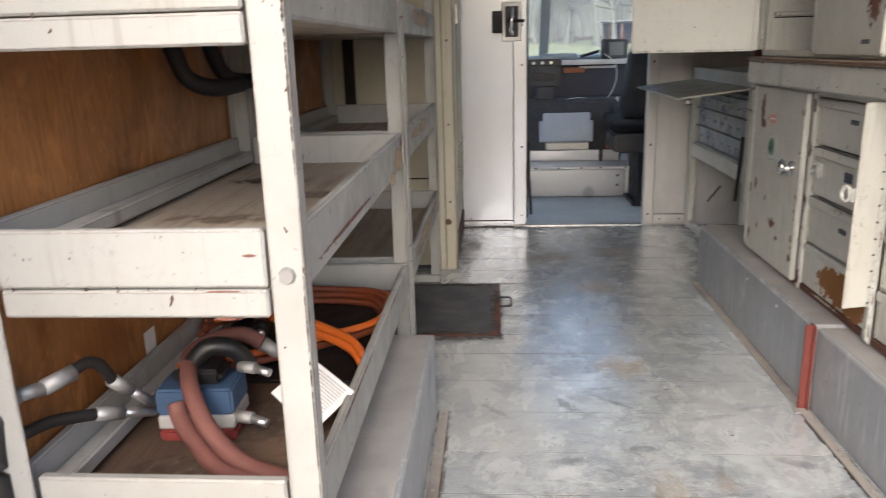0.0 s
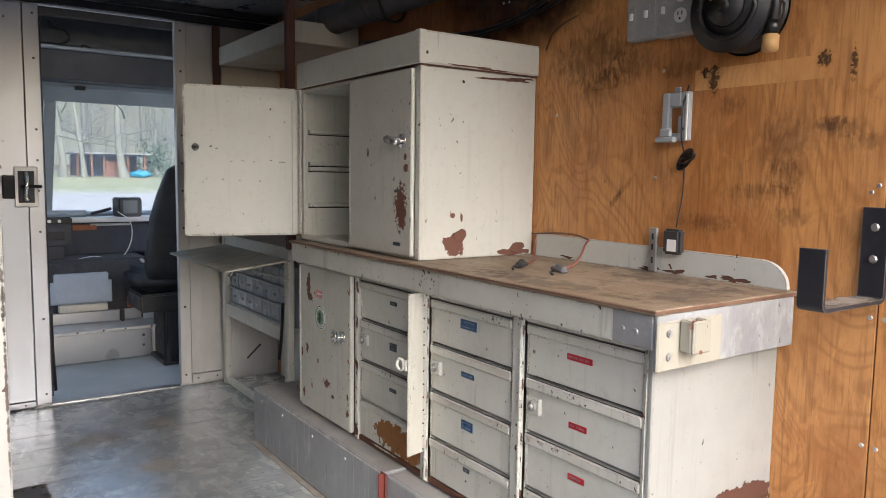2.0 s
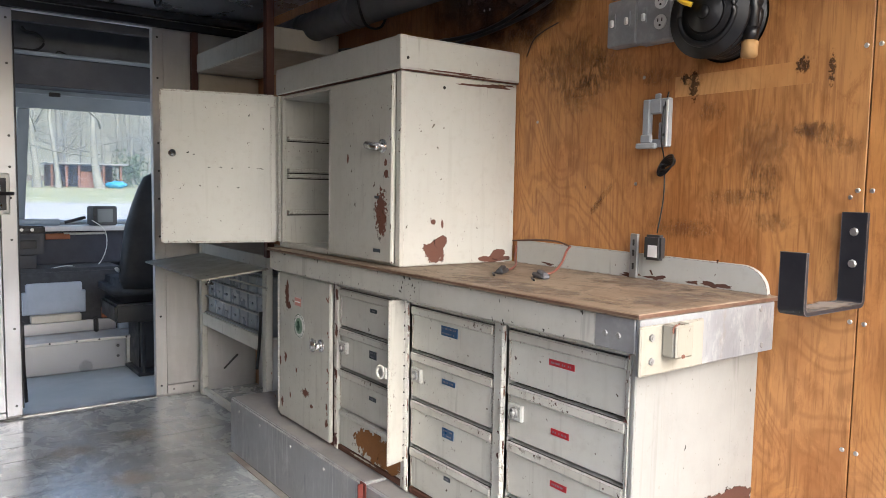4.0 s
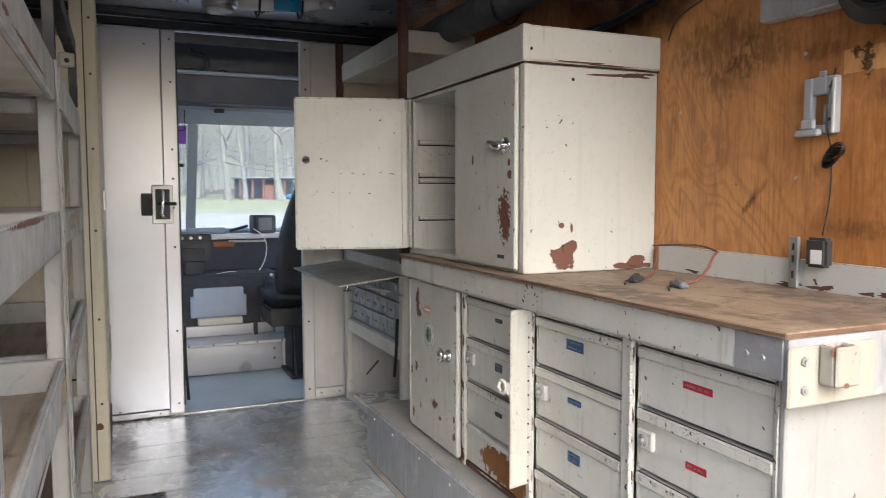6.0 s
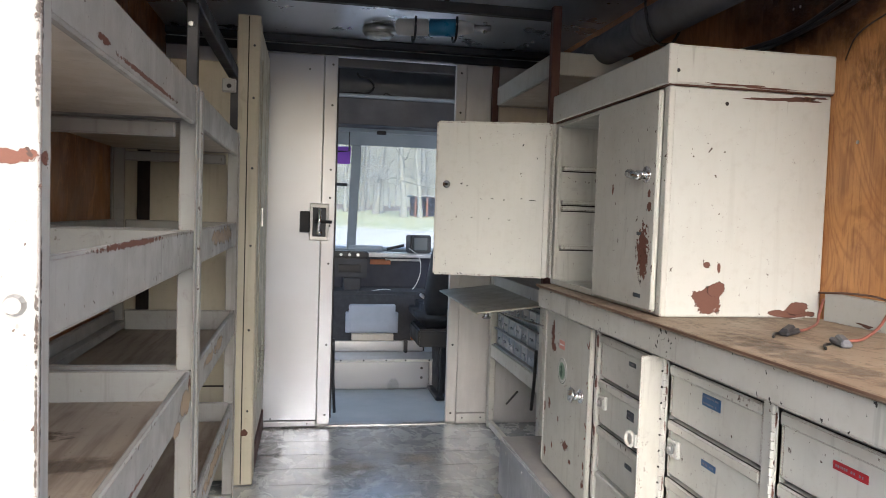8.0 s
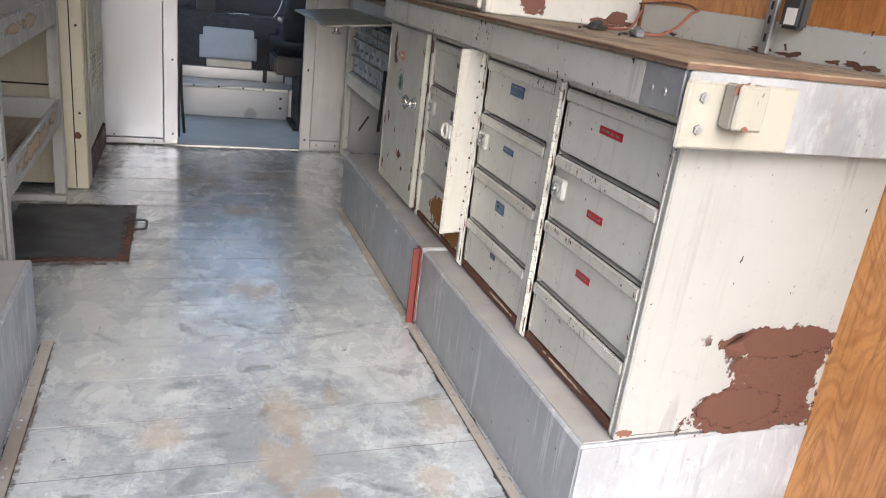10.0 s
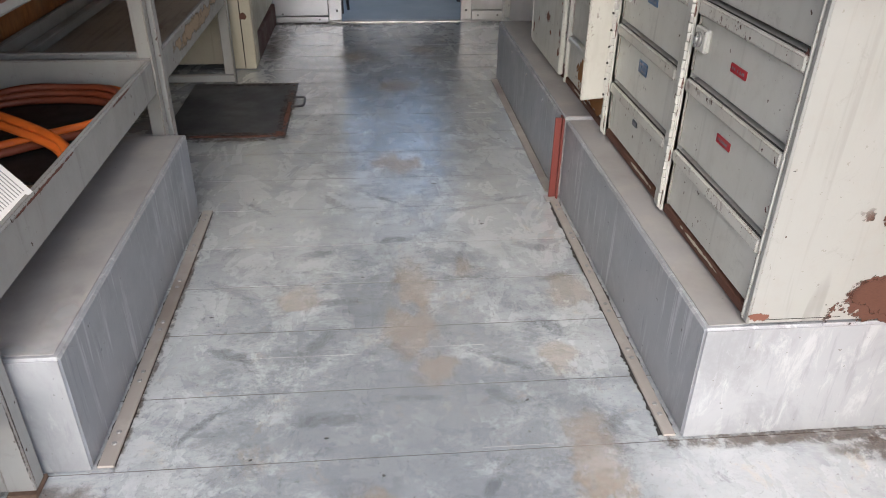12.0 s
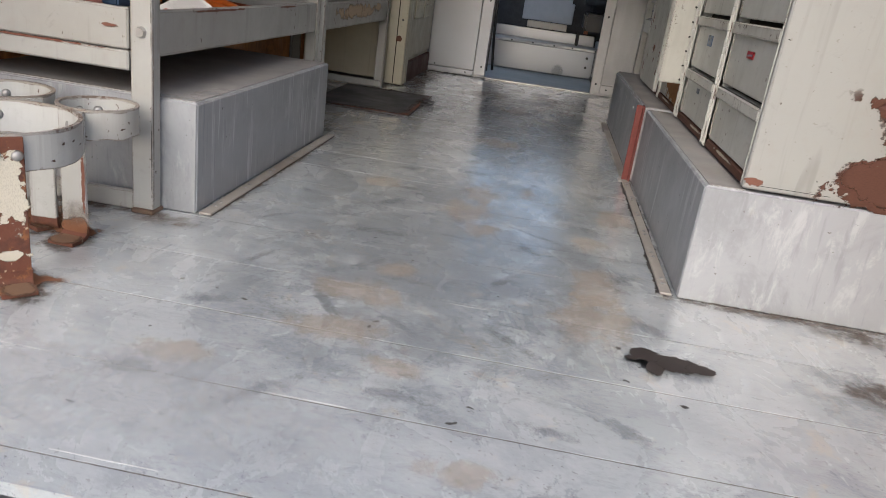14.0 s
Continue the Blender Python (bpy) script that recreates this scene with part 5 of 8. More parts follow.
def door_cabinet():
    k = carcass("door_cabinet", 2.258, 2.690, "cream steel cupboard with a dented hinged door and round green sticker", "drawer cabinets")
    d = part("door", box(XC - 0.014, XC + 0.003, 2.272, 2.672, 0.242, 0.779, 0.004), CABINET, k, "grey-cream steel door with rust scars")
    piano_hinge(d, XC - 0.010, 2.679, 0.25, 0.775)
    part("handle", rod((XC - 0.014, 2.328, 0.562), (XC - 0.040, 2.328, 0.562), 0.011, 14), CHROME, d, "chrome twist handle", True)
    part("handle", box(XC - 0.055, XC - 0.038, 2.316, 2.340, 0.545, 0.590, 0.006), CHROME, d, "", True)
    part("rose", rod((XC - 0.014, 2.328, 0.562), (XC - 0.019, 2.328, 0.562), 0.021, 18), CHROME, d, "", True)
    st = part("sticker", rod((XC - 0.0142, 2.50, 0.602), (XC - 0.0148, 2.50, 0.602), 0.043, 28), PAPER, d, "round green and white sticker")
    for rad, m2 in ((0.0415, GREENINK), (0.0385, PAPER), (0.029, PALEGREEN)):
        lift = 0.0149 + (0.0415 - rad) * 0.08
        part("ring", rod((XC - lift, 2.50, 0.602), (XC - lift - 0.0002, 2.50, 0.602), rad, 28), m2, st)
    e = box(XC - 0.0172, XC - 0.0167, 2.495, 2.505, 0.584, 0.620)
    for z, w in ((0.590, 0.008), (0.600, 0.015), (0.611, 0.010)):
        patch((XC - 0.0167, 2.50, z), -Y, Z, w, 0.006, int(z * 1000), n=18, jag=0.5, bm=e)
    part("emblem", e, GREENINK, st)
    t = bmesh.new()
    for n2 in range(26):
        a = 6.283 * n2 / 26
        patch((XC - 0.0153, 2.50 + 0.0338 * math.cos(a), 0.602 + 0.0338 * math.sin(a)), -Y, Z, 0.0022, 0.0022, n2, n=8, jag=0.4, bm=t)
    part("sticker_text", t, GREENINK, st)
    tag = part("tag", box(XC - 0.0150, XC - 0.0143, 2.485, 2.535, 0.672, 0.700), PINKTAG, d, "faded red tag")
    part("tag_text", box(XC - 0.0156, XC - 0.0151, 2.490, 2.530, 0.684, 0.688), PAPER, tag)
    for n2, (y, z, ru, rv) in enumerate(((2.60, 0.70, 0.025, 0.08), (2.585, 0.665, 0.030, 0.020), (2.45, 0.372, 0.045, 0.022), (2.29, 0.305, 0.016, 0.02), (2.29, 0.36, 0.010, 0.016), (2.64, 0.30, 0.014, 0.03))):
        film("rust_patch", (XC - 0.0145 - 0.0002 * n2, y, z), -Y, Z, ru, rv, CHIPFILM, d, "rust scar")
    for n2, (y, z, ru, rv, mt) in enumerate(((2.61, 0.47, 0.016, 0.030, CHIPFILM), (2.655, 0.45, 0.010, 0.030, CHIPFILM), (2.52, 0.44, 0.010, 0.016, CHIPFILM), (2.40, 0.335, 0.018, 0.010, CHIPFILM), (2.57, 0.34, 0.008, 0.020, CHIPFILM))):
        film("rust_spot", (XC - 0.0158 - 0.0001 * n2, y, z), -Y, Z, ru, rv, mt, d, "small rust scar")
    c = bmesh.new()
    chips_along(c, (XC - 0.0145, 2.28, 0.25), (XC - 0.0145, 2.28, 0.77), -Y, Z, 750, 20, 0.007, 0.006)
    chips_along(c, (XC - 0.0145, 2.30, 0.5), (XC - 0.0145, 2.64, 0.5), -Y, Z, 751, 14, 0.006, 0.22)
    part("paint_wear", c, PRIMER, d)


drawer_cabinets()
door_cabinet()


def worktop():
    w = thing("worktop", (XR, 1.01, 0.78), "worn brown plywood worktop with chipped cream front edge", "worktop")
    part("board", box(0.968, XR - 0.001, 0.990, 2.692, 0.857, ZW, 0.002), TOPWOOD, w, "scuffed plywood board")
    part("edge", box(0.9668, 0.9675, 0.991, 2.69, 0.8615, ZW - 0.002), TOPEDGE, w)
    part("edge", box(0.968, XR - 0.002, 0.9888, 0.9895, 0.8595, ZW - 0.002), TOPEDGE, w)
    part("front_edge", box(0.978, 0.992, 1.103, 2.692, 0.790, 0.8565, 0.003), CABINET, w, "chipped cream front edge")
    part("soffit", box(0.993, XC + 0.003, 1.012, 2.690, 0.784, 0.789), CABINET, w)
    part("corner_sheet", box(0.9765, 0.992, 1.003, 1.1025, 0.790, 0.8565, 0.002), GALVBOX, w, "bare galvanised corner sheet")
    for y, z in ((1.076, 0.820), (1.043, 0.819)):
        part("screw", bolt((0.9765, y, z), -X, 0.007, 0.002), DULLZINC, w)
    part("end_strip", box(0.978, XR - 0.012, 0.992, 1.002, 0.748, 0.8565, 0.002), PALEGALV, w, "bright aluminium end strip")
    for x, z in ((1.382, 0.845), (1.391, 0.764)):
        part("screw", bolt((x, 0.992, z), -Y, 0.007, 0.002), DULLZINC, w)
    b = bmesh.new()
    ring = [(1.008, 0.868)] + [(1.078 - 0.068 * math.cos(a), 0.872 + 0.058 * math.sin(a)) for a in [math.pi / 16 * i for i in range(9)]] + [(1.84, 0.938), (1.84, 0.868)]
    lo = [b.verts.new((XR - 0.016, y, z + 0.0005)) for y, z in ring]
    hi = [b.verts.new((XR - 0.003, y, z + 0.0005)) for y, z in ring]
    b.faces.new(lo)
    b.faces.new(hi[::-1])
    for i in range(len(ring)):
        j = (i + 1) % len(ring)
        b.faces.new((lo[i], lo[j], hi[j], hi[i]))
    part("splash_board", b, CREAM, w, "low cream splash board with a rounded end")
    c = bmesh.new()
    chips_along(c, (0.9778, 1.12, 0.852), (0.9778, 2.68, 0.852), -Y, Z, 760, 40, 0.005, 0.003)
    chips_along(c, (0.9778, 1.12, 0.795), (0.9778, 2.68, 0.795), -Y, Z, 761, 20, 0.004, 0.003)
    chips_along(c, (0.9778, 1.75, 0.82), (0.9778, 1.83, 0.82), -Y, Z, 762, 18, 0.004, 0.02)
    chips_along(c, (0.9778, 1.12, 0.82), (0.9778, 2.68, 0.82), -Y, Z, 763, 22, 0.003, 0.03)
    part("paint_wear", c, BLACKMARK, w)
    for n2, (x, y, ru, rv) in enumerate(((1.20, 1.08, 0.24, 0.09), (1.04, 1.40, 0.08, 0.36), (1.34, 1.28, 0.10, 0.20))):
        film("grime", (x, y, ZW + 0.0006 + 0.0002 * n2), X, Y, ru, rv, GRIME, w, "brown grime on the board")
    c = bmesh.new()
    for y, ru, rv, s in ((1.395, 0.03, 0.005, 1), (1.31, 0.025, 0.006, 2), (1.20, 0.012, 0.005, 3), (1.14, 0.030, 0.007, 4), (1.7, 0.02, 0.004, 5)):
        patch((XR - 0.016, y, 0.876), -Y, Z, ru, rv, 770 + s, jag=0.6, bm=c)
    chips_along(c, (XR - 0.0162, 1.1, 0.91), (XR - 0.0162, 1.8, 0.91), -Y, Z, 771, 14, 0.005, 0.025)
    part("rust_patch", c, RUST, w)


worktop()


def stake_bracket():
    k = thing("stake_pocket", (1.07, 0.99, 0.75), "yellowed cream steel plate with an open-topped pocket on the cabinet end", "bracket")
    part("plate", box(0.970, 1.166, 0.984, 0.9915, 0.750, 0.845, 0.003), BRACKETCREAM, k)
    t, x0, x1, yf, z0, z1 = 0.007, 1.031, 1.083, 0.950, 0.784, 0.847
    part("pocket", box(x0, x1, yf, yf + t, z0, z1, 0.0034), BRACKETCREAM, k, "cream pocket front")
    part("pocket_side", box(x0, x0 + t, yf + t, 0.984, z0, z1, 0.0034), BRACKETCREAM, k)
    part("pocket_side", box(x1 - t, x1, yf + t, 0.984, z0, z1, 0.0034), BRACKETCREAM, k)
    part("pocket_bottom", box(x0 + t, x1 - t, yf + t, 0.984, z0, z0 + 0.004), RUST, k, "rusty pocket bottom")
    film("rim_rust", ((x0 + x1) / 2 - 0.01, yf + t + 0.0004, z1 - 0.010), -X, Z, 0.028, 0.018, CHIPFILM, k, "rust inside the rim")
    film("rim_rust", (x0 + 0.02, yf - 0.0005, z0 + 0.003), X, Z, 0.010, 0.006, CHIPFILM, k)
    for x, y, z in ((1.000, 0.984, 0.823), (1.001, 0.984, 0.778), (1.096, 0.984, 0.806)):
        b = part("bolt", rod((x, y, z), (x, y - 0.004, z), 0.0075, 6), DULLZINC, k)
        part("bolt_end", rod((x, y - 0.004, z), (x, y - 0.006, z), 0.0038, 8), DULLZINC, b)


stake_bracket()


def upper_cabinet():
    y0, y1, ym, z0, z1 = 1.875, 2.692, 2.275, ZW + 0.001, 1.421
    k = thing("wall_cupboard", (XR, y0, z0), "cream steel two-door cupboard with one door swung open, on the worktop", "cupboard")
    end = part("end_panel", box(XC + 0.001, XR - 0.002, y0, y0 + 0.012, z0, z1, 0.003), CREAM, k, "cream end panel with peeled primer patches")
    part("far_panel", box(XC + 0.001, XR - 0.002, y1 - 0.012, y1, z0, z1, 0.002), CABINET, k)
    part("back", box(XR - 0.014, XR - 0.002, y0 + 0.013, y1 - 0.013, z0, z1), CABINET, k)
    part("bottom", box(XC + 0.001, XR - 0.015, y0 + 0.013, y1 - 0.013, z0, z0 + 0.012, 0.002), CABINET, k)
    part("top", box(XC + 0.001, XR - 0.015, y0 + 0.013, y1 - 0.013, z1 - 0.012, z1, 0.002), CABINET, k)
    part("divider", box(XC + 0.001, XR - 0.015, ym - 0.006, ym + 0.006, z0 + 0.013, z1 - 0.013), CABINET, k)
    part("stile", box(XC - 0.004, XC + 0.012, y0 - 0.002, y0 + 0.022, z0 + 0.001, z1, 0.002), CABINET, k)
    part("stile", box(XC - 0.002, XC + 0.012, y1 - 0.024, y1 + 0.001, z0 + 0.001, z1, 0.002), CABINET, k)
    part("sill", box(XC - 0.002, XC + 0.012, ym + 0.008, y1 - 0.026, z0 + 0.001, z0 + 0.020, 0.002), CABINET, k)
    for z in (0.99, 1.125, 1.145, 1.262):
        r = part("shelf_runner", box(XC + 0.020, XR - 0.02, y1 - 0.030, y1 - 0.0125, z, z + 0.014, 0.002), LIPPAINT, k)
        # Black strip painted as the shadow below this runner.
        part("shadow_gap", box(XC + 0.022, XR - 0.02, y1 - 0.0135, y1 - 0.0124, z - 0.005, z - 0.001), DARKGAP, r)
    cap = part("cap", box(1.006, XR - 0.002, 1.862, 2.700, 1.424, 1.516, 0.004), CREAM, k, "cream boxed cap with rusty seam")
    part("cap_corner", box(1.0045, 1.028, 1.8605, 1.884, 1.4235, 1.5165, 0.002), CREAM, cap)
    part("seam", box(1.010, XR - 0.004, 1.866, 2.69, 1.4208, 1.4242), RUST, cap)
    c = patch((1.33, 1.875, 1.405), X, Z, 0.075, 0.006, 121, jag=0.6)
    patch((1.21, 1.862, 1.428), X, Z, 0.10, 0.003, 122, jag=0.7, bm=c)
    patch((1.395, 1.875, 1.412), X, Z, 0.03, 0.004, 123, jag=0.6, bm=c)
    part("rust_patch", c, RUST, end)
    part("bolt_hole", bolt((1.030, 1.862, 1.455), -Y, 0.005, 0.002), BLACKMARK, cap)
    for n2, (x, z, ru, rv) in enumerate(((1.135, 0.908, 0.072, 0.046), (1.165, 0.935, 0.035, 0.03), (1.36, 0.880, 0.12, 0.014), (1.385, 0.893, 0.05, 0.022), (1.132, 0.997, 0.016, 0.012), (1.166, 0.990, 0.007, 0.022))):
        film("bare_patch", (x, y0 - 0.0004 - 0.0002 * n2, z), X, Z, ru, rv, PRIMERFILM, end, "peeled patch of red primer")
    part("bolt_hole", bolt((1.167, y0, 1.386), -Y, 0.005, 0.001), BLACKMARK, end)
    s = bmesh.new()
    chips_along(s, (1.08, y0 - 0.0003, 1.24), (1.17, y0 - 0.0003, 1.24), X, Z, 780, 9, 0.004, 0.05)
    chips_along(s, (1.05, y0 - 0.0003, 1.1), (1.40, y0 - 0.0003, 1.1), X, Z, 781, 8, 0.003, 0.22)
    part("paint_wear", s, OLDCHIP, end)
    # closed door
    d = part("door", box(XC - 0.016, XC - 0.001, y0 + 0.024, ym - 0.004, z0 + 0.008, z1 - 0.006, 0.004), CABINET, k, "closed steel door with rust scars")
    piano_hinge(d, XC - 0.010, ym + 0.002, z0 + 0.02, z1 - 0.02)
    part("rose", rod((XC - 0.016, 1.945, 1.212), (XC - 0.021, 1.945, 1.212), 0.021, 18), CHROME, d, "", True)
    part("handle", rod((XC - 0.018, 1.945, 1.212), (XC - 0.045, 1.945, 1.212), 0.010, 12), CHROME, d, "chrome T-handle", True)
    part("handle", rod((XC - 0.047, 1.925, 1.206), (XC - 0.047, 1.985, 1.216), 0.009, 10, 0.012), CHROME, d, "", True)
    for n2, (y, z, ru, rv) in enumerate(((1.955, 1.025, 0.050, 0.10), (1.945, 0.985, 0.030, 0.05), (1.925, 1.132, 0.022, 0.018), (1.93, 1.165, 0.012, 0.014), (2.15, 1.18, 0.010, 0.020))):
        film("rust_patch", (XC - 0.0165 - 0.0002 * n2, y, z), -Y, Z, ru, rv, CHIPFILM, d, "rust scar")
    c = bmesh.new()
    chips_along(c, (XC - 0.0165, 1.905, 0.89), (XC - 0.0165, 1.905, 1.41), -Y, Z, 782, 18, 0.006, 0.006)
    chips_along(c, (XC - 0.0165, 1.91, 1.15), (XC - 0.0165, 2.25, 1.15), -Y, Z, 783, 9, 0.004, 0.24)
    chips_along(c, (XC - 0.0045, 1.88, 0.88), (XC - 0.0045, 1.88, 1.41), -Y, Z, 784, 16, 0.005, 0.006)
    part("paint_wear", c, OLDCHIP, d)
    part("tag", box(XC - 0.0172, XC - 0.0165, 1.955, 1.995, 0.905, 0.915), BLACKTAPE, d)
    part("tag", box(XC - 0.0172, XC - 0.0165, 1.965, 1.990, 1.062, 1.070), BLACKTAPE, d)
    # open door, swung right round past its hinge
    hinge, free = Vector((1.006, 2.690, 0)), Vector((0.620, 2.800, 0))
    yaw = math.degrees(math.atan2(free.y - hinge.y, free.x - hinge.x))
    m = pose(hinge.x, hinge.y, 0, 0, 0, yaw)
    od = part("door", box(0.006, 0.402, -0.008, 0.008, 0.886, 1.424, 0.005, m=m), CREAM, k, "open cream steel door")
    part("door_flange", box(0.004, 0.024, -0.0095, 0.011, 0.888, 1.380, 0.002, m=m), CREAM, od)
    part("hinge_leaf", box(0.999, 1.0165, 2.692, 2.698, 0.890, 1.420, 0.001), HINGEPAINT, od)
    piano_hinge(od, 1.006, 2.668, 0.89, 1.42)
    lk = m @ Vector((0.362, 0.008, 1.203))
    nrm = (m.to_3x3() @ Vector((0, 1, 0))).normalized()
    part("lock", rod(lk, lk + nrm * 0.005, 0.013, 14), CHROME, od, "small round lock", True)
    part("lock", rod(lk + nrm * 0.005, lk + nrm * 0.007, 0.005, 10), BLACKMARK, od)
    uu = (m.to_3x3() @ Vector((-1, 0, 0))).normalized()
    c = bmesh.new()
    for (f, z, ru, rv) in ((0.06, 1.155, 0.016, 0.003), (0.10, 1.160, 0.008, 0.002), (0.24, 1.155, 0.006, 0.002), (0.20, 1.157, 0.010, 0.002), (0.16, 1.154, 0.005, 0.003),
                           (0.10, 1.345, 0.004, 0.007), (0.27, 1.09, 0.004, 0.004), (0.14, 1.085, 0.010, 0.002), (0.21, 1.087, 0.006, 0.002), (0.29, 1.20, 0.006, 0.003),
                           (0.31, 1.207, 0.008, 0.004), (0.05, 1.30, 0.003, 0.005), (0.20, 0.965, 0.003, 0.003)):
        patch(m @ Vector((f, 0.008, z)), uu, Z, ru * 0.6, rv * 0.6, int(f * 1000 + z * 10), n=14, jag=0.6, bm=c)
    chips_along(c, m @ Vector((0.01, 0.0085, 0.892)), m @ Vector((0.395, 0.0085, 0.892)), uu, Z, 790, 12, 0.003, 0.002)
    part("paint_wear", c, BLACKMARK, od)


upper_cabinet()


def floor_films():
    floor = bpy.data.objects["floor"]
    k = 0
    for x, y, ru, rv, m in (
        (0.50, 1.12, 0.46, 0.72, SCUFF), (0.52, 2.75, 0.40, 1.05, SCUFF),
        (0.53, 1.53, 0.06, 0.13, WEARTAN), (0.52, 1.37, 0.07, 0.12, WEARTAN), (0.56, 1.24, 0.06, 0.07, WEARTAN), (0.80, 1.25, 0.05, 0.06, WEARTAN), (0.87, 1.48, 0.06, 0.09, WEARTAN),
        (0.65, 1.59, 0.035, 0.05, WEARTAN), (0.80, 1.00, 0.06, 0.13, WEARTAN), (0.79, 0.85, 0.08, 0.13, WEARTAN), (0.28, 1.49, 0.06, 0.06, WEARTAN), (0.40, 0.66, 0.10, 0.06, WEARTAN),
        (0.50, 0.57, 0.06, 0.035, WEARTAN), (0.22, 0.51, 0.07, 0.035, WEARTAN), (0.62, 0.37, 0.06, 0.03, WEARTAN), (0.40, 0.80, 0.10, 0.06, WEARTAN),
        (0.52, 2.20, 0.09, 0.09, WEARTAN), (0.55, 2.95, 0.10, 0.10, WEARTAN), (0.40, 3.35, 0.12, 0.10, WEARTAN), (0.70, 3.45, 0.10, 0.08, WEARTAN), (0.43, 0.92, 0.05, 0.05, WEARTAN),
        (1.20, 0.74, 0.12, 0.11, SCUFF), (1.25, 0.76, 0.10, 0.05, DIRT), (0.20, 0.40, 0.3, 0.12, PALESCUFF),
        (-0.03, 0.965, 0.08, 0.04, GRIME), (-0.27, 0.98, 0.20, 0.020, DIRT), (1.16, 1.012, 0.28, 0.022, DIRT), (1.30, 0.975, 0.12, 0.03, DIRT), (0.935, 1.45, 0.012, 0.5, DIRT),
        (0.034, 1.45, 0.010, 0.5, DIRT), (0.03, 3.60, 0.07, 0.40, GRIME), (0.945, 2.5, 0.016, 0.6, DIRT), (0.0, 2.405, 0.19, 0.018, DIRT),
        (-0.08, 0.62, 0.07, 0.05, RUSTFILM), (-0.13, 0.83, 0.06, 0.04, RUSTFILM), (0.5, 3.94, 0.5, 0.035, GRIME), (0.06, 3.94, 0.2, 0.035, GRIME),
    ):
        k += 1
        film("floor_stain", (x, y, 0.0012 + 0.00009 * k), X, Y, ru * 1.15, rv * 1.15, m, floor)
    rng = random.Random(31)
    for n in range(40):
        a = rng.choice((0.06, 0.12, -0.65, -0.75, 1.0, 1.25)) + rng.uniform(-0.25, 0.25)
        u = Vector((math.cos(a), math.sin(a), 0))
        x, y = 0.16 + 0.17 * (n % 5) + rng.uniform(-0.05, 0.05), 0.50 + 0.20 * (n // 5) + rng.uniform(-0.06, 0.06)
        film("scuff_stroke", (x, y, 0.00095 + 0.000008 * n), u, Vector((-u.y, u.x, 0)), rng.uniform(0.05, 0.11), rng.uniform(0.010, 0.024), STROKE, floor)
    for x, y, ru, rv in ((0.908, 0.733, 0.074, 0.040), (0.866, 0.748, 0.038, 0.032), (0.948, 0.728, 0.036, 0.024), (0.876, 0.705, 0.020, 0.034), (0.843, 0.728, 0.016, 0.010)):
        k += 1
        film("tar_spot", (x, y, 0.0012 + 0.00012 * k), X, Y, ru, rv, TARFILM, floor, "dried black tar spot")


def wall_films():
    w = bpy.data.objects["wall_right"]
    k = 0
    part("pale_strip", box(XR - 0.0006, XR - 0.0001, 0.938, 1.288, 1.330, 1.380), PLYSTRIP, w, "paler strip where a board was taken off")
    for y, z in ((1.40, 1.115), (1.385, 1.39), (0.85, 1.09), (1.78, 1.30)):
        part("screw", bolt((XR, y, z), -X, 0.005, 0.002), ZINC, w)
    # Smudges and drips; the two largest films paint shade near the ceiling.
    for y, z, ru, rv, m in (
        (1.65, 1.46, 0.20, 0.10, SMUDGE), (1.50, 1.42, 0.14, 0.06, SMUDGE), (1.34, 1.39, 0.08, 0.03, SMUDGE), (1.61, 1.36, 0.12, 0.06, SMUDGE), (1.10, 1.085, 0.12, 0.025, SMUDGE),
        (1.04, 1.12, 0.06, 0.04, SMUDGE), (0.92, 1.225, 0.07, 0.03, SMUDGE), (0.87, 1.195, 0.06, 0.025, SMUDGE), (0.94, 1.235, 0.05, 0.02, SMUDGE), (1.18, 1.29, 0.05, 0.03, SMUDGE),
        (1.25, 1.005, 0.12, 0.03, SMUDGE), (2.02, 1.78, 0.50, 0.36, CEILSHADE), (1.86, 1.70, 0.32, 0.20, CEILSHADE), (1.02, 1.03, 0.06, 0.03, SMUDGE), (1.05, 1.20, 0.08, 0.10, SMUDGE),
        (0.901, 1.356, 0.010, 0.050, PAINTDRIP), (0.964, 1.372, 0.022, 0.024, PAINTDRIP), (1.232, 1.355, 0.020, 0.050, PAINTDRIP), (1.258, 1.372, 0.016, 0.018, PAINTDRIP),
    ):
        k += 1
        film("wall_stain", (XR - 0.0005 - 0.0001 * k, y, z), -Y, Z, ru, rv, m, w)
    for y, z, ru, rv in ((1.505, 1.085, 0.075, 0.012), (1.535, 1.050, 0.040, 0.012)):
        k += 1
        film("wall_stain", (XR - 0.0005 - 0.0001 * k, y, z), Vector((0, -0.7, 0.72)), Vector((0, 0.72, 0.7)), ru, rv, SMUDGE, w)


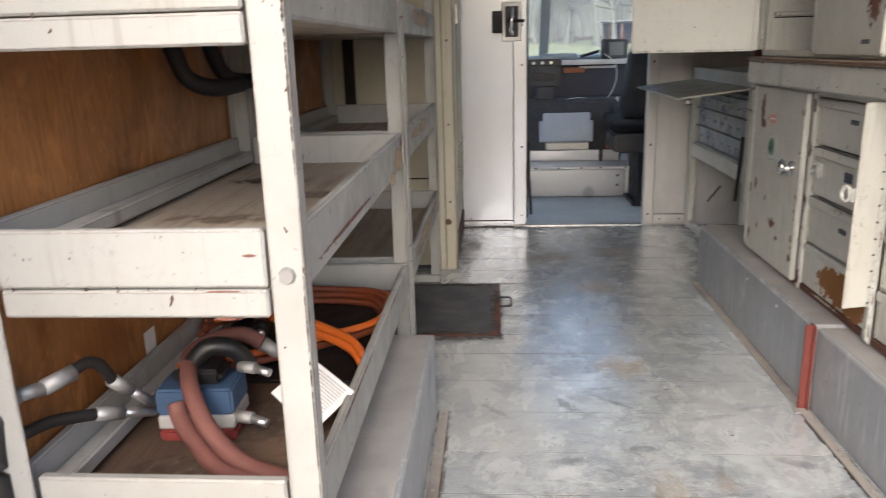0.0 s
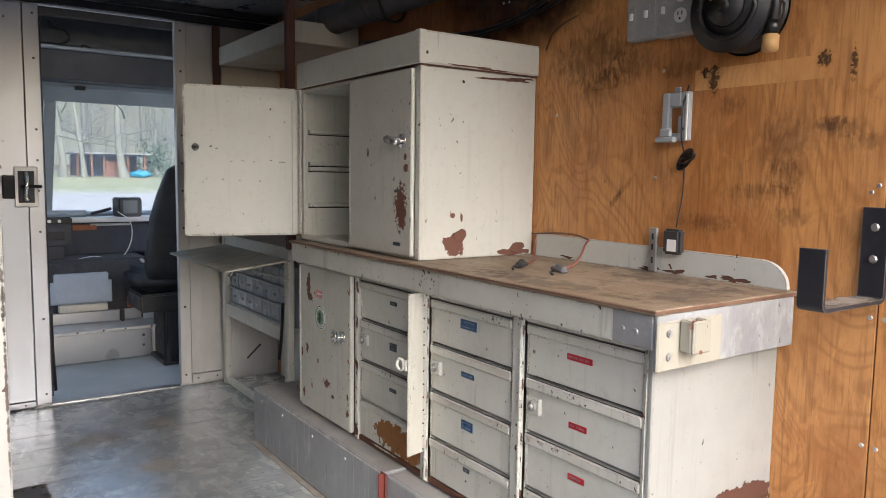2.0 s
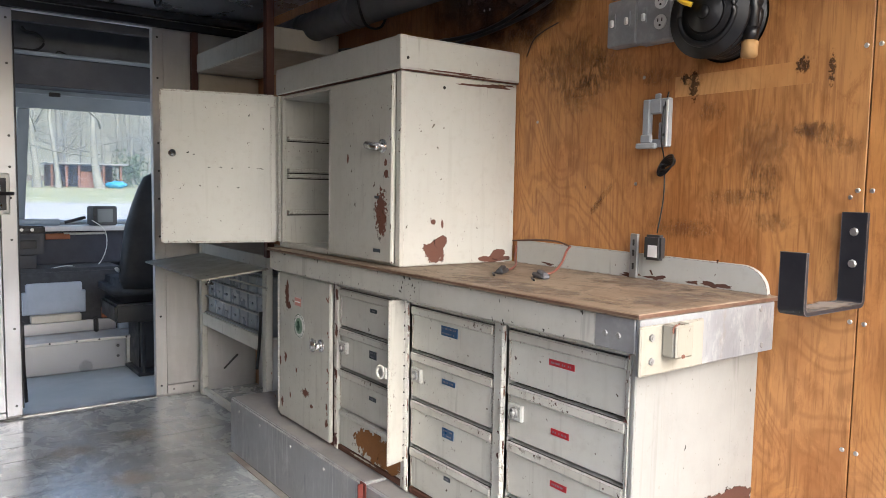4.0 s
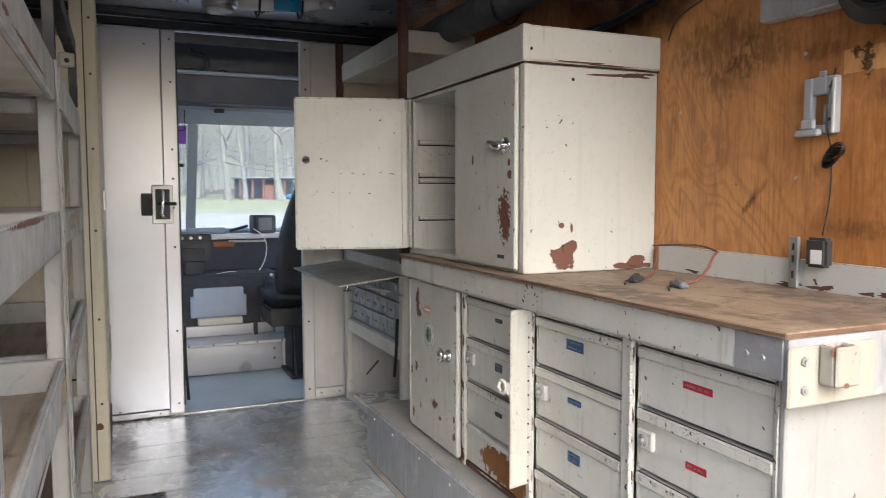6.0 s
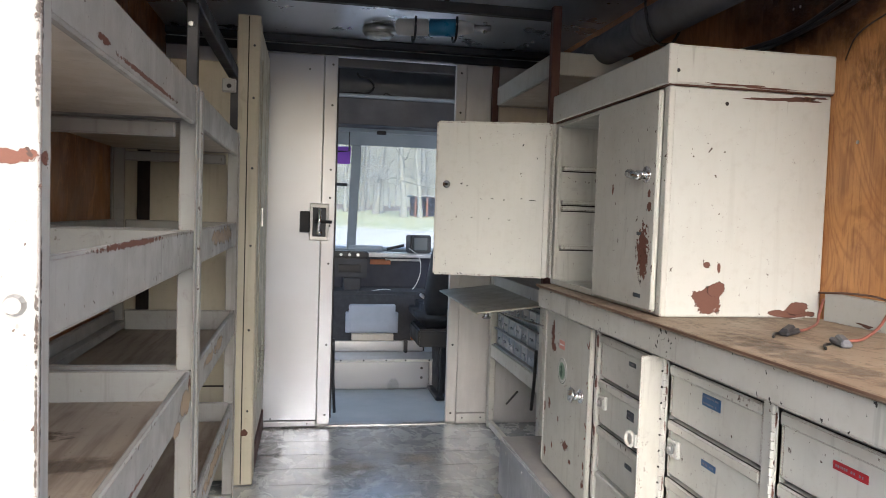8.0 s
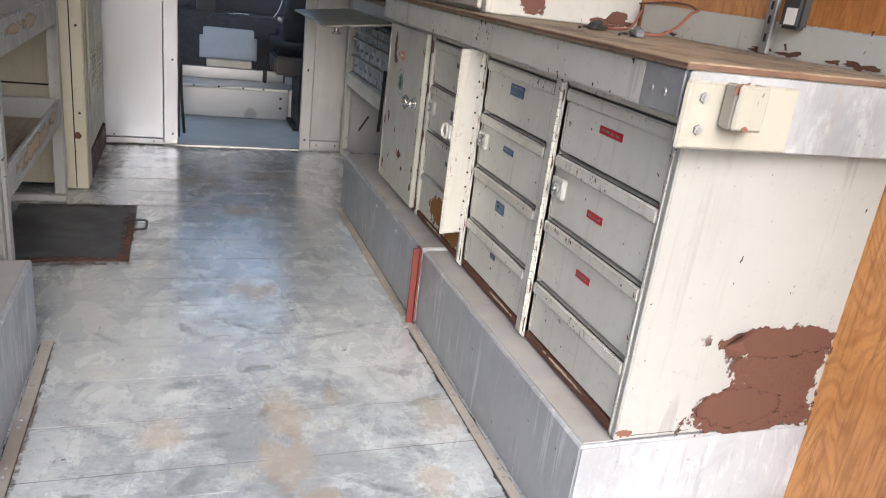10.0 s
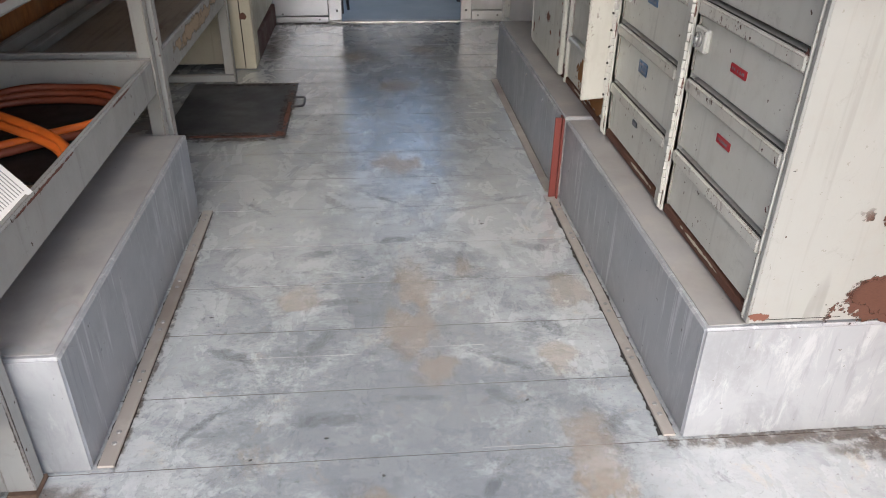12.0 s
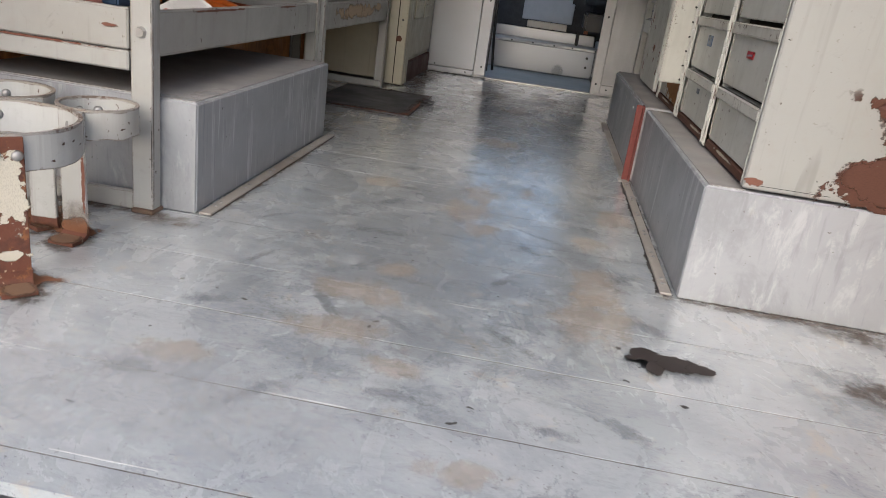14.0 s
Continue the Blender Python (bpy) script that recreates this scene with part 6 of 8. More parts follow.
# ---- rack by the bulkhead ----
def rack():
    k = thing("steel_rack", (1.12, 3.06, 0), "cream steel rack with plastic parts drawers beside the bulkhead", "rack")
    for y0, y1, z0 in ((3.06, 3.10, 0.003), (3.885, 3.925, 0.003)):
        part("post", box(1.118, 1.150, y0, y1, z0, 0.80, 0.003), CABINET, k)
    part("post", box(1.38, 1.43, 3.06, 3.10, 0.003, 0.80, 0.003), CABINET, k)
    for z0, z1 in ((0.012, 0.045), (0.375, 0.440), (0.735, 0.80)):
        part("rail", box(1.121, 1.145, 3.101, 3.884, z0, z1, 0.003), CABINET, k)
    part("deck", box(1.146, XR - 0.01, 3.101, 3.884, 0.425, 0.435), CABINET, k)
    part("deck", box(1.146, XR - 0.01, 3.101, 3.884, 0.785, 0.795), CABINET, k)
    part("back_panel", box(XR - 0.012, XR - 0.002, 3.07, 3.92, 0.003, 0.79), ALUDULL, k)
    part("strap", tube([(1.11, 3.14, 0.30), (1.105, 3.10, 0.42), (1.10, 3.07, 0.56)], 0.007, 6, 4), BLACKPLASTIC, k, "black strap")
    part("strap", rod((1.14, 3.62, 0.20), (1.14, 3.45, 0.30), 0.005, 6), BLACKPLASTIC, k)
    b = thing("parts_drawers", (1.16, 3.12, 0.436), "bank of small blue-grey plastic parts drawers in the rack", "drawers")
    part("case", box(1.165, XR - 0.014, 3.112, 3.875, 0.437, 0.705, 0.003), BINPLASTIC, b)
    for r in range(3):
        part("shelf_strip", box(1.131, 1.1455, 3.113, 3.874, 0.4405 + r * 0.084, 0.4475 + r * 0.084, 0.001), GALVBOX, b, "metal strip under the row")
        for c in range(7):
            y0 = 3.122 + c * 0.107
            z0 = 0.449 + r * 0.084
            d = part("drawer", box(1.146, 1.164, y0, y0 + 0.098, z0, z0 + 0.074, 0.004), BINPLASTIC, b)
            part("pull", box(1.138, 1.1455, y0 + 0.035, y0 + 0.063, z0 + 0.030, z0 + 0.040, 0.001), BINPLASTIC, d)
    p = box(0.0, 0.285, 0.0, 0.83, -0.004, 0.004, 0.001, m=pose(0.842, 3.05, 0.712, 0, -6.5, 0))
    sh = thing("fold_out_shelf", (1.12, 3.1, 0.72), "thin dirty cream metal leaf folded out over the rack", "shelf")
    part("leaf", p, LEAFPAINT, sh)
    part("stay", rod((0.95, 3.03, 0.715), (1.125, 3.06, 0.66), 0.004, 6), ZINC, sh)
    part("catch", rod((0.905, 3.14, 0.711), (0.905, 3.14, 0.690), 0.010, 12), CHROME, sh, "chrome turn catch", True)
    part("catch", box(0.888, 0.922, 3.132, 3.148, 0.680, 0.6895, 0.003), CHROME, sh)
    t = thing("high_shelf", (1.12, 3.04, 1.66), "cream boxed steel shelf high above the rack", "shelf")
    part("front", box(1.118, 1.130, 3.04, 3.93, 1.66, 1.75, 0.003), CABINET, t)
    part("end", box(1.131, XR - 0.002, 3.04, 3.052, 1.66, 1.75, 0.003), CABINET, t)
    part("bottom", box(1.131, XR - 0.002, 3.053, 3.93, 1.66, 1.672), UNDERSIDE, t)
    part("back_panel", box(1.131, XR - 0.002, 3.935, 3.945, 1.30, 1.655), UNDERSIDE, t)
    part("post", box(1.096, 1.128, 3.936, 3.968, 1.30, 1.86, 0.003), BROWNIRON, t)
    br = thing("iron_upright", (1.10, 3.0, 0.87), "brown primed steel upright from the cupboard to the ceiling", "post")
    part("post", box(1.083, 1.117, 2.965, 3.0, 0.80, 1.905, 0.003), BROWNIRON, br)


rack()


# ---- ceiling fittings ----
def ceiling_fittings():
    g = thing("ceiling_rail", (0.5, 3.0, 1.87), "dark steel channel hung across the van below the ceiling", "rail")
    part("channel", box(XL + 0.02, 1.12, 2.985, 3.018, 1.855, 1.893, 0.003), BLACKIRON, g)
    for x, mt in ((0.19, BROWNIRON), (0.66, BROWNIRON)):
        part("hanger", box(x, x + 0.022, 2.975, 2.99, 1.893, ZC - 0.001, 0.002), mt, g)
    part("channel", box(0.19, 0.208, 1.0, 2.984, ZC - 0.035, ZC - 0.003, 0.002), BLACKIRON, g)
    l = thing("ceiling_lamp", (0.485, 3.69, ZC), "round chrome-rimmed dome lamp on the ceiling, unlit", "lamp")
    part("rim", rod((0.485, 3.69, ZC - 0.001), (0.485, 3.69, ZC - 0.035), 0.078, 28, bevel=0.006), ZINC, l, "", True)
    part("lens", rod((0.485, 3.69, ZC - 0.036), (0.485, 3.69, ZC - 0.052), 0.070, 28, 0.05), LENSGLASS, l, "", True)
    c = thing("ceiling_cylinder", (0.70, 3.42, 1.86), "white metal cylinder with a blue band strapped below the ceiling", "cylinder")
    part("body", rod((0.535, 3.44, 1.895), (0.675, 3.405, 1.895), 0.036, 20, bevel=0.008), WHITEPAINT, c, "", True)
    part("band", rod((0.676, 3.405, 1.895), (0.785, 3.377, 1.895), 0.037, 20), BLUEBAND, c, "blue band", True)
    part("body", rod((0.786, 3.377, 1.895), (0.86, 3.358, 1.895), 0.036, 20, 0.020), WHITEPAINT, c, "", True)
    part("valve", rod((0.86, 3.358, 1.895), (0.93, 3.34, 1.895), 0.014, 10), ZINC, c, "valve", True)
    part("valve", rod((0.905, 3.346, 1.875), (0.905, 3.346, 1.92), 0.010, 10), CHROME, c, "", True)
    for x in (0.61, 0.78):
        y = 3.44 - (x - 0.535) * 0.25
        part("strap", tube([(x, y - 0.05, 1.93), (x, y - 0.052, 1.88), (x, y - 0.03, 1.842), (x, y + 0.03, 1.842), (x, y + 0.052, 1.88), (x, y + 0.05, 1.94)], 0.005, 6, 4), BLACKIRON, c)
    d = thing("ceiling_duct", (1.33, 2.0, 1.74), "fat grey duct pipe along the top of the plywood wall", "duct")
    part("pipe", rod((1.335, 1.30, 1.775), (1.335, 3.95, 1.775), 0.062, 24), DUCT, d, "", True)
    for y in (1.95, 2.65, 3.1):
        part("joint", rod((1.335, y, 1.775), (1.335, y + 0.05, 1.775), 0.066, 24, bevel=0.004), DUCT, d, "", True)
    part("clip", tube([(1.27, 2.56, 1.90), (1.265, 2.56, 1.80), (1.30, 2.56, 1.70), (1.37, 2.56, 1.70), (1.41, 2.56, 1.80)], 0.005, 6, 5), BLACKIRON, d)
    q = thing("wall_cable", (XR, 1.9, 1.6), "sagging black cables along the plywood wall", "cable")
    part("cable", tube([(1.43, 1.52, 1.74), (1.42, 1.75, 1.66), (1.42, 2.05, 1.60), (1.425, 2.5, 1.63), (1.43, 3.0, 1.68)], 0.007, 7, 8), BLACKPLASTIC, q, "", True)
    part("cable", tube([(1.43, 1.60, 1.70), (1.42, 1.80, 1.62), (1.42, 2.2, 1.585), (1.43, 2.8, 1.62)], 0.006, 7, 8), BLACKPLASTIC, q, "", True)
    part("cable", tube([(1.446, 1.70, 1.582), (1.440, 1.755, 1.565), (1.442, 1.80, 1.545), (1.444, 1.83, 1.50)], 0.0018, 6, 8), BLACKPLASTIC, q, "", True)


ceiling_fittings()


# ---- on the plywood wall ----
def wall_things():
    # switches and sockets
    o = thing("outlet_boxes", (XR, 1.41, 1.53), "row of grey steel switch and socket boxes on the plywood", "outlet")
    part("box", box(XR - 0.042, XR - 0.001, 1.384, 1.480, 1.472, 1.590, 0.004), GALVBOX, o, "galvanised box")
    part("box", box(XR - 0.044, XR - 0.001, 1.276, 1.382, 1.467, 1.585, 0.004), GALVBOX, o, "galvanised box")
    for y in (1.458, 1.410, 1.356):
        part("switch_slot", box(XR - 0.0455, XR - 0.0415, y - 0.007, y + 0.007, 1.518, 1.556), GALVBOX, o)
        part("toggle", box(XR - 0.054, XR - 0.045, y - 0.005, y + 0.005, 1.522, 1.540, 0.002), PALEPLASTIC, o, "ivory switch toggle")
    for z in (1.562, 1.512):
        s = part("socket", rod((XR - 0.0442, 1.306, z), (XR - 0.0475, 1.306, z), 0.018, 18), PALEPLASTIC, o, "ivory socket")
        for dy in (-0.006, 0.006):
            part("slot", box(XR - 0.0485, XR - 0.0475, 1.306 + dy - 0.0012, 1.306 + dy + 0.0012, z, z + 0.009), BLACKMARK, s)
        part("slot", rod((XR - 0.0475, 1.306, z - 0.008), (XR - 0.0485, 1.306, z - 0.008), 0.003, 8), BLACKMARK, s)
    part("conduit", rod((XR - 0.025, 1.47, 1.60), (XR - 0.025, 1.47, 1.70), 0.010, 10), STEELDARK, o, "", True)
    part("conduit", tube([(XR - 0.025, 1.40, 1.60), (XR - 0.03, 1.42, 1.66), (XR - 0.03, 1.45, 1.70), (XR - 0.03, 1.5, 1.74)], 0.006, 7, 6), BLACKPLASTIC, o, "", True)
    # cord reel
    r = thing("cord_reel", (XR, 1.17, 1.55), "large black cord reel with brass-coloured plug on the plywood wall", "cord reel")
    c = Vector((XR - 0.056, 1.140, 1.497))
    part("drum", rod(c - X * 0.030, c + X * 0.040, 0.074, 36, bevel=0.008), BLACKPLASTIC, r, "", True)
    part("flange", rod(c - X * 0.042, c - X * 0.031, 0.101, 44, bevel=0.005), BLACKPLASTIC, r, "glossy black flange", True)
    part("flange", rod(c + X * 0.036, c + X * 0.046, 0.101, 44, bevel=0.005), BLACKPLASTIC, r, "", True)
    ridge = tube([c + Vector((-0.043, 0.070 * math.cos(a), 0.070 * math.sin(a))) for a in [j * math.pi / 12 for j in range(25)]], 0.007, 8, 2)
    part("ridge", ridge, BLACKPLASTIC, r, "moulded ring on the flange", True)
    part("hub", rod(c - X * 0.052, c - X * 0.041, 0.050, 30, bevel=0.006), BLACKPLASTIC, r, "", True)
    part("hub", rod(c - X * 0.058, c - X * 0.051, 0.018, 24, bevel=0.004), BLACKPLASTIC, r, "", True)
    for i in range(4):
        z = tube([c + Vector((-0.022 + 0.017 * i, 0.086 * math.cos(a), 0.086 * math.sin(a))) for a in [j * math.pi / 9 for j in range(19)]], 0.009, 8, 2)
        part("cord_turn", z, BLACKPLASTIC, r, "", True)
    part("bracket", box(XR - 0.009, XR - 0.001, 1.09, 1.19, 1.44, 1.64, 0.003), BLACKIRON, r)
    part("cord", tube([c + Vector((-0.008, -0.086, 0.05)), c + Vector((-0.005, -0.092, 0.0)), c + Vector((0.0, -0.086, -0.045))], 0.013, 10, 6), BLACKPLASTIC, r, "", True)
    part("plug", rod(c + Vector((0.0, -0.086, -0.040)), c + Vector((0.0, -0.084, -0.068)), 0.017, 16, 0.016), BLACKPLASTIC, r, "black plug neck", True)
    part("plug", rod(c + Vector((0.0, -0.084, -0.068)), c + Vector((0.0, -0.082, -0.106)), 0.018, 16, bevel=0.003), TANPLASTIC, r, "tan plug end", True)
    part("yellow_cord", tube([c + Vector((-0.055, 0.03, 0.02)), c + Vector((-0.066, 0.055, 0.035)), c + Vector((-0.068, 0.085, 0.075)), c + Vector((-0.055, 0.10, 0.13))], 0.006, 8, 6), YELLOW, r, "yellow cord", True)
    # charger cradle
    g = thing("charger_cradle", (XR, 1.32, 1.20), "grey plastic charger cradle screwed to the plywood", "charger")
    y0, y1, z0, z1 = 1.290, 1.372, 1.208, 1.330
    fr = box(XR - 0.018, XR - 0.001, y0, y0 + 0.024, z0, z1, 0.003)
    box(XR - 0.018, XR - 0.001, y1 - 0.022, y1, z0, z1, 0.003, fr)
    box(XR - 0.018, XR - 0.001, y0 + 0.0245, y1 - 0.0225, z1 - 0.038, z1, 0.003, fr)
    box(XR - 0.018, XR - 0.001, y0 + 0.0245, y1 - 0.0225, z0, z0 + 0.020, 0.003, fr)
    box(XR - 0.014, XR - 0.001, y0 + 0.0245, y0 + 0.034, z0 + 0.0205, z0 + 0.062, 0.002, fr)
    part("frame", fr, GREYPLASTIC, g)
    part("rim", box(XR - 0.022, XR - 0.0185, y0 + 0.001, y0 + 0.007, z0, z1 - 0.006, 0.001), PALEPLASTIC, g)
    part("ledge", box(XR - 0.036, XR - 0.0185, y0 + 0.03, y1 + 0.006, z0 - 0.004, z0 + 0.010, 0.003), GREYPLASTIC, g)
    part("ledge", box(XR - 0.030, XR - 0.0185, y0 + 0.045, y1 - 0.004, z0 + 0.0105, z0 + 0.032, 0.003), GREYPLASTIC, g)
    part("tab", box(XR - 0.008, XR - 0.002, 1.325, 1.343, z1 + 0.0005, z1 + 0.014, 0.002), GREYPLASTIC, g)
    for z in (1.238, 1.306):
        part("screw", bolt((XR - 0.018, y0 + 0.015, z), -X, 0.004, 0.002), BLACKMARK, g)
    lead = thing("charger_lead", (XR, 1.30, 1.08), "thin black lead with a tied bundle from cradle to adapter", "cable")
    part("lead", tube([(XR - 0.008, 1.300, 1.345), (XR - 0.024, 1.302, 1.29), (XR - 0.024, 1.304, 1.22), (XR - 0.010, 1.304, 1.17), (XR - 0.008, 1.304, 1.08), (XR - 0.02, 1.310, 0.99)], 0.0019, 6, 8), BLACKPLASTIC, lead, "", True)
    b = bmesh.new()
    for i in range(6):
        tilt, w2 = math.radians(24 + 5 * i), 0.026 + 0.003 * (i % 3)
        loop = []
        for j in range(13):
            a = j * math.pi / 6
            p, q = w2 * math.cos(a), (0.004 + 0.0022 * i) * math.sin(a)
            loop.append((XR - 0.006 - 0.0035 * i, 1.300 - p * math.cos(tilt) + q * math.sin(tilt) - 0.002 * i, 1.156 + p * math.sin(tilt) + q * math.cos(tilt) + 0.001 * i))
        tube(loop, 0.0021, 6, 2, bm=b)
    tube([(XR - 0.006, 1.302, 1.150), (XR - 0.032, 1.301, 1.152), (XR - 0.032, 1.298, 1.163), (XR - 0.006, 1.298, 1.163)], 0.0025, 6, 2, bm=b)
    part("bundle", b, BLACKPLASTIC, lead, "tied bundle of lead", True)
    ad = thing("power_adapter", (XR, 1.31, 0.95), "dark grey power adapter with a white label above the splash board", "adapter")
    part("body", box(XR - 0.044, XR - 0.017, 1.282, 1.334, 0.922, 0.986, 0.006), ADAPTERGREY, ad)
    part("label", box(XR - 0.0447, XR - 0.0441, 1.290, 1.318, 0.930, 0.960), PAPER, ad)
    sb = thing("slotted_strip", (XR, 1.38, 0.87), "upright slotted galvanised strip at the back of the worktop", "bracket")
    part("strip", box(XR - 0.026, XR - 0.0165, 1.366, 1.391, 0.8695, 0.985, 0.002), DULLZINC, sb)
    for z in (0.962, 0.935, 0.90):
        part("slot", box(XR - 0.0268, XR - 0.0262, 1.375, 1.381, z - 0.008, z + 0.008), BLACKMARK, sb)
    # J-shaped hook
    j = thing("wall_hook", (XR, 0.82, 0.86), "black steel J-shaped hook bolted to the plywood wall", "hook")
    part("bar", bent_bar([(-0.001, 1.060), (-0.001, 0.868), (-0.240, 0.868), (-0.240, 0.987)], 0.009, 0.016, 0.809, 0.860, pose(XR, 0, 0)), HOOKIRON, j, "bent flat bar with rubbed edges")
    film("dust", (XR - 0.11, 0.834, 0.8775), X, Y, 0.16, 0.05, DUSTFILM, j, "grey dust on the arm")
    for z in (1.02, 0.955):
        part("bolt", bolt((XR - 0.010, 0.834, z), -X, 0.009, 0.004), ZINC, j)
    # left wall: black pipe hook
    h = thing("pipe_hook", (XL, 1.7, 0.92), "bent black rubber-covered pipe hook on the dark plywood", "hook")
    part("pipe", tube([(XL + 0.005, 1.63, 1.02), (XL + 0.03, 1.63, 0.93), (XL + 0.05, 1.64, 0.875), (XL + 0.09, 1.68, 0.855), (XL + 0.12, 1.75, 0.86)], 0.018, 12, 8), BLACKIRON, h, "", True)
    part("pipe", tube([(XL + 0.005, 1.83, 1.02), (XL + 0.03, 1.84, 0.92), (XL + 0.05, 1.85, 0.875), (XL + 0.07, 1.90, 0.86), (XL + 0.10, 1.98, 0.86)], 0.018, 12, 8), BLACKIRON, h, "", True)
    # cords lying on the worktop
    rc = thing("jumper_cord", (1.2, 1.7, ZW), "loose red two-core cord ends with grey clips on the worktop", "cord")
    part("cord", tube([(XR - 0.02, 1.84, 0.92), (XR - 0.06, 1.80, 0.89), (1.33, 1.73, 0.876), (1.25, 1.66, 0.874), (1.20, 1.63, 0.875)], 0.0032, 7, 8), REDCORD, rc, "", True)
    part("cord", tube([(XR - 0.03, 1.60, 0.935), (XR - 0.06, 1.585, 0.925), (1.34, 1.555, 0.895), (1.28, 1.525, 0.877), (1.23, 1.505, 0.876)], 0.0032, 7, 8), REDCORD, rc, "", True)
    part("cord", tube([(XR - 0.018, 1.86, 0.935), (XR - 0.02, 1.74, 0.945), (XR - 0.022, 1.66, 0.945), (XR - 0.03, 1.60, 0.935)], 0.0026, 7, 8), OLDCORD, rc, "grimy length of cord along the wall", True)
    for x, y, a, mt in ((1.185, 1.622, 35, STEELDARK), (1.205, 1.495, 70, DUCT)):
        cl = box(-0.035, 0.035, -0.011, 0.011, 0.0, 0.012, 0.004, m=pose(x, y, ZW + 0.001, 0, 0, a))
        box(-0.030, 0.012, -0.009, 0.009, 0.010, 0.020, 0.004, cl, pose(x, y, ZW + 0.001, 0, -10, a))
        part("clip", cl, mt, rc, "dark battery clip" if mt is STEELDARK else "grey battery clip")
        part("cord", tube([(x - 0.03, y - 0.01, ZW + 0.006), (x - 0.05, y - 0.02, ZW + 0.006), (x - 0.075, y - 0.055, ZW + 0.005)], 0.0028, 6, 5), BLACKPLASTIC, rc, "", True)
    part("scrap", patch((1.33, 1.80, ZW), X, Y, 0.014, 0.010, 161, lift=0.01), PAPER, rc, "crumpled white scrap")


def things_on_shelf():
    zd = TOPS[0] - 0.069
    p = thing("hydraulic_pump", (-0.33, 1.27, zd), "blue, white and red hydraulic hand pump on the bottom shelf", "pump")
    m = pose(-0.327, 1.245, zd, 0, 0, 3) @ Matrix.Diagonal((0.735, 0.6, 0.72, 1))
    part("tank", box(-0.085, 0.085, -0.07, 0.07, 0.001, 0.030, 0.006, m=m), PUMPRED, p, "red base")
    part("tank", box(-0.085, 0.085, -0.07, 0.07, 0.031, 0.064, 0.004, m=m), PUMPWHITE, p, "white band")
    part("tank", box(-0.085, 0.085, -0.07, 0.07, 0.065, 0.128, 0.006, m=m), BLUEPAINT, p, "blue top")
    part("cover", box(-0.05, 0.06, -0.05, 0.06, 0.129, 0.165, 0.012, m=m), BLACKPLASTIC, p)
    part("handle", tube([m @ Vector(q) for q in ((-0.02, 0.0, 0.16), (0.02, 0.01, 0.20), (0.07, 0.03, 0.19), (0.10, 0.05, 0.14))], 0.016, 9, 6), BLACKPLASTIC, p, "", True)
    for (y, z) in ((-0.05, 0.055), (0.02, 0.150)):
        a = m @ Vector((0.086, y, z))
        part("coupling", rod(a, a + Vector((0.028, -0.008, 0.0)), 0.010, 10), DULLZINC, p, "steel coupling", True)
        part("coupling", rod(a + Vector((0.028, -0.008, 0)), a + Vector((0.055, -0.018, -0.004)), 0.007, 10), ZINC, p, "", True)
    rh = thing("red_hose", (-0.25, 1.15, zd), "thick dusty red hose bent over the pump", "hose")
    part("hose", tube([(-0.255, 1.352, 0.425), (-0.29, 1.352, 0.442), (-0.335, 1.335, 0.440), (-0.358, 1.29, 0.432), (-0.337, 1.225, 0.430), (-0.308, 1.168, 0.412), (-0.272, 1.13, 0.378), (-0.21, 1.09, 0.347), (-0.11, 1.055, 0.334)], 0.014, 12, 8), REDHOSE, rh, "", True)
    part("hose", tube([(-0.345, 1.186, 0.392), (-0.335, 1.172, 0.372), (-0.30, 1.14, 0.352), (-0.235, 1.085, 0.333), (-0.11, 1.032, 0.331)], 0.014, 12, 8), REDHOSE, rh, "", True)
    part("ferrule", rod((-0.255, 1.352, 0.425), (-0.228, 1.356, 0.405), 0.014, 12, 0.010), DULLZINC, rh, "", True)
    oc = thing("orange_hose", (-0.25, 1.75, zd), "coiled bright orange air hose on the bottom shelf", "hose")
    rng = random.Random(9)
    for i in range(5):
        o, w = 0.016 * (i - 2), rng.uniform(-0.006, 0.006)
        z0 = zd + 0.016 + 0.011 * (i % 3)
        back = [(-0.462, 1.60 + o, z0 + 0.02), (-0.448 + o * 0.6, 1.70, z0 + 0.01), (-0.405 + o * 0.5, 1.79 + o * 0.3, z0), (-0.33, 1.868 + o * 0.9, z0), (-0.235, 1.882 + o, z0 + w), (-0.145, 1.855 + o, z0), (-0.098 + o * 0.3, 1.79 + o, z0), (-0.094, 1.72 + o, z0)]
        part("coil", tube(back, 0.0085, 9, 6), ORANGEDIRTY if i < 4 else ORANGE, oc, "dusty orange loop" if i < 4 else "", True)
    for i in range(3):
        o = 0.019 * (i - 1)
        z0 = zd + 0.045 + 0.012 * (i == 1)
        part("coil", tube([(-0.47, 1.655 + o, z0 + 0.02), (-0.40, 1.645 + o, z0 + 0.022), (-0.332, 1.628 + o, z0 + 0.02), (-0.221, 1.567 + o * 0.8, z0 + 0.01), (-0.13, 1.50 + o * 0.7, z0), (-0.094, 1.45 + o, z0 - 0.012)], 0.0085, 9, 6), ORANGE, oc, "", True)
    for i in range(3):
        o = 0.018 * (i - 1)
        z0 = zd + 0.022 + 0.010 * (i == 1)
        part("coil", tube([(-0.45, 1.42 + o, z0), (-0.353, 1.47 + o, z0), (-0.27, 1.52 + o, z0), (-0.181, 1.593 + o, z0), (-0.12, 1.645 + o, z0), (-0.092, 1.70 + o, z0)], 0.0085, 9, 6), ORANGE if i == 1 else ORANGEDIRTY, oc, "", True)
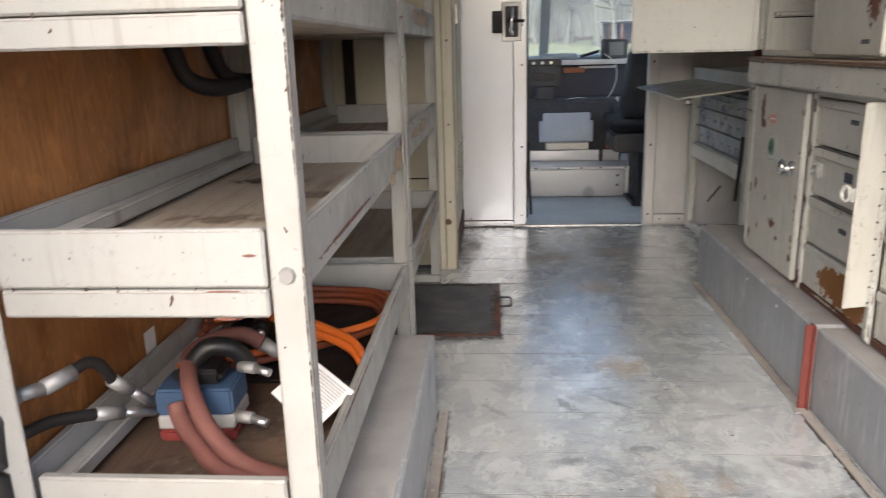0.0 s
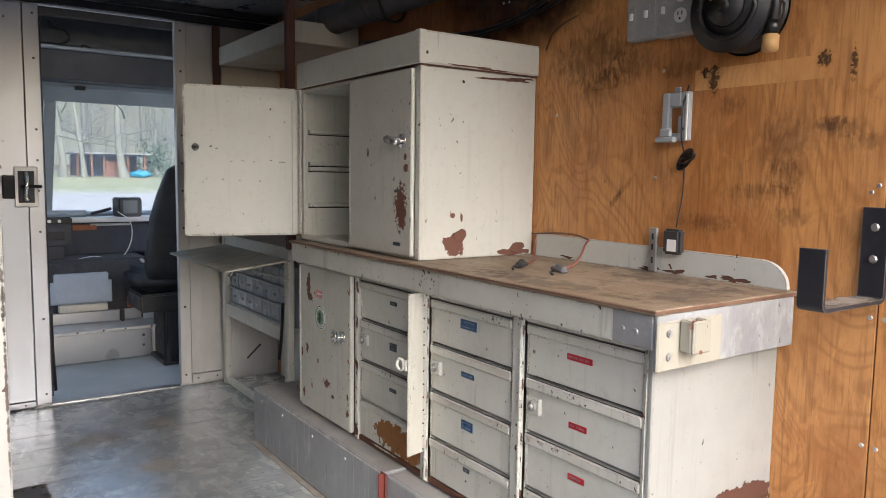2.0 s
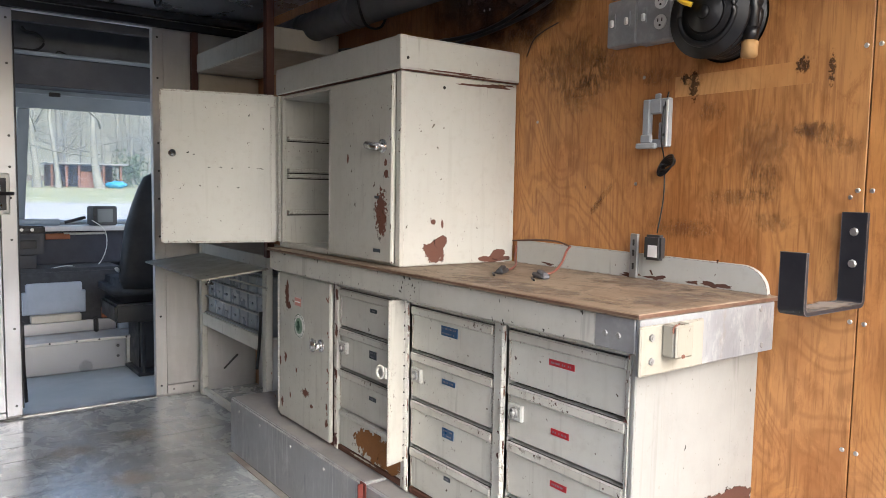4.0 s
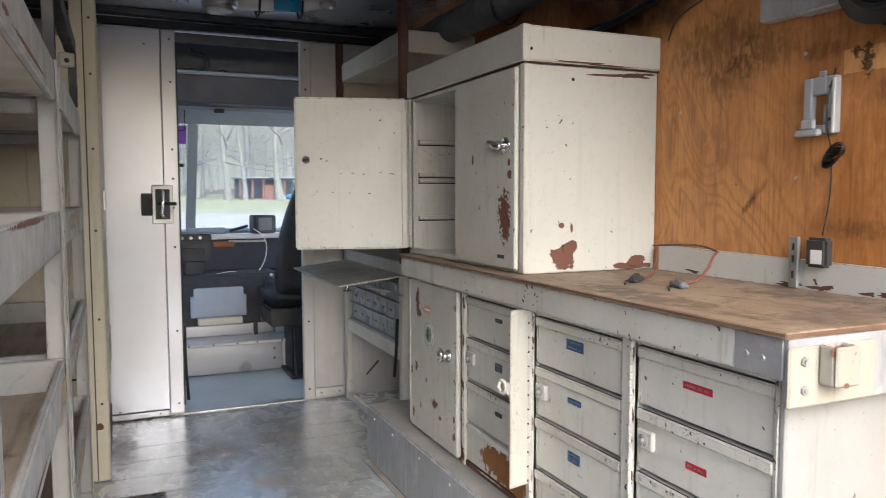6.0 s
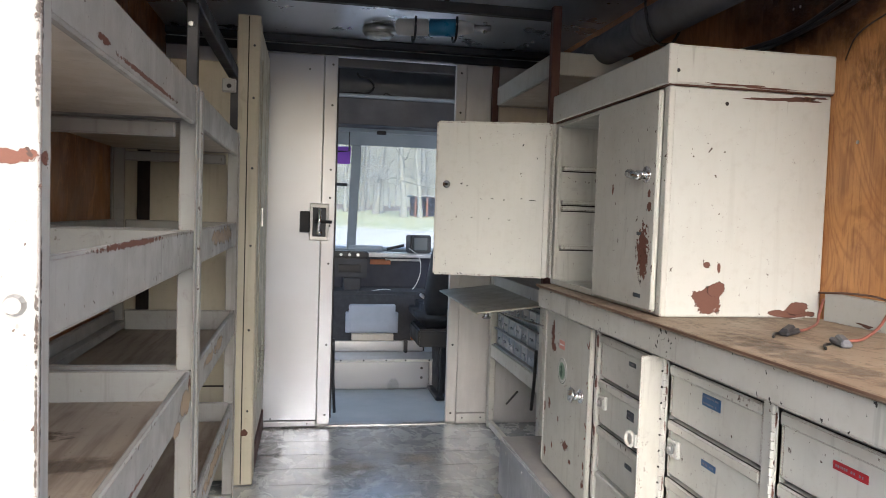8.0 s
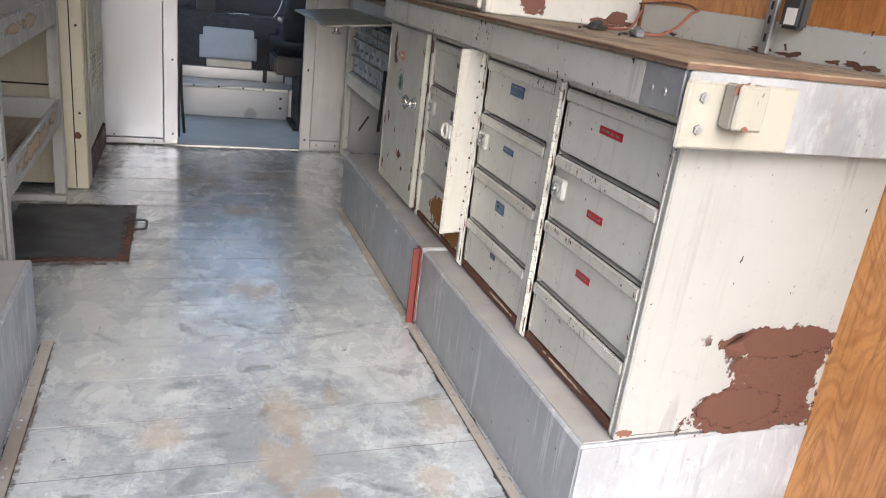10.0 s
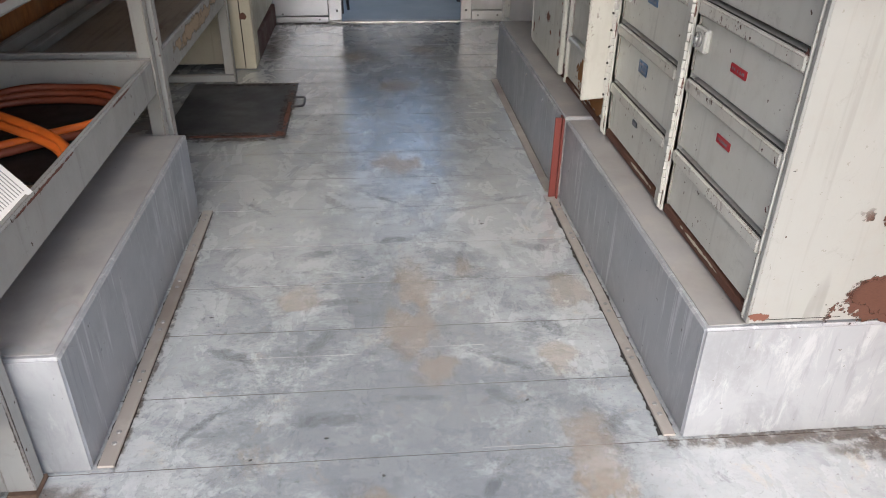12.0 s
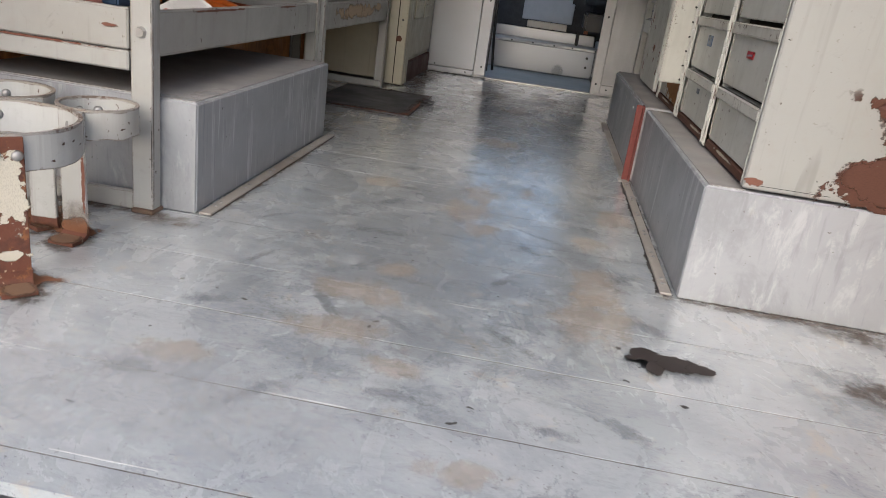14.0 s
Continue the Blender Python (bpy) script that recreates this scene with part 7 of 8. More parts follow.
    part("valve", rod((-0.338, 1.60, zd + 0.052), (-0.330, 1.553, zd + 0.050), 0.019, 14, bevel=0.004), BLACKPLASTIC, oc, "black hose end", True)
    part("valve", rod((-0.330, 1.553, zd + 0.050), (-0.327, 1.538, zd + 0.049), 0.013, 12), CHROME, oc, "chrome ring", True)
    # Added sheet that stands in for the dark glossy deck here.
    tr = thing("rubber_tray", (-0.27, 1.70, zd), "dark sheet over the deck under the orange hose", "mat")
    part("sheet", box(-0.44, -0.09, 1.42, 1.95, zd + 0.001, zd + 0.006, 0.002), BLACKHOSE, tr)
    lf = thing("leaflet", (-0.12, 1.30, zd), "white instruction leaflet with a red heading propped in the shelf corner", "leaflet")
    lm = pose(-0.148, 1.262, zd + 0.060, 10, -30, 40) @ Matrix.Diagonal((0.98, 0.76, 1, 1))
    part("sheet", box(-0.046, 0.046, -0.088, 0.088, -0.0008, 0.0008, m=lm), PAPER, lf)
    part("heading", box(-0.042, -0.026, -0.01, 0.045, 0.0010, 0.0014, m=lm), REDTAPE, lf, "red heading bar")
    for i in range(12):
        part("text_line", box(-0.018 + 0.005 * i, -0.0166 + 0.005 * i, -0.07, 0.055 + 0.02 * ((i * 7) % 2), 0.0010, 0.0013, m=lm), INK, lf)
    # Bracket-like pale piece, drawn as one thin white sheet.
    nt = thing("paper_note", (XL, 1.436, 0.386), "small pale bracket-like piece on the dark plywood, drawn flat", "note")
    part("sheet", box(XL + 0.0005, XL + 0.0015, 1.415, 1.458, 0.350, 0.418), PAPER, nt)
    hf = thing("hose_fittings", (-0.43, 1.15, zd), "black hydraulic hoses with bright steel fittings on the bottom shelf", "hose")
    part("fitting", rod((-0.478, 1.015, 0.490), (-0.462, 1.045, 0.486), 0.010, 12), DULLZINC, hf, "", True)
    part("fitting", rod((-0.462, 1.045, 0.486), (-0.440, 1.085, 0.492), 0.012, 12), DULLZINC, hf, "", True)
    part("hose", tube([(-0.442, 1.08, 0.492), (-0.432, 1.105, 0.497), (-0.424, 1.125, 0.485), (-0.421, 1.15, 0.447)], 0.009, 10, 6), BLACKHOSE, hf, "", True)
    part("fitting", rod((-0.422, 1.145, 0.452), (-0.412, 1.175, 0.420), 0.011, 12), DULLZINC, hf, "", True)
    part("fitting", rod((-0.412, 1.175, 0.420), (-0.396, 1.205, 0.386), 0.008, 10), ZINC, hf, "", True)
    part("hose", tube([(-0.478, 1.005, 0.436), (-0.465, 1.06, 0.428), (-0.436, 1.12, 0.408)], 0.009, 10, 6), BLACKHOSE, hf, "", True)
    part("fitting", rod((-0.438, 1.115, 0.410), (-0.418, 1.155, 0.392), 0.011, 12), DULLZINC, hf, "", True)
    part("fitting", rod((-0.418, 1.155, 0.392), (-0.394, 1.205, 0.368), 0.008, 10), ZINC, hf, "", True)
    part("hose", tube([(-0.486, 0.998, 0.478), (-0.494, 0.985, 0.45), (-0.497, 0.98, 0.39), (-0.495, 0.978, 0.30)], 0.011, 10, 6), BLACKHOSE, hf, "", True)
    part("fitting", rod((-0.478, 1.015, 0.490), (-0.490, 0.992, 0.480), 0.011, 12), DULLZINC, hf, "", True)


wall_things()
things_on_shelf()


# ---- floor hatch and ring holders ----
def hatch():
    h = thing("floor_hatch", (0, 2.7, 0), "dark steel hatch plate with a ring pull let into the floor", "hatch")
    part("plate", box(-0.22, 0.170, 2.422, 2.985, 0.0012, 0.0065, 0.001), HATCHSTEEL, h)
    for i in range(6):
        part("rivet", bolt((0.157, 2.45 + 0.10 * i, 0.0065), Z, 0.006, 0.002), RUST, h)
        part("rivet", bolt((0.135 - 0.06 * i, 2.436, 0.0065), Z, 0.006, 0.002), RUST, h)
    for n2, (x, y, ru, rv) in enumerate(((-0.02, 2.44, 0.24, 0.035), (0.155, 2.70, 0.03, 0.30), (0.0, 2.97, 0.2, 0.03))):
        film("rust_bloom", (x, y, 0.0067 + 0.0001 * n2), X, Y, ru, rv, DIRT, h)
    for n2, (x, y, ru, rv) in enumerate(((0.05, 2.428, 0.16, 0.014), (0.160, 2.62, 0.012, 0.22), (-0.08, 2.432, 0.10, 0.012), (0.15, 2.45, 0.03, 0.03))):
        film("rust_bloom", (x, y, 0.0072 + 0.0001 * n2), X, Y, ru, rv, CHIPFILM, h, "rusty edge")
    part("ring_pull", tube([(0.165, 2.70, 0.012), (0.205, 2.705, 0.012), (0.21, 2.75, 0.012), (0.205, 2.795, 0.012), (0.165, 2.80, 0.012)], 0.0045, 7, 3), STEELDARK, h, "", True)


def ring_holder(cx, cy, r, legs, label, rusty):
    k = thing("ring_holder", (cx, cy, 0), label, "holder", "steel ring holders")
    z0, z1, n = 0.178 - 0.1 * (r - 0.066), 0.226, 72
    b = bmesh.new()
    rows = []
    for rr in (r, r - 0.005):
        for z in (z0, z1):
            rows.append([b.verts.new((cx + rr * math.cos(2 * math.pi * i / n), cy + rr * math.sin(2 * math.pi * i / n), z + 0.0015 * math.sin(7 * i + cx * 50))) for i in range(n)])
    for a, c in ((0, 1), (1, 3), (3, 2), (2, 0)):
        for i in range(n):
            b.faces.new((rows[a][i], rows[a][(i + 1) % n], rows[c][(i + 1) % n], rows[c][i]))
    ring = part("ring", b, HOOPPAINT, k, "chipped white steel hoop")
    for deg in (122, 152):
        d = Vector((math.cos(math.radians(deg)), math.sin(math.radians(deg)), 0))
        part("rivet", rod(Vector((cx, cy, 0.203)) + d * (r - 0.005), Vector((cx, cy, 0.203)) + d * (r - 0.010), 0.0085, 12, 0.005), DULLZINC, ring, "", True)
    d = Vector((math.cos(0.5), math.sin(0.5), 0))
    film("rust_scar", Vector((cx, cy, 0.208)) + d * (r - 0.0056), Vector((-d.y, d.x, 0)), Z, 0.022, 0.022, CHIPFILM, ring, "bare rusty patch")
    for i, ang in enumerate(legs):
        a = math.radians(ang)
        d, side = Vector((math.cos(a), math.sin(a), 0)), Vector((-math.sin(a), math.cos(a), 0))
        o = Vector((cx, cy, 0)) + d * (r + 0.0045)
        m = Matrix((d, side, Z)).transposed().to_4x4()
        m.translation = o
        bad = rusty and i == 0
        leg = part("leg", box(-0.0035, 0.0035, -0.023, 0.023, 0.024, 0.226, 0.001, m=m), LEGRUST if bad else HOOPPAINT, k, "rusty strap leg with flaking paint" if bad else "")
        part("foot", bent_bar([(0.0038, 0.027), (0.0038, 0.0085), (0.042, 0.0085)], 0.007, 0.009, -0.0234, 0.0234, m), LEGRUST, leg, "rusty bent foot")
        for zz, yy in ((0.203, 0.0),) if not bad else ((0.203, -0.014), (0.200, 0.014)):
            part("rivet", rod(o + d * 0.0035 + side * yy + Z * zz, o + d * 0.008 + side * yy + Z * zz, 0.0085, 12, 0.006), DULLZINC, leg, "", True)
        foot = o + d * 0.026 + Z * 0.0095
        film("foot_rust", foot, d, side, 0.040, 0.036, FOOTRUST, leg, "dusty rusted foot")
        film("floor_rust", o + d * 0.030 + Z * 0.0021, d, side, 0.055, 0.055, DIRT, leg)
        if bad:
            for n2, (zz, yy, ru, rv) in enumerate(((0.152, 0.0, 0.040, 0.088), (0.052, 0.004, 0.036, 0.011))):
                film("paint_left", o + d * (0.0042 + 0.0001 * n2) + side * yy + Z * zz, side, Z, ru, rv, CREAMFILM, leg, "flaking cream paint")
        else:
            film("rust_bloom", o + d * 0.0042 + Z * 0.026, side, Z, 0.036, 0.030, RUSTFILM, leg, "orange rust above the foot")
            film("rust_bloom", o + d * 0.0043 + Z * 0.045, side, Z, 0.036, 0.035, GRIME, leg)
            film("rust_bloom", o + d * 0.0044 + side * 0.020 + Z * 0.10, side, Z, 0.005, 0.09, CHIPFILM, leg)
    c = bmesh.new()
    rng = random.Random(int(cx * 1000))
    for i in range(20):
        a = rng.uniform(0, 6.28)
        d = Vector((math.cos(a), math.sin(a), 0))
        patch(Vector((cx, cy, rng.choice((0.184, 0.196, 0.206)))) + d * (r + 0.0002), Vector((-d.y, d.x, 0)), Z, rng.uniform(0.002, 0.007), rng.uniform(0.001, 0.002), 900 + i, n=11, jag=0.6, lift=0.0012, bm=c)
    part("paint_wear", c, OLDCHIP, ring)
    e = bmesh.new()
    lo, hi = ([[e.verts.new((cx + rr * math.cos(2 * math.pi * i / n), cy + rr * math.sin(2 * math.pi * i / n), z)) for i in range(n)] for rr in (r + 0.0006, r - 0.0056)] for z in (z1 - 0.001, z1 + 0.0024))
    for a, c2 in ((lo[0], hi[0]), (hi[0], hi[1]), (hi[1], lo[1])):
        for i in range(n):
            e.faces.new((a[i], a[(i + 1) % n], c2[(i + 1) % n], c2[i]))
    part("rim", e, RIMPAINT, ring, "rim chipped to rusty steel")


hatch()
ring_holder(-0.170, 0.692, 0.128, (-44, 95, 190), "large white steel hoop on a badly rusted floor leg", True)
ring_holder(-0.110, 0.880, 0.066, (-93, 160), "white steel hoop holder beside the shelving post", False)
ring_holder(-0.292, 0.880, 0.085, (-25, 140), "white steel hoop holder further along the shelving", False)


# ---- driver's cab ----
def cab():
    y0, y1 = YB + 0.025, 5.9
    sheet_structure("cab_floor", box(XL - 0.06, XR + 0.06, y0 - 0.02, 5.0, -0.06, -0.004), CABFLOOR, "worn blue-grey cab floor", "floor")
    roof = box(XL - 0.06, XR + 0.06, y0, 5.06, ZC + 0.06, ZC + 0.09)
    sheet_structure("cab_ceiling", roof, DUCT, "grey cab roof lining", "ceiling")
    # Cab sides are out of view; their openings are added for light.
    for n, (a, b) in (("cab_wall_left", (XL - 0.06, XL - 0.02)), ("cab_wall_right", (XR + 0.02, XR + 0.06))):
        w = box(a, b, y0, 5.5, -0.06, 0.62)
        box(a, b, y0, 5.5, 1.62, ZC + 0.09, 0, w)
        box(a, b, y0, y0 + 0.12, 0.62, 1.62, 0, w)
        box(a, b, 5.0, 5.08, 0.62, 1.62, 0, w)
        sheet_structure(n, w, ALUDULL, "unseen cab side with an opening added for light", "wall")
    fr = box(XL - 0.06, XR + 0.06, 5.46, 5.5, -0.4, 0.80)
    sheet_structure("cab_front", fr, NAVY, "front of the cab below the windscreen", "wall")

    # windscreen: leaning frame, middle bar, two panes
    win = thing("window_1", (0.46, 5.3, 0.84), "split windscreen in a grey frame looking out on bare trees", "windscreen", kind="structure")
    slope = pose(0, 5.44, 0.82, math.degrees(math.atan2(0.40, 0.78)), 0, 0)
    part("window_frame", box(XL - 0.05, XR + 0.05, -0.02, 0.02, -0.02, 0.03, 0.004, m=slope), GREYTRIM, win, "grey lower bar")
    part("window_frame", box(XL - 0.05, XR + 0.05, -0.02, 0.02, 0.80, 0.99, 0.004, m=slope), GREYTRIM, win, "grey header")
    part("window_frame", box(0.452, 0.512, -0.022, 0.022, 0.03, 0.80, 0.006, m=slope), GREYTRIM, win, "grey middle bar")
    for a, b in ((XL - 0.05, XL + 0.02), (XR - 0.02, XR + 0.05)):
        part("window_frame", box(a, b, -0.02, 0.02, 0.03, 0.80, 0.004, m=slope), GREYTRIM, win)
    for a, b in ((XL + 0.02, 0.452), (0.512, XR - 0.02)):
        g = part("pane", box(a, b, -0.003, 0.003, 0.03, 0.80, m=slope), GLASS, win, "clear glass pane")
        g.visible_shadow = False
    part("header_plate", box(XL - 0.05, XR + 0.05, 4.975, 5.0, 1.60, 1.655, 0.004), GREYTRIM, win)
    part("sticker", box(0.345, 0.445, -0.006, -0.004, 0.66, 0.78, m=slope), PURPLE, win, "purple sticker")
    part("wiper_motor", box(0.60, 0.66, 4.955, 4.976, 1.588, 1.612, 0.004), BLACKPLASTIC, win)
    part("mirror_stay", tube([(0.345, 5.02, 1.63), (0.43, 5.01, 1.625), (0.43, 5.01, 1.48), (0.36, 5.02, 1.475)], 0.006, 6, 1), BLACKPLASTIC, win, "black bent stay")
    part("mirror_stay", rod((0.34, 5.15, 1.27), (0.43, 5.15, 1.27), 0.012, 8), BLACKPLASTIC, win)

    # overhead shelf
    ov = thing("overhead_shelf", (0.5, 4.75, 1.62), "dark overhead shelf across the cab above the windscreen", "shelf")
    part("fascia", box(XL, XR, 4.78, 4.80, 1.625, 1.785, 0.003), STEELDARK, ov, "dark fascia")
    part("lip", box(XL, XR, 4.755, 4.785, 1.786, 1.806, 0.003), GREYTRIM, ov, "grey metal lip")
    part("base", box(XL, XR, 4.80, 5.05, 1.625, 1.637), STEELDARK, ov)
    part("back_panel", box(XL, XR, 5.04, 5.06, 1.64, ZC + 0.058), DUCT, ov, "grey back panel")
    part("roof_bow", box(XL, XR, 4.70, 4.74, ZC + 0.0, ZC + 0.055, 0.003), STEELDARK, ov)
    part("wire", tube([(0.42, 4.86, 1.815), (0.52, 4.85, 1.825), (0.565, 4.85, 1.87), (0.53, 4.85, 1.915), (0.48, 4.86, 1.925), (0.46, 4.87, 1.95)], 0.008, 7, 6), BLACKPLASTIC, ov, "black loose wire", True)
    part("wire", tube([(0.36, 4.86, 1.815), (0.46, 4.85, 1.822), (0.56, 4.86, 1.815), (0.66, 4.86, 1.812)], 0.010, 7, 5), BLACKPLASTIC, ov, "", True)
    part("wire", tube([(0.62, 4.86, 1.815), (0.64, 4.86, 1.835), (0.67, 4.86, 1.825), (0.70, 4.86, 1.812)], 0.004, 6, 5), BLACKPLASTIC, ov, "", True)

    # steps, engine cover
    st = thing("cab_step", (0.4, 4.76, 0), "scuffed aluminium step up to the engine cover with a dented riser", "step")
    part("riser", box(XL, 0.952, 4.765, 4.78, 0.0, 0.172, 0.003), ALU, st, "scuffed riser")
    part("riser", box(0.955, 1.04, 4.768, 4.782, 0.0, 0.172, 0.003), ALUDULL, st)
    part("tread", box(XL, 1.04, 4.75, 5.02, 0.173, 0.190, 0.003), ALUDULL, st, "dusty tread")
    part("riser", box(XL, 0.945, 4.99, 5.005, 0.191, 0.262, 0.003), ALU, st)
    part("riser", box(0.955, 1.10, 4.97, 5.0, 0.191, 0.235, 0.003), BLUEBOX, st)
    dent = film("dent", (0.73, 4.7645, 0.02), X, Z, 0.05, 0.055, SCUFF, st, "dark dent")
    for x in (0.40, 0.54, 0.68, 0.80, 0.95):
        part("screw", bolt((x, 4.75, 0.182), -Y, 0.006, 0.003), STEELDARK, st)
    for z in (0.07, 0.13):
        part("bolt", bolt((0.905, 4.765, z), -Y, 0.009, 0.005), STEELDARK, st)
    part("pedal", box(0.815, 0.838, 4.95, 4.985, 0.19, 0.275, 0.005), BLACKIRON, st, "black lever")
    ec = thing("engine_cover", (0.4, 5.1, 0.19), "dark grey carpeted engine cover in the cab", "engine cover")
    part("cover", box(XL, 1.0, 5.01, 5.45, 0.191, 0.58, 0.02), CARPET, ec)
    sc = thing("access_panel", (0.6, 5.0, 0.3), "pale blue lidded panel standing against the carpeted engine cover", "panel")
    part("panel", box(0.455, 0.755, 4.972, 5.008, 0.325, 0.50, 0.006, m=None), BLUEBOX, sc)
    part("flange", box(0.435, 0.775, 4.98, 5.009, 0.315, 0.45, 0.004), BLUEBOX, sc)
    part("ledge", box(0.475, 0.745, 4.955, 5.006, 0.268, 0.312, 0.004), UNDERSIDE, sc, "dull lower ledge")
    part("lamp", box(0.862, 0.890, 4.97, 5.005, 0.27, 0.335, 0.003), AMBER, sc)

    # dashboard
    da = thing("dashboard", (0.4, 5.3, 0.8), "navy dashboard with a pale ledge under the windscreen", "dashboard")
    part("panel", box(XL, XR, 5.28, 5.45, 0.581, 0.790, 0.008), NAVY, da)
    part("ledge", box(XL, XR, 5.22, 5.45, 0.791, 0.822, 0.006), ALUDULL, da, "pale worn ledge")
    part("lamp", box(0.606, 0.747, 5.272, 5.281, 0.738, 0.775, 0.003), AMBER, da, "amber reflector strip")
    part("strip", box(0.71, 0.95, 5.272, 5.281, 0.765, 0.780, 0.002), ALUDULL, da)
    part("roll", rod((0.46, 5.30, 0.845), (0.69, 5.30, 0.845), 0.022, 12), GREYTRIM, da, "grey roll", True)
    part("wire", tube([(0.86, 5.2, 0.86), (0.93, 5.19, 0.80), (0.945, 5.20, 0.70), (0.91, 5.2, 0.60), (0.84, 5.16, 0.56), (0.70, 5.12, 0.585), (0.58, 5.05, 0.575)], 0.0032, 6, 8), PALEPLASTIC, da, "pale wire", True)
    tv = thing("monitor", (0.92, 5.25, 0.823), "small black monitor with grey screen on the dashboard", "monitor")
    m = pose(0.935, 5.26, 0.823, 0, 0, 12)
    part("case", box(-0.075, 0.075, -0.05, 0.06, 0.001, 0.125, 0.008, m=m), BLACKPLASTIC, tv)
    part("screen", box(-0.055, 0.045, -0.054, -0.0505, 0.022, 0.108, 0.004, m=m), SCREEN, tv, "grey screen")
    part("arm", rod((0.72, 5.30, 0.842), (0.84, 5.29, 0.875), 0.010, 8), BLACKPLASTIC, tv)
    pr = thing("radio_unit", (0.45, 5.15, 0.6), "black two-way radio unit on the engine cover", "radio")
    part("case", box(0.335, 0.57, 5.06, 5.20, 0.665, 0.79, 0.006), STEELDARK, pr)
    part("case", box(0.345, 0.58, 5.08, 5.21, 0.791, 0.835, 0.008), BLACKPLASTIC, pr)
    part("vent", box(0.385, 0.53, 5.055, 5.061, 0.70, 0.75, 0.002), BLACKPLASTIC, pr)
    for i in range(3):
        part("knob", rod((0.40 + 0.055 * i, 5.08, 0.812), (0.40 + 0.055 * i, 5.072, 0.812), 0.010, 10), ZINC, pr)
    part("stand", box(0.42, 0.53, 5.07, 5.19, 0.581, 0.664, 0.004), STEELDARK, pr)

    # seat
    se = thing("driver_seat", (1.07, 4.6, 0), "black vinyl high-backed driver's seat seen from behind", "seat")
    b = bmesh.new()
    rows = []
    for z, hw, y, th in ((0.50, 0.20, 4.56, 0.07), (0.56, 0.215, 4.55, 0.085), (0.70, 0.205, 4.53, 0.085), (0.85, 0.185, 4.515, 0.08), (0.98, 0.15, 4.50, 0.07), (1.07, 0.118, 4.49, 0.06), (1.13, 0.09, 4.487, 0.05), (1.155, 0.05, 4.487, 0.03)):
        ring = []
        for i in range(20):
            a = 2 * math.pi * i / 20
            ca, sa = math.cos(a), math.sin(a)
            ring.append(b.verts.new((1.085 + hw * math.copysign(abs(ca) ** 0.5, ca), y + th * math.copysign(abs(sa) ** 0.6, sa), z)))
        rows.append(ring)
    for p, q in zip(rows, rows[1:]):
        for i in range(20):
            b.faces.new((p[i], p[(i + 1) % 20], q[(i + 1) % 20], q[i]))
    b.faces.new(rows[0][::-1])
    b.faces.new(rows[-1])
    part("backrest", b, SEATBLACK, se, "", True)
    part("cushion", box(0.84, 1.31, 4.50, 5.0, 0.42, 0.54, 0.04), SEATBLACK, se, "", True)
    part("seat_box", box(0.835, 1.28, 4.50, 4.86, 0.31, 0.415, 0.012), BLACKPLASTIC, se, "black seat box")
    part("pedestal", box(0.972, 1.20, 4.55, 4.80, 0.02, 0.309, 0.01), BLACKIRON, se)
    part("base_plate", box(0.945, 1.24, 4.46, 4.86, 0.0, 0.02, 0.003), BLACKIRON, se)
    part("lever", rod((0.87, 4.56, 0.60), (0.845, 4.50, 0.62), 0.010, 8), PALEPLASTIC, se, "pale lever", True)
    part("strap", box(0.966, 0.985, 4.46, 4.49, 0.02, 0.309, 0.003), BLACKIRON, se)
    rb = thing("hanging_strap", (0.325, 3.99, 0.1), "black rubber strap hanging in the doorway", "strap")
    part("strap", tube([(0.325, 4.03, 0.44), (0.328, 4.05, 0.25), (0.342, 4.10, 0.04)], 0.008, 6, 5), BLACKPLASTIC, rb, "", True)


cab()


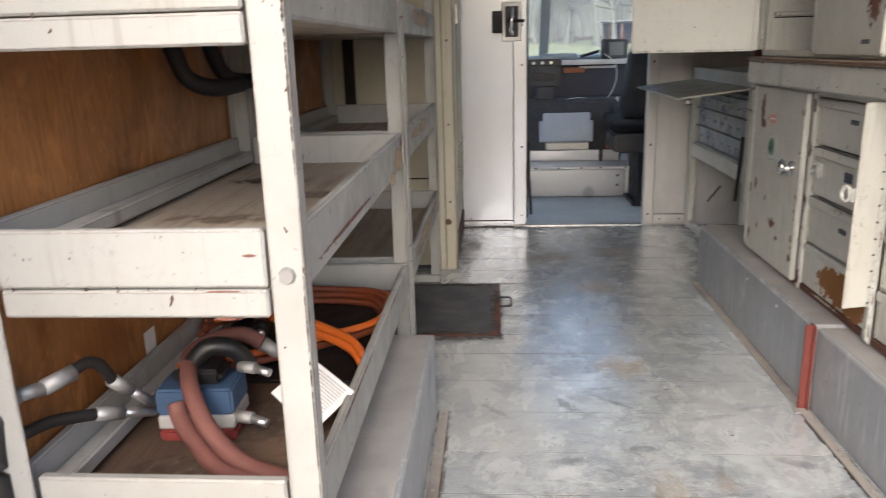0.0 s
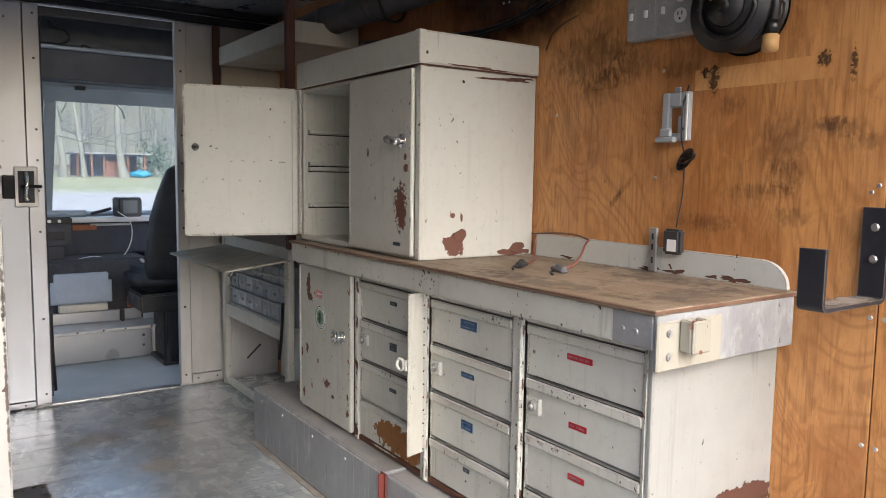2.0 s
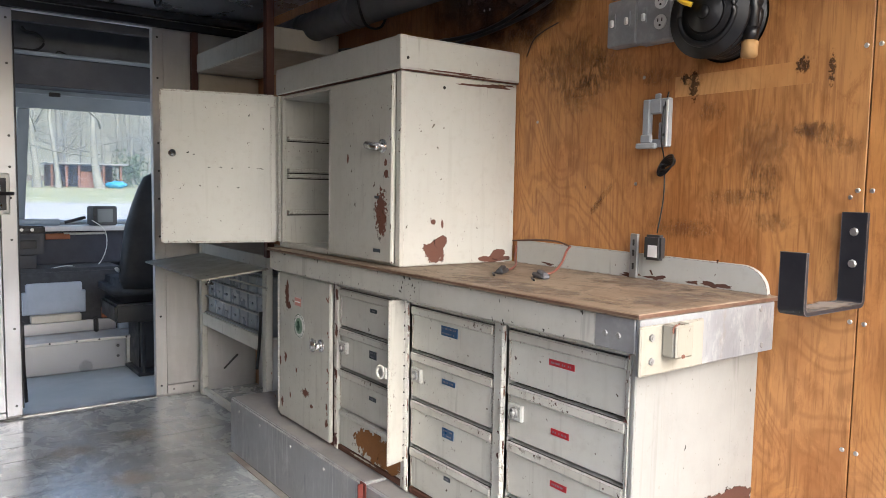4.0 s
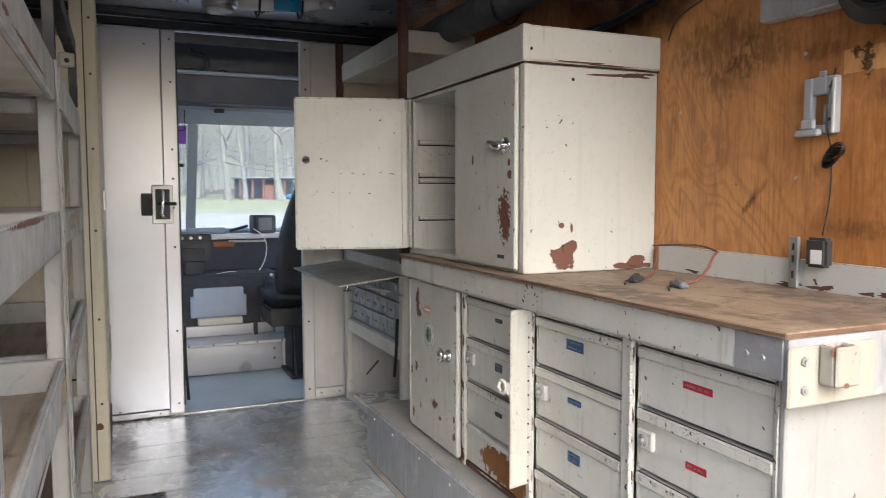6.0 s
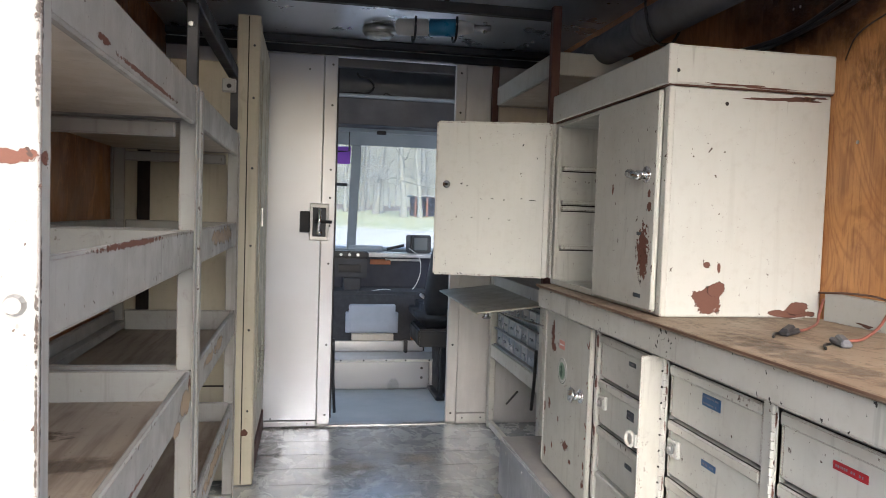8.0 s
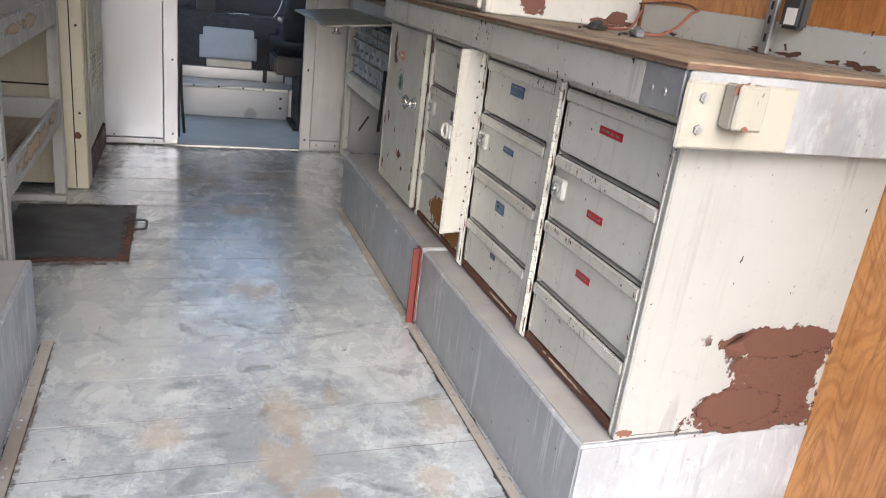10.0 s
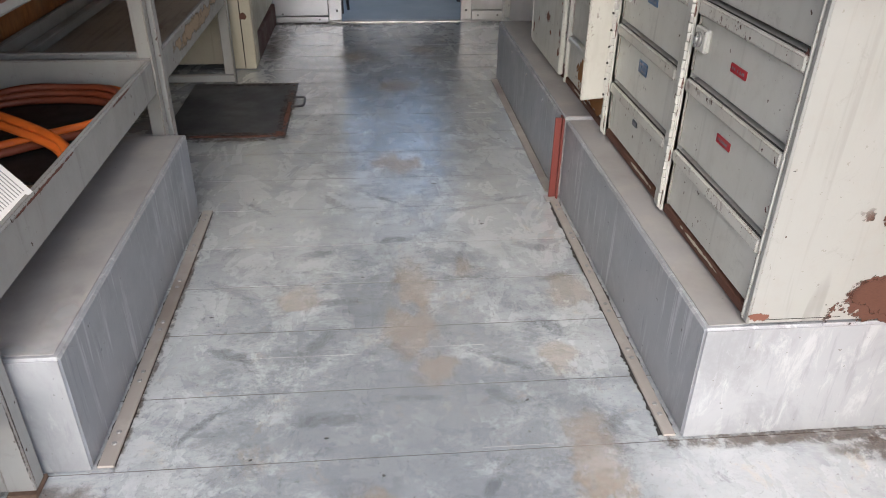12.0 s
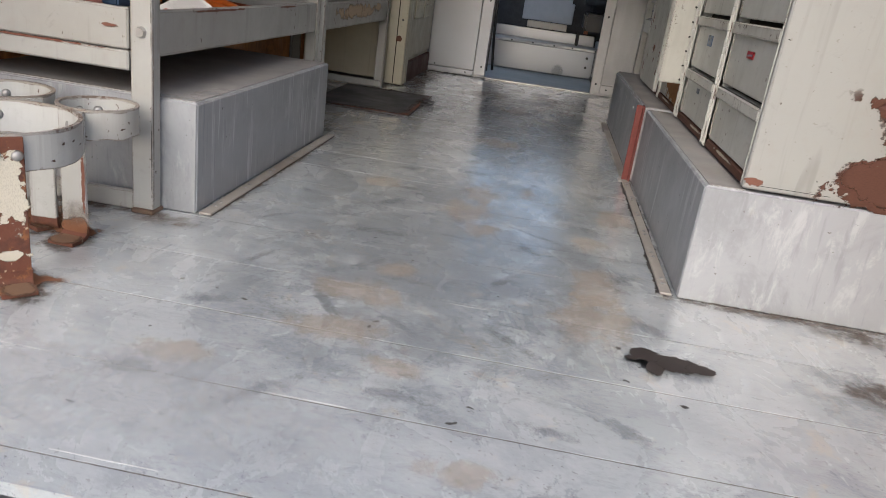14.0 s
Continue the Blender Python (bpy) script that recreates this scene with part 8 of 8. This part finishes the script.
# ---- outside ----
def outside():
    rng = random.Random(21)
    # one sheet to the horizon, rising gently ahead of the van
    prof = [(-900, -0.85), (-40, -0.85), (-6, -0.85), (6, -0.85), (12, -0.45), (20, 0.05), (32, 0.30), (45, 0.65), (60, 1.15), (110, 2.0), (900, 4.0)]
    xs = [-900, -120, -50, -25, -12, -6, 0, 6, 12, 25, 50, 120, 900]
    me = bpy.data.meshes.new("ground")
    vs = [(x, y, z) for y, z in prof for x in xs]
    n = len(xs)
    me.from_pydata(vs, [], [(j * n + i, j * n + i + 1, (j + 1) * n + i + 1, (j + 1) * n + i) for j in range(len(prof) - 1) for i in range(n - 1)])
    m = Mat("ground_gravel_grass", (0.31, 0.305, 0.295), 0.9)
    sep = m.n.new("ShaderNodeSeparateXYZ")
    geo = m.n.new("ShaderNodeNewGeometry")
    m.l.new(geo.outputs["Position"], sep.inputs[0])
    wob = m.n.new("ShaderNodeMath")
    wob.operation, wob.inputs[1].default_value = "MULTIPLY_ADD", 14.0
    m.l.new(m.noise(0.08, detail=3), wob.inputs[0])
    m.l.new(sep.outputs["Y"], wob.inputs[2])
    m.over(m.ramp(wob.outputs[0], 38.0, 44.0), (0.22, 0.235, 0.11))
    m.over(m.times(m.ramp(wob.outputs[0], 40.0, 46.0), m.ramp(m.noise(0.5), 0.4, 0.7, 0, 0.7)), (0.29, 0.265, 0.16))
    m.over(m.ramp(m.noise(1.5, detail=8), 0.5, 0.75, 0, 0.5), (0.42, 0.41, 0.395))
    m.over(m.ramp(wob.outputs[0], 66.0, 74.0), (0.12, 0.09, 0.055))
    # Unseen ground behind the van, darkened to cut bounce light into it.
    m.over(m.ramp(sep.outputs["Y"], 1.0, 4.0, 1.0, 0.0), (0.075, 0.075, 0.078))
    m.bump(m.noise(12.0), 0.4, 0.02)
    me.materials.append(m.done())
    tagged(new("ground", me), "pale gravel, then grass before bare woods, darkened unseen behind the van", "ground", kind="structure")

    bark = Mat("grey_bark", (0.165, 0.17, 0.148), 0.9)
    bark.over(bark.ramp(bark.noise(3.0, (1, 1, 0.2)), 0.4, 0.7, 0, 0.7), (0.12, 0.12, 0.105))
    bark.over(bark.ramp(bark.noise(0.6), 0.45, 0.7, 0, 0.6), (0.23, 0.24, 0.21))
    bark = bark.bump(bark.noise(8.0, (1, 1, 0.2)), 0.6, 0.03).done()
    leaf = plain("evergreen", (0.035, 0.065, 0.02), 0.7, scale=3.0)

    def limb(bm, a, d, length, r, depth, rg):
        p, pts = Vector(a), [Vector(a)]
        d = Vector(d).normalized()
        for _ in range(4):
            d = (d + Vector((rg.uniform(-.22, .22), rg.uniform(-.22, .22), rg.uniform(-.05, .22)))).normalized()
            p = p + d * length / 4
            pts.append(p.copy())
        nn = 7 if depth == 0 else 4 if depth < 2 else 3
        rings = []
        for i, q in enumerate(pts):
            rr = r * (1 - 0.8 * i / 4)
            s = d.cross(Vector((0.3, 1, 0.2))).normalized()
            u = s.cross(d)
            rings.append([bm.verts.new(q + (s * math.cos(6.283 * k / nn) + u * math.sin(6.283 * k / nn)) * rr) for k in range(nn)])
        for x, y in zip(rings, rings[1:]):
            for k in range(nn):
                bm.faces.new((x[k], x[(k + 1) % nn], y[(k + 1) % nn], y[k]))
        if depth < 3:
            for i in (1, 2, 3, 4):
                for _ in range(2 if depth else 3):
                    a2 = rg.uniform(0, 6.283)
                    dd = Vector((math.cos(a2), math.sin(a2), rg.uniform(0.1, 0.9)))
                    limb(bm, pts[i], dd, length * rg.uniform(0.32, 0.5) / (1 if depth else 1.3), r * (1 - 0.8 * i / 4) * 0.5, depth + 1, rg)

    def tree(seed):
        rg = random.Random(seed)
        t = thing("tree", (0, 0, 0), "tall bare grey-trunked winter tree at the edge of the woods", "tree", "bare trees")
        b = bmesh.new()
        h, r = rg.uniform(9, 13), rg.uniform(0.10, 0.20)
        nn, rings, p = 9, [], Vector((0, 0, -0.3))
        for i in range(9):
            rr = r * (1 - 0.85 * i / 8) * (1.5 if i == 0 else 1)
            rings.append([b.verts.new(p + Vector((math.cos(6.283 * k / nn), math.sin(6.283 * k / nn), 0)) * rr) for k in range(nn)])
            p = p + Vector((rg.uniform(-.13, .13), rg.uniform(-.13, .13), h / 8))
        for x, y in zip(rings, rings[1:]):
            for k in range(nn):
                b.faces.new((x[k], x[(k + 1) % nn], y[(k + 1) % nn], y[k]))
        part("trunk", b, bark, t, "", True)
        c = bmesh.new()
        for i in range(18):
            z = h * rg.uniform(0.18, 0.97)
            a2 = rg.uniform(0, 6.283)
            limb(c, (0, 0, z), (math.cos(a2), math.sin(a2), rg.uniform(0.15, 0.7)), rg.uniform(2.5, 5.5) * (1.2 - z / h), 0.035 * (1.25 - z / h), 1, rg)
        part("crown", c, bark, t, "bare branches")
        return t

    def ground_z(y):
        for (a, za), (b2, zb) in zip(prof, prof[1:]):
            if a <= y <= b2:
                return za + (zb - za) * (y - a) / (b2 - a)
        return 0

    kinds = [tree(31 + i) for i in range(5)]
    spots = []
    for i in range(150):
        y = 56 + 50 * rng.random() ** 1.3
        spots.append((rng.uniform(-0.55, 0.75) * y, y))
    for x, y in ((14.5, 55), (18.0, 53), (26.5, 58), (3.0, 56), (-3.0, 58)):
        spots.append((x, y))
    for i, (x, y) in enumerate(spots):
        mm = pose(x, y, ground_z(y) - 0.1, rng.uniform(-2, 2), rng.uniform(-2, 2), rng.uniform(0, 360))
        if i < 5:
            kinds[i].matrix_basis = mm
        else:
            copy_thing(kinds[i % 5], mm)
    for i, (x, y, f) in enumerate(((7.6, 49.2, 1.5), (9.9, 49.0, 2.2), (8.75, 54.5, 1.5), (6.5, 49.5, 1.4), (4.9, 53.0, 1.3))):
        copy_thing(kinds[i], pose(x, y, ground_z(y) - 0.1, 0, 0, 70 * i) @ Matrix.Diagonal((f, f, 1.0, 1)))
    # woods beyond
    bd = Mat("far_woods", (0.12, 0.13, 0.105), 1.0)
    bd.over(bd.ramp(bd.noise(0.55, (1, 1, 0.05), detail=5), 0.45, 0.62, 0, 0.7), (0.17, 0.18, 0.155))
    bd.over(bd.ramp(bd.noise(0.12, (1, 1, 0.5), detail=6), 0.45, 0.7, 0, 0.7), (0.075, 0.085, 0.05))
    bd.over(bd.ramp(bd.noise(3.0, (1, 1, 0.06), detail=4), 0.52, 0.65, 0, 0.6), (0.24, 0.24, 0.22))
    me = bpy.data.meshes.new("backdrop")
    pts = [(-150 + 12 * i, 118 - 0.0012 * (-150 + 12 * i) ** 2 * 0.4) for i in range(26)]
    v = [(x, y, 0) for x, y in pts] + [(x, y, 20 + 2 * math.sin(i * 1.7) + 2 * math.sin(i * 0.6)) for i, (x, y) in enumerate(pts)]
    k = len(pts)
    me.from_pydata(v, [], [(i, i + 1, k + i + 1, k + i) for i in range(k - 1)])
    haze = bd.done()
    # The woods glow faintly to brighten the view through the windscreen.
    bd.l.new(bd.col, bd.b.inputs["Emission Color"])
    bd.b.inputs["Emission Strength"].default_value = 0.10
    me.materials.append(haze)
    tagged(new("backdrop", me), "hazy grey-brown woods in the distance, faintly glowing", "backdrop", kind="structure")

    # shed with a blue tarpaulin
    sh = thing("shed", (8.9, 51, ground_z(51)), "low open brown timber shed under a flat metal roof", "shed")
    g = ground_z(51)
    wood = plain("brown_timber", (0.16, 0.075, 0.045), 0.8, scale=2.0)
    for x in (7.3, 8.1, 8.8, 10.2, 11.2):
        part("post", box(x, x + 0.12, 50.0, 50.12, g - 0.1, g + 1.38), wood, sh)
    part("wall", box(7.3, 11.3, 52.4, 52.5, g - 0.1, g + 1.38), plain("dark_timber", (0.06, 0.045, 0.035), 0.9, scale=2.0), sh)
    part("roof", box(7.1, 11.6, 49.7, 52.8, g + 1.39, g + 1.47), plain("grey_roof_metal", (0.22, 0.23, 0.23), 0.6, scale=2.0), sh)
    part("bay_wall", box(8.95, 10.15, 50.02, 50.1, g - 0.1, g + 0.95), wood, sh)
    tb = bmesh.new()
    bmesh.ops.create_icosphere(tb, subdivisions=3, radius=1.0)
    for q in tb.verts:
        q.co = Vector((q.co.x * 0.62, q.co.y * 0.5, q.co.z * 0.24)) * (1 + 0.35 * noise.noise(q.co * 2))
    bmesh.ops.translate(tb, verts=tb.verts, vec=(10.95, 49.8, g + 0.17))
    single("tarpaulin", tb, plain("blue_tarp", (0.03, 0.24, 0.42), 0.5, scale=2.0), (10.95, 49.8, g), "bright blue tarpaulin bundled beside the shed", "tarpaulin", smooth=True)
    bs = thing("bush", (12.2, 51.5, g), "small green evergreen bush beside the shed", "bush")
    bb = bmesh.new()
    for i in range(420):
        c = Vector((rng.gauss(0, 0.5), rng.gauss(0, 0.5), abs(rng.gauss(1.1, 0.6)))) + Vector((12.2, 51.5, g))
        s = rng.uniform(0.08, 0.22)
        d1, d2 = Vector((rng.uniform(-1, 1), rng.uniform(-1, 1), rng.uniform(-1, 1))).normalized() * s, Vector((rng.uniform(-1, 1), rng.uniform(-1, 1), rng.uniform(-1, 1))).normalized() * s
        bb.faces.new([bb.verts.new(c + q) for q in (d1, d2, -d1)])
    part("leaves", bb, leaf, bs)


outside()


# ---- pieces of the floor ----
planks()
floor_marks()
floor_films()
wall_films()
for ob_name, at, ru, rv in (("wheel_box", (-0.03, 1.14, 0.2242), 0.03, 0.10), ("wheel_box", (-0.06, 1.05, 0.2244), 0.10, 0.03)):
    film("scrape", at, X, Y, ru, rv, PALESCUFF, bpy.data.objects[ob_name], "pale scrape")
